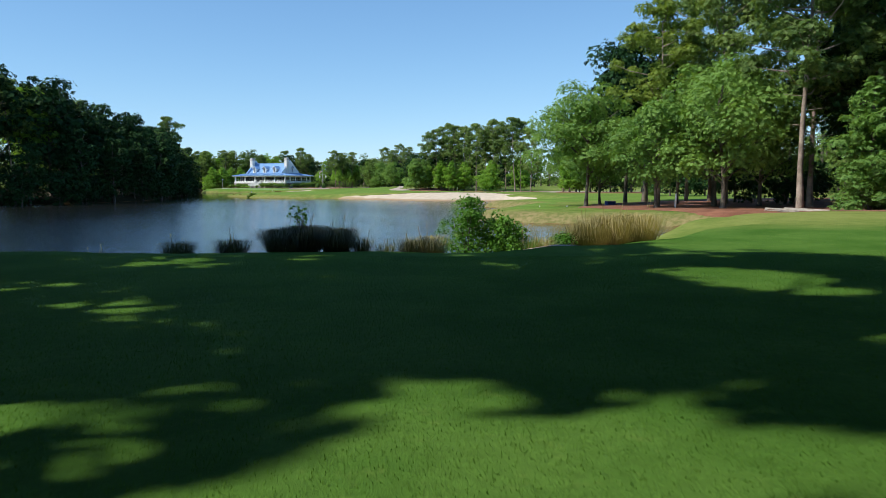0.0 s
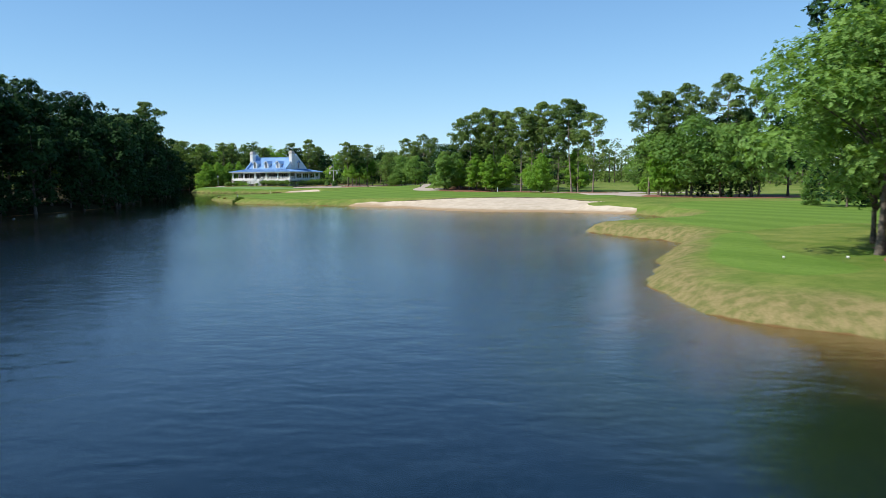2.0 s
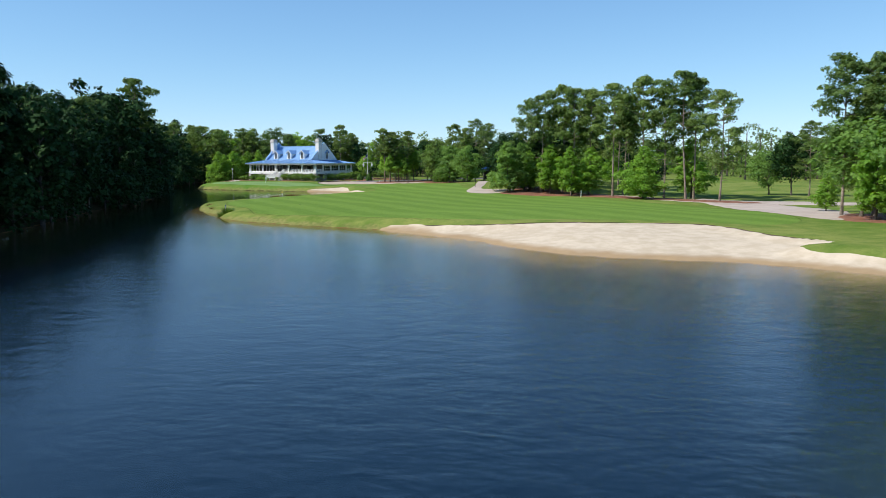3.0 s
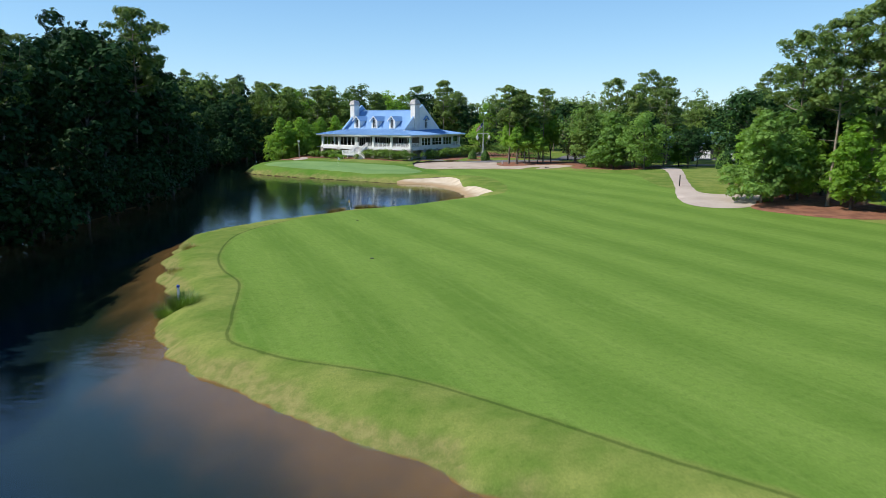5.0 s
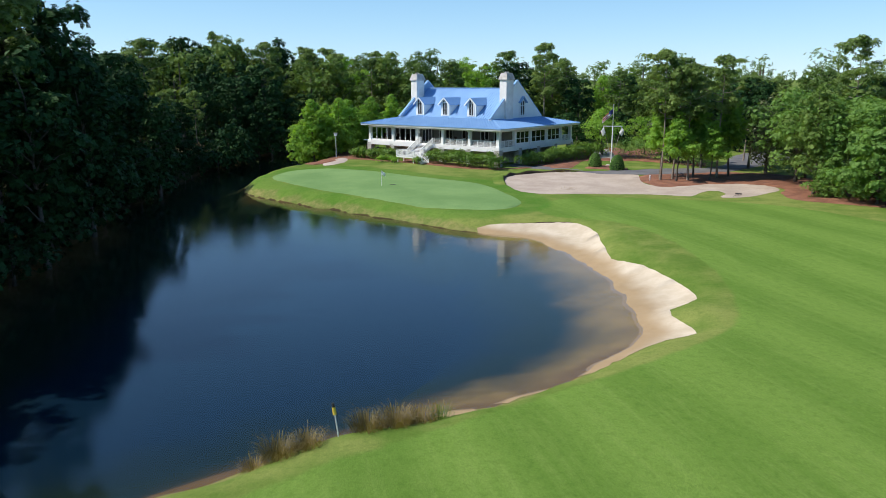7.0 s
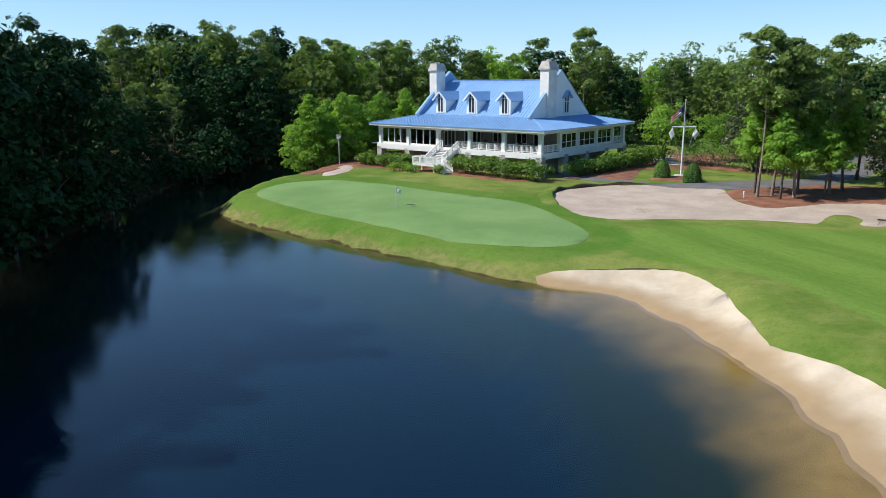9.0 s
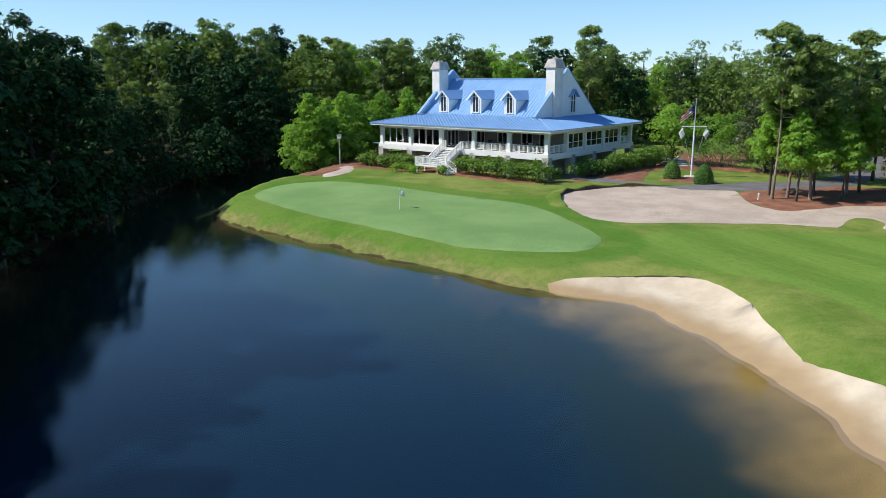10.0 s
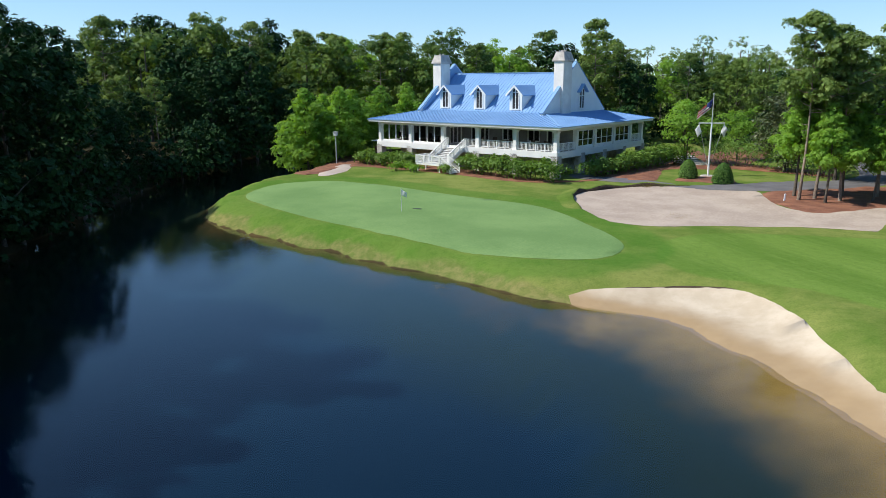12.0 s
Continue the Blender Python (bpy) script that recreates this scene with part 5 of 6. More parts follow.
# raised gable ends
PZ = 12.9 - Z0
for u0, u1, out in ((I - 0.32, I + 0.02, -1), (U - I - 0.02, U - I + 0.32, 1)):
    bm = bmesh.new()
    prof = [(I - 0.9, BRK - 0.3), (V - I + 0.9, BRK - 0.3), (V - I + 0.9, BRK + 0.05), (RID, PZ), (I - 0.9, BRK + 0.05)]
    if out > 0:
        poly_solid(bm, [(u1, y, z) for y, z in prof], u1 - u0)
    else:
        poly_solid(bm, [(u0, y, z) for y, z in prof[::-1]], u1 - u0)
    g = part("gable_wall", bm, WHITE, house, "white gable end wall")
    bm = bmesh.new()
    uc = (u0 + u1) / 2
    for y in (I - 1.0, V - I + 1.0):
        beam(bm, (uc, y, BRK + 0.02), (uc, RID, PZ + 0.06), 0.40, 0.08)
    part("gable_cap", bm, ROOF, g)
    # metal lining on the roof side
    bm = bmesh.new()
    ui = u1 + 0.004 if out < 0 else u0 - 0.004
    li = [(ui, I, BRK), (ui, RID, RZ - 0.05), (ui, V - I, BRK), (ui, V - I + 0.6, BRK + 0.05), (ui, RID, PZ - 0.06), (ui, I - 0.6, BRK + 0.05)]
    poly_solid(bm, li if out > 0 else li[::-1], -0.02)
    part("gable_lining", bm, ROOF, g)

# gable window with its little hood on the visible end
for ux_, sg in ((U - I + 0.33, 1), (I - 0.33, -1)):
    w = new("gable_window")
    w.parent = house
    wv = 11.6
    bm = bmesh.new()
    x0, x1 = sorted((ux_, ux_ + sg * 0.10))
    box(bm, x0, x1, wv - 0.62, wv - 0.48, BRK + 0.35, BRK + 2.2)
    box(bm, x0, x1, wv + 0.48, wv + 0.62, BRK + 0.35, BRK + 2.2)
    box(bm, x0, x1, wv - 0.62, wv + 0.62, BRK + 0.22, BRK + 0.35)
    box(bm, x0, x1, wv - 0.05, wv + 0.05, BRK + 0.35, BRK + 2.5)
    box(bm, x0, x1, wv - 0.48, wv + 0.48, BRK + 1.62, BRK + 1.70)
    part("window_frame", bm, WHITE, w)
    part("pane", boxed(*sorted((ux_ + sg * 0.004, ux_ + sg * 0.03)), wv - 0.48, wv + 0.48, BRK + 0.35, BRK + 2.35), DARK, w, "dark window glass")
    bm = bmesh.new()
    for s in (-1, 1):
        beam(bm, (ux_ + sg * 0.18, wv + s * 0.95, BRK + 2.05), (ux_ + sg * 0.18, wv, BRK + 2.95), 0.42, 0.09)
    part("hood", bm, ROOF, w)

# dormers
for du in (7.65, 12.55, 17.42):
    dz0, dze, dzp, w, v0 = BRK + 0.10, 9.72 - Z0, 10.46 - Z0, 0.80, 4.95
    slope = (RZ - BRK) / (RID - I)

    def roof_v(z):
        return I + (z - BRK) / slope

    d = new("dormer")
    d.parent = house
    bm = bmesh.new()
    prof = [(du - w, v0, dz0), (du + w, v0, dz0), (du + w, v0, dze), (du, v0, dzp), (du - w, v0, dze)]
    poly_solid(bm, prof, 0.12)
    part("front_wall", bm, WHITE, d)
    bm = bmesh.new()
    for s in (-1, 1):
        tri = [(du + s * w, v0 + 0.1, dz0), (du + s * w, roof_v(dz0) + 0.2, dz0), (du + s * w, roof_v(dze) + 0.15, dze), (du + s * w, v0 + 0.1, dze)]
        poly_solid(bm, tri if s > 0 else tri[::-1], 0.08)
    part("cheek", bm, WHITE, d)
    bm = bmesh.new()
    o, fr_ = 0.28, v0 - 0.32
    for s in (-1, 1):
        ez = dze - 0.26
        q = [(du + s * (w + o), fr_, ez), (du + s * (w + o), roof_v(ez) + 0.1, ez), (du, roof_v(dzp) + 0.1, dzp + 0.05), (du, fr_, dzp + 0.05)]
        poly_solid(bm, q if s > 0 else q[::-1], 0.07)
    part("dormer_roof", bm, ROOF, d)
    bm = bmesh.new()
    for s in (-1, 1):
        beam(bm, (du + s * (w + o), fr_ - 0.03, dze - 0.32), (du, fr_ - 0.03, dzp - 0.02), 0.08, 0.17)
    part("barge_board", bm, WHITE, d)
    wn_ = part("pane", boxed(du - 0.38, du + 0.38, v0 - 0.02, v0 + 0.02, dz0 + 0.28, dze + 0.12), DARK, d, "dark arched window glass")
    bm = bmesh.new()
    bmesh.ops.create_circle(bm, cap_ends=True, segments=20, radius=0.38, matrix=Matrix.Translation((du, v0 - 0.022, dze + 0.12)) @ Matrix.Rotation(radians(90), 4, "X"))
    part("arch_pane", bm, DARK, wn_)
    bm = bmesh.new()
    for s in (-0.44, 0.0, 0.44):
        box(bm, du + s - (0.06 if s else 0.03), du + s + (0.06 if s else 0.03), v0 - 0.07, v0, dz0 + 0.2, dze + (0.1 if s else 0.5))
    box(bm, du - 0.5, du + 0.5, v0 - 0.07, v0, dze + 0.02, dze + 0.09)
    box(bm, du - 0.58, du + 0.58, v0 - 0.09, v0, dz0 + 0.16, dz0 + 0.28)
    for k in range(10):
        a, b = math.pi * k / 10, math.pi * (k + 1) / 10
        beam(bm, (du + 0.44 * math.cos(a), v0 - 0.035, dze + 0.1 + 0.44 * math.sin(a)), (du + 0.44 * math.cos(b), v0 - 0.035, dze + 0.1 + 0.44 * math.sin(b)), 0.07, 0.10)
    part("window_frame", bm, WHITE, d)

# chimneys
for c0, c1, tri in ((3.95, 5.15, 0), (20.75, 21.95, 1)):
    ch = new("chimney")
    ch.parent = house
    part("shaft", boxed(c0, c1, 7.1, 8.85, BRK - 0.4, 12.95 - Z0, 0.02), STUCCO, ch)
    bm = bmesh.new()
    cx, cy = (c0 + c1) / 2, 7.975
    for z, a, b in ((12.95, 0.74, 1.02), (13.10, 0.76, 1.04), (13.16, 0.72, 1.0), (13.85, 0.50, 0.76), (13.95, 0.50, 0.76)):
        ring = [bm.verts.new((cx + sx * a, cy + sy * b, z - Z0)) for sx, sy in ((-1, -1), (1, -1), (1, 1), (-1, 1))]
        if z > 12.95:
            for k in range(4):
                bm.faces.new((old[k], old[(k + 1) % 4], ring[(k + 1) % 4], ring[k]))
        else:
            bm.faces.new(ring[::-1])
        old = ring
    bm.faces.new(old)
    part("chimney_cap", bm, CONCRETE, ch, "weathered grey chimney cap")
    for s in (-0.28, 0.28):
        bm = bmesh.new()
        rod(bm, (cx, cy + s, 13.9 - Z0), (cx, cy + s, 14.12 - Z0), 0.14, 0.13, 10)
        part("flue", bm, CONCRETE, ch)

# grey well below the outside white: the porch's shade is put into the colour
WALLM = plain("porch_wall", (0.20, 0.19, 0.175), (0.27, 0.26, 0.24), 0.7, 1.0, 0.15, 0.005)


# walls behind the porch, with real openings and a dark inside
def wall_run(name, a, b, fixed, along_u, openings, z0, z1, thick=0.18):
    """A wall from a to b along one axis, with openings (from, to, sill, head), as one closed mesh."""
    us = sorted({a, b} | {q for o in openings for q in o[:2]})
    zs = sorted({z0, z1} | {min(max(q, z0), z1) for o in openings for q in o[2:]})
    solid = {}
    for i in range(len(us) - 1):
        for k in range(len(zs) - 1):
            u, z = (us[i] + us[i + 1]) / 2, (zs[k] + zs[k + 1]) / 2
            solid[i, k] = not any(o[0] < u < o[1] and o[2] < z < o[3] for o in openings)
    bm, made = bmesh.new(), {}

    def corner(i, d, k):
        if (i, d, k) not in made:
            w = fixed + d * thick
            made[i, d, k] = bm.verts.new((us[i], w, zs[k]) if along_u else (w, us[i], zs[k]))
        return made[i, d, k]

    for (i, k), full in solid.items():
        if not full:
            continue
        bm.faces.new([corner(*c) for c in ((i, 0, k), (i + 1, 0, k), (i + 1, 0, k + 1), (i, 0, k + 1))])
        bm.faces.new([corner(*c) for c in ((i, 1, k + 1), (i + 1, 1, k + 1), (i + 1, 1, k), (i, 1, k))])
        for di, dk, p, q in ((-1, 0, (i, k), (i, k + 1)), (1, 0, (i + 1, k), (i + 1, k + 1)), (0, -1, (i, k), (i + 1, k)), (0, 1, (i, k + 1), (i + 1, k + 1))):
            if not solid.get((i + di, k + dk)):
                bm.faces.new([corner(p[0], 0, p[1]), corner(q[0], 0, q[1]), corner(q[0], 1, q[1]), corner(p[0], 1, p[1])])
    bmesh.ops.recalc_face_normals(bm, faces=bm.faces)
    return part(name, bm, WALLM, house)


def window(p, q, s, t, fixed, along_u, bars, parent=None, glass=None, rails=()):
    glass = glass or GLASS
    w = new("window")
    w.parent = parent or house
    bm = bmesh.new()
    for k in range(bars + 1):
        c = p + (q - p) * k / bars
        hw = 0.05 if 0 < k < bars else 0.07
        c = min(max(c, p + hw), q - hw)
        if along_u:
            box(bm, c - hw, c + hw, fixed + 0.02, fixed + 0.12, s, t)
        else:
            box(bm, fixed + 0.02, fixed + 0.12, c - hw, c + hw, s, t)
    for z, hz in ((s + 0.05, 0.05), (t - 0.05, 0.05), *((s + (t - s) * k, 0.025) for k in rails)):
        if along_u:
            box(bm, p, q, fixed + 0.025, fixed + 0.115, z - hz, z + hz)
        else:
            box(bm, fixed + 0.025, fixed + 0.115, p, q, z - hz, z + hz)
    part("window_frame", bm, WHITE, w)
    for k in range(bars):
        c0, c1 = p + (q - p) * k / bars + 0.05, p + (q - p) * (k + 1) / bars - 0.05
        if along_u:
            part("pane", boxed(c0, c1, fixed + 0.06, fixed + 0.075, s + 0.1, t - 0.1), glass, w).visible_shadow = False
        else:
            part("pane", boxed(fixed + 0.06, fixed + 0.075, c0, c1, s + 0.1, t - 0.1), glass, w).visible_shadow = False
    return w


HEAD = 6.14 - Z0
# glazed front rooms between the first three posts
for i in range(2):
    a, b = COLS[i] + 0.24, COLS[i + 1] - 0.24
    part("sill_wall", boxed(a, b, 0.92, 1.08, DECKZ, DECKZ + 0.12), WHITE, house)
    window(a, b, DECKZ + 0.12, HEAD, 0.93, True, 4)
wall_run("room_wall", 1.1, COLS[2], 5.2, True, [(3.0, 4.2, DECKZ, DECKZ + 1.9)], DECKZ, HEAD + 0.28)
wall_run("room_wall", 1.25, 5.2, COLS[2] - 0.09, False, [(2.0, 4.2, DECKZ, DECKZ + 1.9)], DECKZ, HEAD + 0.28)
window(2.0, 4.2, DECKZ + 0.02, DECKZ + 1.9, COLS[2] - 0.07, False, 3)
# house front behind the open porch
FRONT = 4.6
ops = [(11.6, 14.2, DECKZ, DECKZ + 2.0), (15.9, 17.4, DECKZ + 0.55, DECKZ + 1.85), (19.2, 20.8, DECKZ + 0.55, DECKZ + 1.85), (21.6, 23.0, DECKZ, DECKZ + 1.95)]
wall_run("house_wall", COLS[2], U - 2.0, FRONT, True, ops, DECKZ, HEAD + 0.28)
for p, q, s, t in ops:
    w = window(p, q, s + 0.01, t, FRONT + 0.02, True, 4 if q - p > 2.2 else 2)
    if s == DECKZ:
        w.name = "door"
# east side: porch bay, then glazed bays, then a porch corner
ES = [(5.0, 8.35), (8.85, 12.65), (13.15, 16.65)]
for a, b in ES:
    part("sill_wall", boxed(U - 1.08, U - 0.92, a, b, DECKZ, DECKZ + 0.25), WHITE, house)
    window(a, b, DECKZ + 0.25, HEAD - 0.10, U - 1.05, False, 3, None, DARK_PANE, (0.42,))
    part("head_board", boxed(U - 1.08, U - 0.92, a, b, HEAD - 0.10, HEAD), WHITE, house)
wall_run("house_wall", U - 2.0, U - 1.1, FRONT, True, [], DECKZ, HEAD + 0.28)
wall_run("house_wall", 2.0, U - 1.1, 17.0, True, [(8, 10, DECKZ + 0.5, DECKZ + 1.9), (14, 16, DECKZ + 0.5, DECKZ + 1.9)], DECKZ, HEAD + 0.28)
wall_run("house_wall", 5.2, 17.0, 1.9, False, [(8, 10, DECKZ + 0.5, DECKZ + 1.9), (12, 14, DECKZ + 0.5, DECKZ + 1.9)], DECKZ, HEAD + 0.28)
# added partitions and floors, their dark colours standing in for dim room light
part("room_floor", boxed(10.8, U - 1.15, FRONT + 0.2, 16.95, DECKZ, DECKZ + 0.02), CHAIRM, house, "room floor coloured dark to keep the room dim")
part("room_floor", boxed(1.15, 10.45, 1.15, 5.15, DECKZ, DECKZ + 0.02), CHAIRM, house, "room floor coloured dark to keep the room dim")
part("room_ceiling", boxed(10.8, U - 1.2, FRONT + 0.2, 16.95, HEAD + 0.2, HEAD + 0.24), INNER, house)
part("inner_wall", boxed(20.0, 20.15, FRONT + 0.3, 16.9, DECKZ, HEAD + 0.28), INNER, house)
part("inner_wall", boxed(2.1, 20.0, 9.5, 9.65, DECKZ, HEAD + 0.28), INNER, house)


# railings: each run has rails, balusters and posts in one part each
def railing(a, b, name="railing"):
    a, b = Vector(a), Vector(b)
    r = new(name)
    r.parent = house
    L = (b - a).length
    e = (b - a) / L
    bm = bmesh.new()
    beam(bm, a + Vector((0, 0, 0.80)), b + Vector((0, 0, 0.80)), 0.11, 0.07)
    part("top_rail", bm, WHITE, r)
    bm = bmesh.new()
    beam(bm, a + Vector((0, 0, 0.12)), b + Vector((0, 0, 0.12)), 0.07, 0.06)
    part("bottom_rail", bm, WHITE, r)
    bm = bmesh.new()
    n = max(2, int(L / 0.16))
    for k in range(1, n):
        p = a + e * (L * k / n)
        box(bm, p.x - 0.02, p.x + 0.02, p.y - 0.02, p.y + 0.02, p.z + 0.14, p.z + 0.78)
    tagged(part("baluster", bm, WHITE, r), kind="stuff")
    n = max(1, round(L / 1.2))
    for k in range(n + 1):
        p = a + e * (L * k / n)
        part("rail_post", boxed(p.x - 0.05, p.x + 0.05, p.y - 0.05, p.y + 0.05, p.z, p.z + 0.86), WHITE, r)
    return r


S0, S1 = 11.25, 13.75
railing((COLS[2] + 0.25, 1.0, DECKZ), (S0, 1.0, DECKZ))
railing((S1, 1.0, DECKZ), (COLS[3] - 0.22, 1.0, DECKZ))
for i in (3, 4):
    railing((COLS[i] + 0.22, 1.0, DECKZ), (COLS[i + 1] - 0.22, 1.0, DECKZ))
railing((U - 1.0, 1.25, DECKZ), (U - 1.0, 4.5, DECKZ))
railing((U - 1.0, 17.15, DECKZ), (U - 1.0, V - 1.25, DECKZ))

# T-shaped front stair: down to a landing, then to both sides
LZ = 0.95
n, run = 9, 0.30
y_land = 0.6 - n * run
st_ = new("stair")
st_.parent = house
for k in range(n):
    z = DECKZ - (k + 1) * (DECKZ - LZ) / (n + 1)
    part("step", boxed(S0, S1, 0.6 - (k + 1) * run, 0.6 - k * run + 0.03, z - 0.05, z), WHITE, st_)
    part("riser", boxed(S0 + 0.05, S1 - 0.05, 0.6 - k * run - 0.04, 0.6 - k * run - 0.01, z - 0.17, z - 0.05), WHITE, st_)
bm = bmesh.new()
for u in (S0, S1):
    beam(bm, (u, 0.62, DECKZ - 0.25), (u, y_land, LZ - 0.12), 0.08, 0.34)
part("stringer", bm, WHITE, st_)
part("landing", boxed(S0 - 0.7, S1 + 0.1, y_land - 1.5, y_land + 0.02, LZ - 0.18, LZ), WHITE, st_)
bm = bmesh.new()
for u in (S0 - 0.6, S1 - 0.1):
    for v in (y_land - 1.4, y_land - 0.1):
        box(bm, u, u + 0.12, v, v + 0.12, -0.5, LZ - 0.15)
part("landing_post", bm, WHITE, st_)
for s, u0 in ((1, S1 + 0.1),):
    for k in range(5):
        z = LZ - (k + 1) * LZ / 6
        a, b = sorted((u0 + s * k * run, u0 + s * (k + 1) * run))
        part("step", boxed(a, b, y_land - 1.45, y_land - 0.05, z - 0.16, z), WHITE, st_)
    for v in (y_land - 1.45, y_land - 0.05):
        railing((u0 + s * 0.05, v, LZ), (u0 + s * 5 * run, v, 0.1), "stair_railing")
railing((S0, 0.7, DECKZ), (S0, y_land, LZ), "stair_railing")
railing((S1, 0.7, DECKZ), (S1, y_land, LZ), "stair_railing")
railing((S0 - 0.65, y_land - 1.4, LZ), (S0 - 0.65, y_land - 0.1, LZ), "stair_railing")
railing((S0 - 0.65, y_land - 0.05, LZ), (S0 - 0.1, y_land - 0.05, LZ), "stair_railing")
railing((S0 - 0.65, y_land - 1.48, LZ), (S1 + 0.1, y_land - 1.48, LZ), "stair_railing")


# porch furniture
def chair(u, v, turn):
    m_ = HOUSE @ pose(u, v, DECKZ, 0, 0, turn)
    r = root("porch_chair", m_, "dark wooden porch armchair", "chair", "chairs on the porch")
    part("seat", boxed(-0.28, 0.28, -0.26, 0.26, 0.40, 0.46, 0.01), CHAIRM, r)
    part("backrest", boxed(-0.28, 0.28, 0.22, 0.28, 0.46, 1.05, 0.01), CHAIRM, r)
    for x in (-0.26, 0.26):
        for y in (-0.23, 0.23):
            part("leg", boxed(x - 0.03, x + 0.03, y - 0.03, y + 0.03, 0, 0.42), CHAIRM, r)
        part("armrest", boxed(x - 0.04, x + 0.04, -0.26, 0.26, 0.62, 0.66, 0.005), CHAIRM, r)
    return r


def table(u, v):
    r = root("porch_table", HOUSE @ pose(u, v, DECKZ), "round dark porch table", "table", "tables on the porch")
    bm = bmesh.new()
    rod(bm, (0, 0, 0.71), (0, 0, 0.75), 0.5, 0.5, 20)
    part("tabletop", bm, CHAIRM, r)
    bm = bmesh.new()
    rod(bm, (0, 0, 0.02), (0, 0, 0.71), 0.05, 0.05, 10)
    part("pedestal", bm, CHAIRM, r)
    bm = bmesh.new()
    rod(bm, (0, 0, 0), (0, 0, 0.03), 0.3, 0.26, 16)
    part("foot", bm, CHAIRM, r)
    return r


c0 = chair(16.6, 2.6, 180)
t0 = table(17.6, 2.6)
for u, v, a in ((18.6, 2.7, 100), (21.4, 2.6, 185), (22.9, 2.7, 170), (24.2, 3.6, 120), (2.2, 3.2, 90), (4.2, 3.4, 270), (6.9, 3.3, 90), (8.9, 3.3, 270), (14.9, 2.8, 150)):
    copy_thing(c0, HOUSE @ pose(u, v, DECKZ, 0, 0, a))
for u, v in ((22.2, 2.6), (3.2, 3.3), (7.9, 3.3)):
    copy_thing(t0, HOUSE @ pose(u, v, DECKZ))


# ---------------------------------------------------------------- shrubs and small things
def leafy(name, pts, radii, per, length, width, flat, material, label, category, group="", seed=1, stems=True):
    """A bush of leaf clumps with a few stems, standing at the first point."""
    rng = np.random.default_rng(seed)
    base = np.array([np.mean([p[0] for p in pts]), np.mean([p[1] for p in pts])])
    bz = ground_z(*base)
    r = root(name, pose(base[0], base[1], bz), label, category, group)
    loc_ = [(p[0] - base[0], p[1] - base[1], p[2]) for p in pts]
    v, f = clumps(loc_, radii, per, length, width, flat, rng)
    mesh_part("foliage", array_mesh("foliage", v, f, material), r)
    if stems:
        if name == "bank_sapling":
            for p in loc_[:9]:
                v, f = tubes([limb((p[0] * 0.5, p[1] * 0.5, -0.2), p, 0.02, 0.006, 0, rng, 2)], 5)
                mesh_part("stem", array_mesh("stem", v, f, BARK), r)
            return r
        v, f = tubes([limb((p[0] * 0.6, p[1] * 0.6, -0.35), p, 0.03, 0.01, 0, rng, 2) for p in loc_], 5)
        mesh_part("stems", array_mesh("stems", v, f, BARK), r)
    return r


def local(u, v):
    p = HOUSE @ Vector((u, v, 0))
    return p.x, p.y


def hedge(u0, v0, u1, v1, h, wide, seed, label, leaf=LEAF_HEDGE):
    rng = np.random.default_rng(seed)
    L = math.hypot(u1 - u0, v1 - v0)
    pts, rad = [], []
    n = int(L / 0.55) + 1
    for k in range(n):
        t = k / max(1, n - 1)
        for j in range(2):
            x, y = local(u0 + (u1 - u0) * t + rng.normal(0, 0.2), v0 + (v1 - v0) * t + (j - 0.5) * wide * 0.6 + rng.normal(0, 0.15))
            pts.append((x, y, h * rng.uniform(0.45, 0.72)))
            rad.append(h * rng.uniform(0.42, 0.6))
    leafy("hedge", pts, rad, 130, 0.26, 0.14, 0.95, leaf, label, "hedge", "hedges round the porch", seed)


hedge(0.0, -1.6, 5.2, -1.9, 1.2, 1.7, 1, "dense green hedge below the glazed porch")
hedge(5.4, -1.9, 8.8, -2.2, 1.3, 1.6, 2, "dense green hedge below the glazed porch")
hedge(15.6, -1.6, 20.4, -1.8, 1.55, 1.9, 3, "thick green hedge below the porch railing")
hedge(20.6, -1.8, 26.6, -1.4, 1.6, 1.9, 4, "thick green hedge below the porch railing")
hedge(27.6, 3.2, 28.6, 8.0, 1.5, 1.8, 5, "loose green shrubs along the east porch")
hedge(28.4, 8.6, 29.2, 14.0, 1.7, 2.0, 6, "loose green shrubs along the east porch")
hedge(29.2, 14.6, 30.6, 19.5, 1.9, 2.2, 7, "tall loose shrubs beside the east porch")
hedge(33.0, 20.5, 40, 21.0, 2.5, 2.8, 8, "tall rounded dark shrubs behind the flag lawn", LEAF_OAK)
hedge(40.5, 20, 48, 16.5, 2.5, 2.8, 9, "tall rounded dark shrubs behind the flag lawn", LEAF_OAK)
for k, (u, v) in enumerate(((9.6, -3.6), (11.0, -4.3), (14.6, -3.6), (8.8, -4.6))):
    x, y = local(u, v)
    rng = np.random.default_rng(40 + k)
    pts = [(x + rng.normal(0, 0.35), y + rng.normal(0, 0.35), rng.uniform(0.3, 0.6)) for _ in range(7)]
    leafy("shrub", pts, [0.42] * 7, 60, 0.22, 0.09, 0.9, LEAF_LIME if k % 2 else LEAF_HEDGE, "small leafy shrub at the foot of the stair", "shrub", "shrubs at the stair", 60 + k)


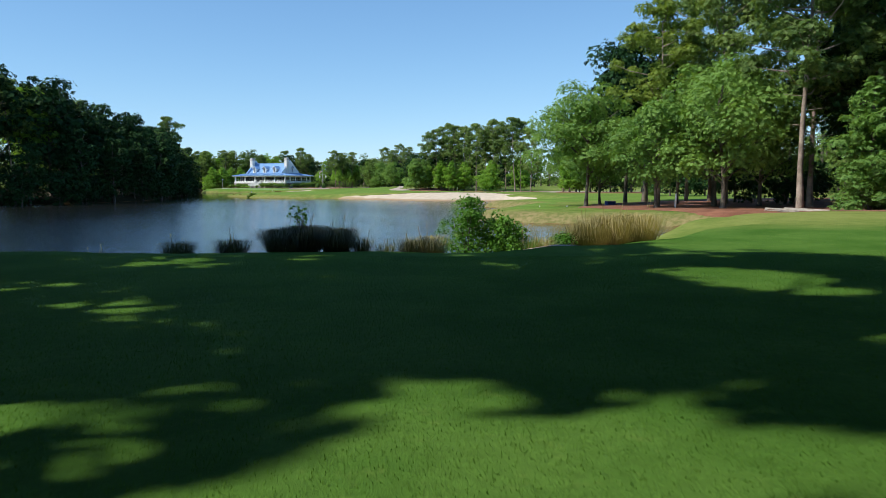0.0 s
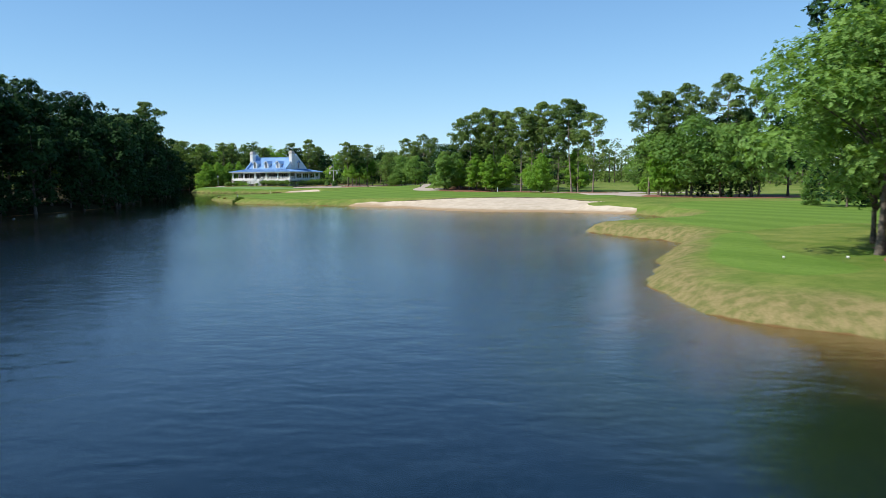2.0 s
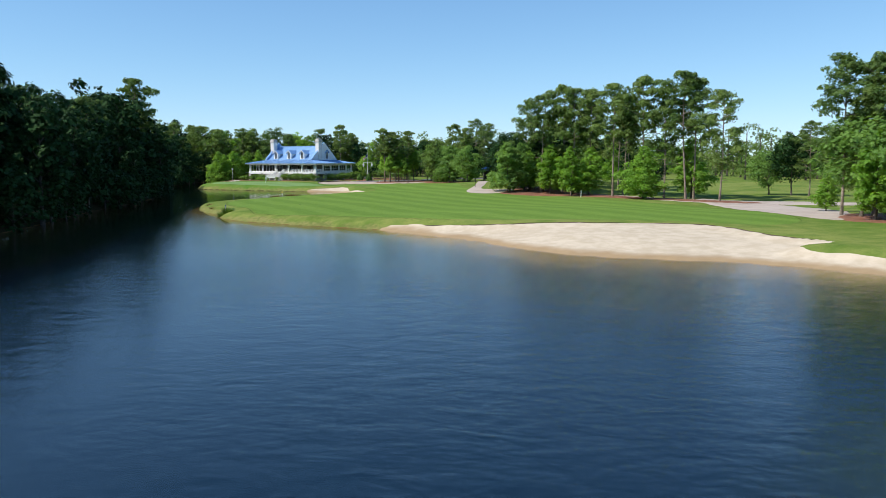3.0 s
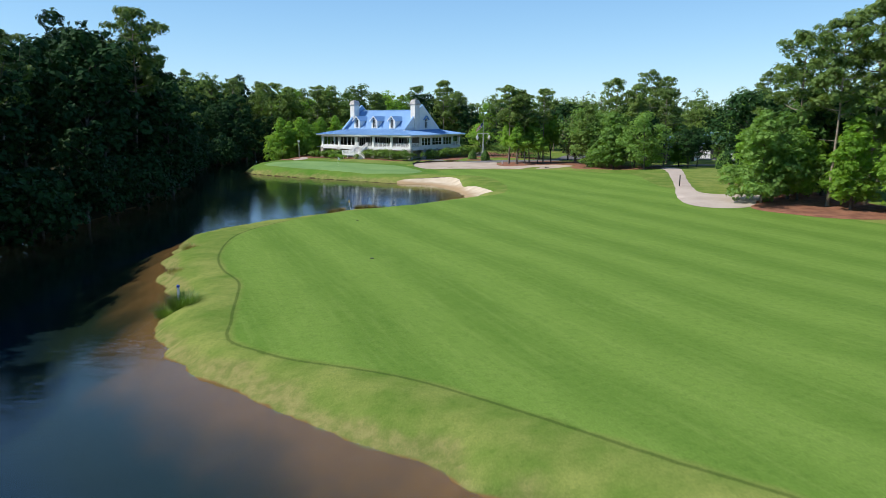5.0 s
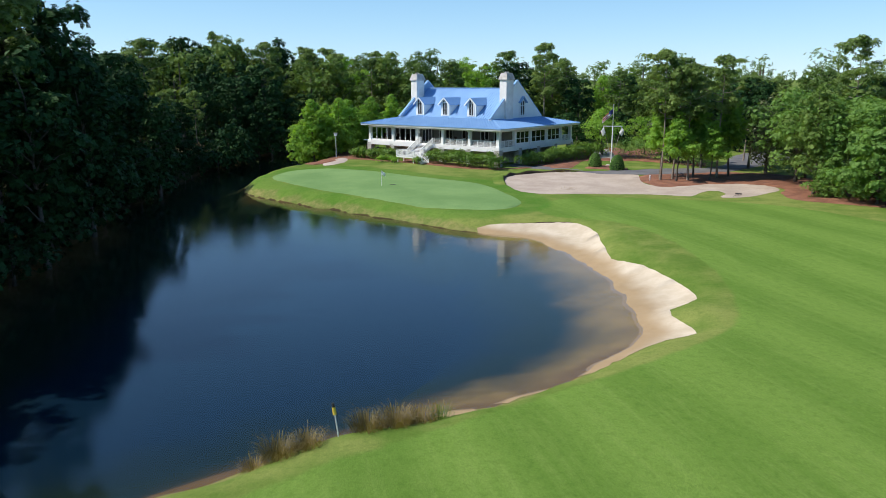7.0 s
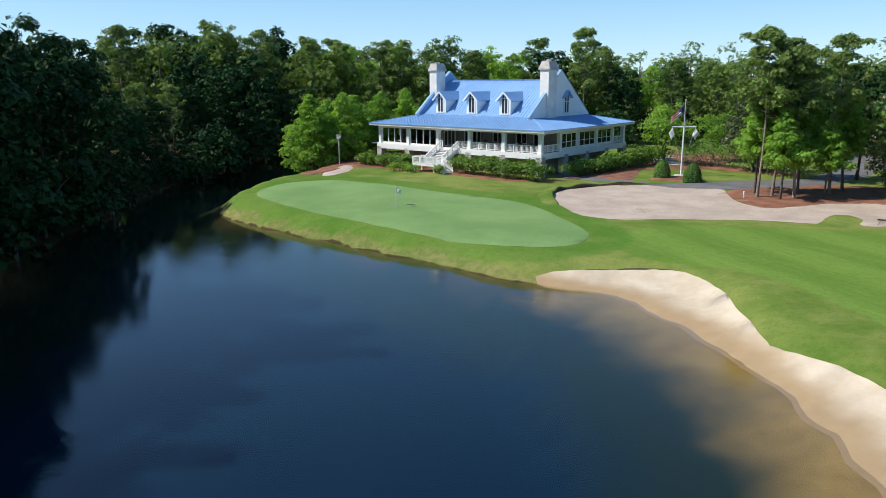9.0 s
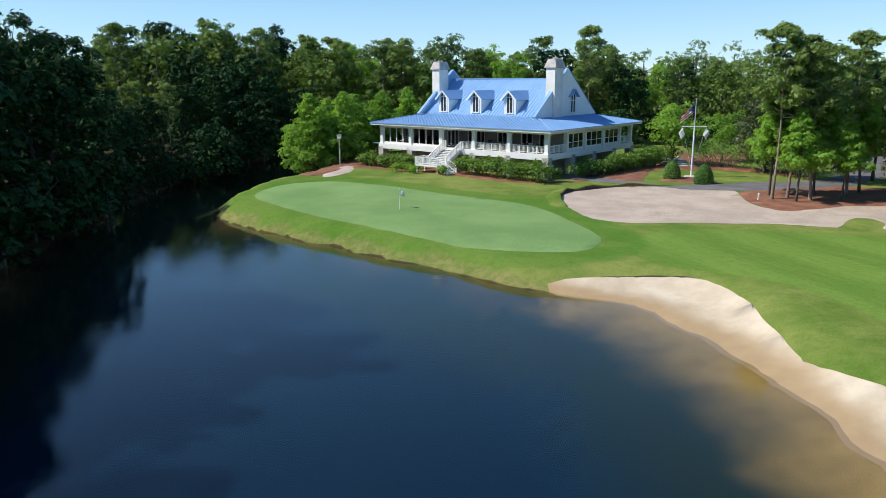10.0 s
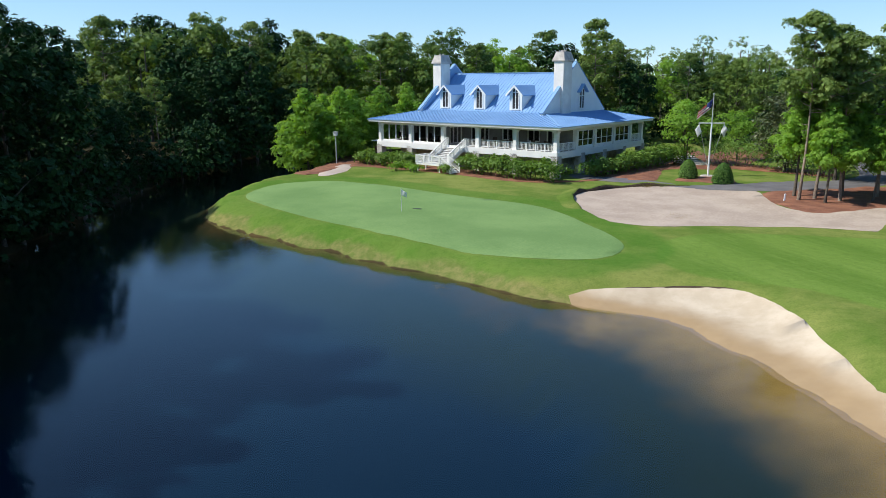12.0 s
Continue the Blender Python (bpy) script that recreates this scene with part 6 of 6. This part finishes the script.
def cone_bush(x, y, h, r):
    rng = np.random.default_rng(int(abs(x) * 10))
    rt = root("clipped_bush", pose(x, y, ground_z(x, y)), "clipped dark green cone-shaped bush", "bush", "clipped cone bushes")
    n = 2600
    t = rng.random(n) ** 0.8
    a = rng.uniform(0, 6.28, n)
    rr = r * np.sqrt(np.clip(1 - t ** 1.9, 0, 1)) * rng.uniform(0.86, 1.03, n) * (1 - 0.18 * (t < 0.08))
    c = np.stack([rr * np.cos(a), rr * np.sin(a), t * h], 1)
    d = np.stack([np.cos(a), np.sin(a), 0.6 + 0 * a], 1)
    v, f = leaves(c, d, 0.16, 0.09, 0.45, rng)
    mesh_part("foliage", array_mesh("foliage", v, f, LEAF_OAK), rt)
    n2 = 10
    prof = [(r * 0.9 * math.sqrt(max(0, 1 - (k / n2) ** 1.9)), h * 0.97 * k / n2) for k in range(n2 + 1)]
    bm = bmesh.new()
    rings = [[bm.verts.new((max(q, 0.02) * math.cos(w * 0.5236), max(q, 0.02) * math.sin(w * 0.5236), z)) for w in range(12)] for q, z in prof]
    for a_, b_ in zip(rings[:-1], rings[1:]):
        for w in range(12):
            bm.faces.new((a_[w], a_[(w + 1) % 12], b_[(w + 1) % 12], b_[w]))
    part("inner_twigs", bm, LEAF_DARK, rt)


cone_bush(-40.83, 223.6, 1.65, 0.82)
cone_bush(-0.85, 200.8, 2.6, 1.2)
cone_bush(2.8, 205.1, 3.0, 1.7)
cone_bush(-38.1, 221.4, 1.7, 0.86)

# flag mast with a yard and three flags
MX0, MY0 = -39.16, 225.6
mz = ground_z(MX0, MY0)
mast = root("flag_mast", pose(MX0, MY0, mz, 0, 0, 12) @ Matrix.Diagonal((0.88, 0.88, 0.88, 1)), "white nautical flag mast with yardarm on the lawn", "flagpole")
bm = bmesh.new()
rod(bm, (0, 0, 0), (0, 0, 5.3), 0.10, 0.08, 12)
part("pole", bm, METAL_W, mast)
bm = bmesh.new()
rod(bm, (0, 0, 5.2), (0, 0, 8.0), 0.055, 0.035, 10)
part("topmast", bm, GREYM, mast)
bm = bmesh.new()
rod(bm, (-1.25, 0, 5.25), (1.25, 0, 5.25), 0.05, 0.05, 8)
part("yardarm", bm, METAL_W, mast)
bm = bmesh.new()
for s in (-1, 1):
    rod(bm, (s * 1.2, 0, 5.25), (0, 0.1, 0.6), 0.016, 0.016, 6)
part("halyard", bm, GREYM, mast)
bm = bmesh.new()
rod(bm, (0, 0, 0), (0, 0, 0.10), 0.75, 0.7, 16)
part("mast_base", bm, CONCRETE, mast)
part("truck", boxed(-0.08, 0.08, -0.08, 0.08, 8.0, 8.14, 0.02), GREYM, mast)


def flag(name, p, du, dv, nu, nv, wave, material, parent, turn=0.0):
    """A hanging cloth: du across, dv down, with folds."""
    vs, fs = [], []
    for j in range(nv + 1):
        for i in range(nu + 1):
            a, b = i / nu, j / nv
            x = du[0] * a + dv[0] * b
            y = wave * math.sin(7 * a + 2.5 * b) * (0.3 + a)
            z = du[1] * a + dv[1] * b
            vs.append((p[0] + x, p[1] + y, p[2] + z))
    for j in range(nv):
        for i in range(nu):
            k = j * (nu + 1) + i
            fs.append((k, k + 1, k + nu + 2, k + nu + 1))
    ob = mesh_part(name, array_mesh(name, vs, fs, material, True), parent)
    md = ob.modifiers.new("cloth", "SOLIDIFY")
    md.thickness = 0.012
    return ob


flag("blue_canton", (-0.06, 0, 7.6), (-0.5, -0.45), (-0.05, -0.75), 6, 6, 0.06, NAVY, mast)
for k in range(6):
    flag("stripe", (-0.11 - 0.02 * k - (0.5 if k < 3 else 0.0), 0, 7.48 - 0.14 * k - (0.45 if k < 3 else 0.0)), (-0.75 if k < 3 else -1.25, -0.65 if k < 3 else -1.1), (-0.02, -0.14), 8, 1, 0.07, RED if k % 2 == 0 else CLOTH, mast)
for s in (-1, 1):
    flag("pennant", (s * 1.2, 0, 5.15), (s * 0.35, -0.55), (-s * 0.30, -0.75), 6, 6, 0.07, CLOTH, mast)


# putting-green flag
def pin(x, y, h, material, label):
    z = ground_z(x, y) + 0.03
    r = root("golf_flagstick", pose(x, y, z, 0, 0, 20), label, "golf flag")
    bm = bmesh.new()
    rod(bm, (0, 0, -0.1), (0, 0, h), 0.022, 0.016, 8)
    part("stick", bm, METAL_W, r)
    flag("flag", (0.02, 0, h - 0.03), (0.34, -0.22), (0.0, -0.36), 6, 4, 0.05, material, r)
    return r


pin(-58.7, 201.87, 1.5, CLOTH, "white golf flag on the putting green")
# thin black slab a little beyond the flagstick
part("cup", boxed(-58.3, -57.7, 202.9, 203.1, ground_z(-58, 203) + 0.03, ground_z(-58, 203) + 0.055), BLACK)
bpy.data.objects["cup"].name = "green_mark"
tagged(bpy.data.objects["green_mark"], "small dark mark on the putting green", "mark")


rim_w = list(WASTE_B)
lip("waste_bunker_edge", rim_w[-8:] + rim_w[:18], 0, 26, 0.42, "dark eroded turf lip of the waste bunker")
lip("bunker_edge", BUNKER_LAGOON, 2, 24, 0.06, "eroded turf lip of the lagoon bunker")
lip("bunker_edge", BUNKER, 34, 84, 0.09, "eroded turf lip of the broad bunker")


# reeds at the water's edge
def reeds(x, y, n, h, r, material, label, seed, lean=0.6, group="reed tufts along the shore", z=None, droop=0.0):
    rng = np.random.default_rng(seed)
    z = max(ground_z(x, y), -0.15) if z is None else z
    rt = root("reed_tuft", pose(x, y, z), label, "reeds", group)
    vs, fs = [], []
    for k in range(n):
        a, q = rng.uniform(0, 6.28), r * math.sqrt(rng.random())
        b = np.array([q * math.cos(a), q * math.sin(a), -0.1])
        d = np.array([math.cos(a), math.sin(a), 0]) * lean * rng.uniform(0.2, 1.4) * (0.4 + q / r)
        L = h * rng.uniform(0.55, 1.15)
        s = np.array([-math.sin(a), math.cos(a), 0]) * (0.0022 + 0.0022 * h)
        m1 = b + np.array([0, 0, L * (0.6 + 0.12 * droop)]) + d * L * 0.35
        tip = b + np.array([0, 0, L * (1 - 0.25 * lean - droop * rng.uniform(0.1, 0.45))]) + d * L * (1 - 0.3 * droop)
        o = len(vs)
        vs += [b - s, b + s, m1 + s * 0.8, m1 - s * 0.8, tip]
        fs += [(o, o + 1, o + 2), (o, o + 2, o + 3), (o + 3, o + 2, o + 4)]
    mesh_part("tuft", array_mesh("tuft", vs, fs, material), rt)
    for k in range(3):
        a, q = rng.uniform(0, 6.28), r * 0.6 * rng.random()
        b = np.array([q * math.cos(a), q * math.sin(a), -0.05])
        e = b + np.array([0.22 * h * math.cos(a), 0.22 * h * math.sin(a), h * rng.uniform(0.9, 1.15)])
        v, f = tubes([[(*b, 0.006), (*((b + e) / 2 + (0, 0, 0.05 * h)), 0.005), (*(b + (e - b) * 0.86), 0.004), (*(b + (e - b) * 0.9), 0.007), (*(b + (e - b) * 0.97), 0.006), (*e, 0.003)]], 5)
        mesh_part("seed_stalk", array_mesh("seed_stalk", v, f, STRAW, True), rt)
    return rt


for k, (x, y, h, r, mat_, n) in enumerate([(2.0, -22.9, 0.95, 0.24, REED, 2600), (2.5, -22.8, 1.02, 0.26, REED, 2800), (3.25, -22.8, 0.85, 0.25, REED, 2400), (3.85, -22.85, 0.55, 0.2, REED, 420), (0.8, -22.8, 0.7, 0.24, REED, 1100), (-0.5, -22.7, 0.62, 0.28, REED, 900), (-2.6, -22.4, 0.55, 0.4, REED, 500), (4.45, -22.7, 0.42, 0.3, REED, 260), (5.05, -22.6, 0.6, 0.26, REED, 700), (5.45, -22.3, 0.8, 0.3, STRAW, 900), (8.2, -21.5, 0.6, 0.35, STRAW, 350), (7.9, -21.6, 0.55, 0.3, BLADE, 400), (9.7, -20.2, 1.15, 0.45, STRAW, 1300), (10.3, -20.0, 1.25, 0.5, STRAW, 1700), (11.0, -19.9, 1.2, 0.5, STRAW, 1400), (10.4, -16.4, 0.9, 0.6, STRAW, 450), (9.2, -18.6, 0.7, 0.5, STRAW, 350), (10.2, -17.6, 0.4, 0.35, STRAW, 200), (11.6, -14.6, 0.5, 0.4, STRAW, 240), (9.0, -19.6, 0.6, 0.4, BLADE, 260), (8.6, -20.6, 0.55, 0.4, BLADE, 260), (13.5, -11.2, 0.6, 0.6, REED, 350), (-6.5, -21.6, 0.55, 0.7, REED, 400), (-41.25, 206.9, 0.3, 0.9, REED_BROWN, 420), (-44.0, 218.8, 0.5, 0.6, REED_BROWN, 420), (-42.8, 219.2, 0.4, 0.5, BLADE, 320), (-41.6, 153.3, 0.81, 0.5, REED_BROWN, 900), (-41.0, 153.9, 0.72, 0.4, REED_BROWN, 648), (-42.2, 152.8, 0.51, 0.35, REED_BROWN, 360), (-39.7, 155.4, 0.77, 0.5, REED_BROWN, 864), (-39.0, 156.0, 0.81, 0.5, REED_BROWN, 864), (-38.4, 156.6, 0.72, 0.45, REED_BROWN, 648), (-37.9, 157.1, 0.7, 0.4, BLADE, 260), (-36.6, 120.2, 0.9, 0.7, BLADE, 1500), (-37.2, 119.7, 0.75, 0.5, BLADE, 800), (-44.53, 134.11, 0.53, 0.6, REED_BROWN, 432), (-41.18, 126.9, 0.45, 0.5, REED_BROWN, 324)]):
    mound = mat_ is REED and y < 0
    reeds(x, y, n, h, r, mat_, "straw-coloured dry reed tuft on the bank" if mat_ is STRAW else ("bushy fresh green grass clump on the bank" if mat_ is BLADE else "brown reed tuft at the lagoon's edge" if mat_ is REED_BROWN else "dark brown-green reed tuft at the water's edge"), 300 + k, 0.72 if mound else 0.6, droop=1.0 if mat_ is STRAW else (1.1 if y < 0 else 0.6))

# leafy saplings on the near bank
for k, (x, y, h, w) in enumerate([(6.45, -21.2, 1.6, 0.62), (7.3, -21.2, 0.95, 0.6), (2.4, -22.75, 1.1, 0.13), (9.9, -17.7, 0.45, 0.16), (8.9, -20.4, 0.5, 0.2), (11.7, -16.2, 0.55, 0.2), (13.2, -10.6, 0.7, 0.22)]):
    rng = np.random.default_rng(80 + k)
    big_ = w > 0.3
    pts = []
    for _ in range(int(150 * w) if big_ else int(40 * w) + 5):
        z = rng.uniform(0.12 if big_ else 0.7, 1.0)
        wide = w * (0.66 - 0.40 * z) if big_ else w * 0.55
        pts.append((x + rng.normal(0, wide), y + rng.normal(0, wide), z * h))
    leafy("bank_sapling", pts, [0.2 if big_ else 0.2 + 0.1 * w] * len(pts), 34 if big_ else 46 if w > 0.15 else 10, 0.078, 0.062, 0.9, LEAF_SAP, "bright green leafy sapling on the near bank", "shrub", "saplings on the near bank", 90 + k)

# low garden steps beside the porch
at_s = Vector((-40.0, 232.6))
gs = root("garden_steps", pose(at_s.x, at_s.y, ground_z(*at_s), 0, 0, 22), "low grey stone garden steps in the mulch", "steps")
for k in range(7):
    part("step", boxed(-1.2, 1.2, 0.85 * k, 0.85 * k + 0.8, -0.2, 0.2 + 0.09 * k, 0.015), CONCRETE, gs)

# striped distance pole at the lagoon
r = root("marker_pole", pose(-40.36, 154.7, ground_z(-40.36, 154.7), 0, -8, 0), "thin white marker pole with a yellow and black top", "marker")
bm = bmesh.new()
rod(bm, (0, 0, -0.3), (0, 0, 0.75), 0.022, 0.022, 8)
part("stake", bm, METAL_W, r)
bm = bmesh.new()
rod(bm, (0, 0, 0.75), (0, 0, 0.98), 0.06, 0.05, 10)
part("yellow_band", bm, YELLOW, r)
bm = bmesh.new()
rod(bm, (0, 0, 0.98), (0, 0, 1.12), 0.045, 0.04, 10)
part("black_tip", bm, BLACK, r)


# stakes and sprinkler heads
def stake(x, y, h, material, cap, label):
    r = root("course_stake", pose(x, y, ground_z(x, y), 2, 1, 15), label, "stake", "stakes on the course")
    part("post", boxed(-0.05, 0.05, -0.05, 0.05, -0.2, h, 0.008), material, r)
    part("cap", boxed(-0.06, 0.06, -0.06, 0.06, h, h + 0.12, 0.01), cap, r)


stake(-37.0, 120.5, 0.95, METAL_W, BLUEP, "white stake with a blue cap on the bank")
stake(-9.33, 175.47, 1.1, BLACK, BLACK, "dark post beside the cart path")
stake(8.18, 152.42, 1.0, METAL_W, METAL_W, "white post before the pines")
stake(23.94, 18.83, 1.2, METAL_W, BLACK, "white water cooler post under the trees")
stake(-34.14, 214.37, 0.45, METAL_W, METAL_W, "white post in the pine straw")
stake(-47.7, 226.6, 0.6, METAL_W, METAL_W, "short white bollard beside the drive")
for k, (x, y) in enumerate([(-37.28, 147.48), (-31.04, 131.55)]):
    r = root("sprinkler_head", pose(x, y, ground_z(x, y)), "round black sprinkler head sunk in the fairway", "sprinkler", "sprinkler heads")
    bm = bmesh.new()
    rod(bm, (0, 0, -0.02), (0, 0, 0.035), 0.12, 0.105, 14)
    part("lid", bm, BLACK, r)

# cooler box and tee markers
r = root("cooler_box", pose(21.12, 29.57, ground_z(21.12, 29.57), 0, 0, 20), "blue cooler box with white lid on the tee", "cooler")
part("tub", boxed(-0.45, 0.45, -0.25, 0.25, 0, 0.34, 0.03), BLUEP, r)
part("lid", boxed(-0.47, 0.47, -0.27, 0.27, 0.34, 0.41, 0.02), METAL_W, r)
for x, y in ((14.26, 27.81), (16.72, 27.46)):
    r = root("tee_marker", pose(x, y, ground_z(x, y)), "small white tee marker", "tee marker", "tee markers")
    bm = bmesh.new()
    bmesh.ops.create_icosphere(bm, subdivisions=2, radius=0.06, matrix=Matrix.Translation((0, 0, 0.06)))
    part("ball", bm, METAL_W, r, smooth=True)

# lamp post by the cypresses
r = root("lamp_post", pose(-75.43, 226.01, ground_z(-75.43, 226.01)), "slim grey lamp post with a square lantern", "lamp post")
bm = bmesh.new()
rod(bm, (0, 0, -0.1), (0, 0, 2.9), 0.06, 0.05, 10)
part("pole", bm, GREYM, r)
part("lantern", boxed(-0.17, 0.17, -0.17, 0.17, 2.9, 3.22, 0.02), METAL_W, r)
part("hood", boxed(-0.23, 0.23, -0.23, 0.23, 3.22, 3.30, 0.02), GREYM, r)


# golf cart beside the porch
def golf_cart(m):
    r = root("golf_cart", m, "dark golf cart with a flat pale roof beside the porch", "golf cart")
    bm = boxed(-0.6, 0.6, -1.15, 1.1, 0.28, 0.62, 0.06)
    box(bm, -0.55, 0.55, -1.15, -0.75, 0.60, 0.95, 0.05)
    part("body", bm, DARK, r)
    part("seat", boxed(-0.52, 0.52, -0.05, 0.45, 0.62, 0.78, 0.04), CHAIRM, r)
    part("backrest", boxed(-0.52, 0.52, 0.46, 0.56, 0.80, 1.25, 0.03), CHAIRM, r)
    part("roof", boxed(-0.62, 0.62, -0.85, 1.0, 1.83, 1.90, 0.025), CLOTH, r, "flat pale cart roof")
    for x in (-0.56, 0.56):
        for y, lean in ((-0.75, 0.12), (0.85, 0.0)):
            bm = bmesh.new()
            rod(bm, (x, y - lean, 0.6), (x, y, 1.84), 0.022, 0.022, 6)
            part("roof_post", bm, DARK, r)
        for y in (-0.78, 0.78):
            bm = bmesh.new()
            rod(bm, (x - 0.09, y, 0.23), (x + 0.09, y, 0.23), 0.23, 0.23, 14)
            part("wheel", bm, BLACK, r)


gx_, gy_ = local(-2.2, 4.2)
golf_cart(pose(gx_, gy_, ground_z(gx_, gy_), 0, 0, 65))


# low cart barn far behind the trees
def barn(x, y, turn, L, W):
    r = root("cart_barn", pose(x, y, ground_z(x, y), 0, 0, turn), "low white outbuilding with blue metal roof", "building", "outbuildings")
    part("wall", boxed(-L / 2, L / 2, -W / 2, W / 2, -0.3, 2.7), WHITE, r)
    bm = bmesh.new()
    a, b = L / 2 + 0.5, W / 2 + 0.5
    vs = [bm.verts.new(p) for p in ((-a, -b, 2.65), (a, -b, 2.65), (a, b, 2.65), (-a, b, 2.65), (-a + b, 0, 4.8), (a - b, 0, 4.8))]
    for f in ((0, 1, 5, 4), (1, 2, 5), (2, 3, 4, 5), (3, 0, 4), (3, 2, 1, 0)):
        bm.faces.new([vs[i] for i in f])
    part("roof", bm, ROOF, r)
    for k in range(3):
        c = -L / 2 + (k + 0.5) * L / 3
        part("door", boxed(c - 1.1, c + 1.1, -W / 2 - 0.03, -W / 2 + 0.05, 0, 2.2), DARK, r)


barn(3.08, 232.76, -14, 12, 7)
barn(-5.0, 226.0, -14, 7, 6)

# low plank footbridge over the lake's eastern tip
def footbridge(a, b, z, wide=1.7):
    a, b = Vector((*a, z)), Vector((*b, z))
    L = (b - a).length
    r = root("footbridge", Matrix.Translation(a) @ pose(0, 0, 0, 0, 0, math.degrees(math.atan2(b.y - a.y, b.x - a.x))), "low weathered plank footbridge at the lake's tip", "bridge")
    for v in (-wide / 2 + 0.12, wide / 2 - 0.12):
        part("stringer", boxed(0, L, v - 0.07, v + 0.07, -0.28, -0.004, 0.01), CHAIRM, r, "dark timber stringer")
        part("kerb_rail", boxed(0, L, v - 0.06, v + 0.06, 0.10, 0.19, 0.01), TIMBER, r)
        n = int(L / 1.5)
        for k in range(n + 1):
            u = 0.1 + (L - 0.2) * k / n
            part("post", boxed(u - 0.07, u + 0.07, v - 0.075, v + 0.075, -1.3, -0.282), CHAIRM, r)
            part("kerb_block", boxed(u - 0.12, u + 0.12, v - 0.055, v + 0.055, 0.044, 0.098), TIMBER, r)
    first, n = None, int(L / 0.3)
    for k in range(n):
        if first is None:
            first = part("plank", boxed(0, 0.26, -wide / 2, wide / 2, 0, 0.042, 0.006), TIMBER, r)
        else:
            p = new("plank", first.data)
            p.parent = r
            p.matrix_basis = pose(k * L / n, 0.03 * math.sin(k * 2.3), 0, 0, 0, 0.6 * math.sin(k * 1.7))


footbridge((28.6, 11.4), (31.2, -4.2), 1.12)


# flat steps through the mulch, a rake and a few weeds
G = "garden steps"
for k, (x, y) in enumerate([(-40.55, 235.57), (-41.06, 238.26), (-41.53, 241.16), (-42.04, 244.27), (-42.59, 247.6)]):
    r = root("garden_step", pose(x, y, ground_z(x, y) + 0.06 + 0.05 * k, 0, 0, -24), "pale flat garden step set in the mulch", "step", G)
    part("tread", boxed(-0.75, 0.75, -0.2, 0.2, -0.15, 0.05, 0.015), CONCRETE, r)
r = root("bunker_rake", pose(-26.6, 204.9, ground_z(-26.6, 204.9) + 0.06, 0, 0, 70), "black bunker rake lying at the waste bunker's edge", "rake")
bm = bmesh.new()
rod(bm, (0, 0, 0.02), (1.5, 0, 0.10), 0.018, 0.018, 8)
part("handle", bm, BLACK, r)
part("head", boxed(1.48, 1.56, -0.28, 0.28, 0.06, 0.14, 0.01), BLACK, r)
for k in range(7):
    part("tine", boxed(1.5, 1.53, -0.26 + 0.08 * k, -0.24 + 0.08 * k, -0.02, 0.07), BLACK, r)

# blades of the first lawn
rng_g = np.random.default_rng(77)
n = 220000
gx = rng_g.uniform(-4, 15, n)
gy = -41.5 + 17 * rng_g.random(n) ** 1.3
keep_ = np.abs(gx - 5.5) < (gy + 42.5) * 0.75 + 0.6
gx, gy = gx[keep_], gy[keep_]
i_, j_ = np.clip(np.searchsorted(GX, gx) - 1, 0, NX - 2), np.clip(np.searchsorted(GY, gy) - 1, 0, NY - 2)
fa, fb_ = (gx - GX[i_]) / (GX[i_ + 1] - GX[i_]), (gy - GY[j_]) / (GY[j_ + 1] - GY[j_])
gz = (GRID_Z[j_, i_] * (1 - fa) + GRID_Z[j_, i_ + 1] * fa) * (1 - fb_) + (GRID_Z[j_ + 1, i_] * (1 - fa) + GRID_Z[j_ + 1, i_ + 1] * fa) * fb_
a = rng_g.uniform(0, 6.28, len(gx))
hh = rng_g.uniform(0.012, 0.03, len(gx))
ww = rng_g.uniform(0.0025, 0.005, len(gx))
ln = rng_g.uniform(0.2, 0.9, len(gx)) * hh
b1 = np.stack([gx - np.cos(a) * ww, gy - np.sin(a) * ww, gz - 0.005], 1)
b2 = np.stack([gx + np.cos(a) * ww, gy + np.sin(a) * ww, gz - 0.005], 1)
tp3 = np.stack([gx + np.sin(a) * ln, gy - np.cos(a) * ln, gz + hh], 1)
vv = np.stack([b1, b2, tp3], 1).reshape(-1, 3)
tagged(new("grass", array_mesh("grass", vv, np.arange(len(vv)).reshape(-1, 3), LAWN)), "short green blades of the mown lawn", "grass", kind="stuff")
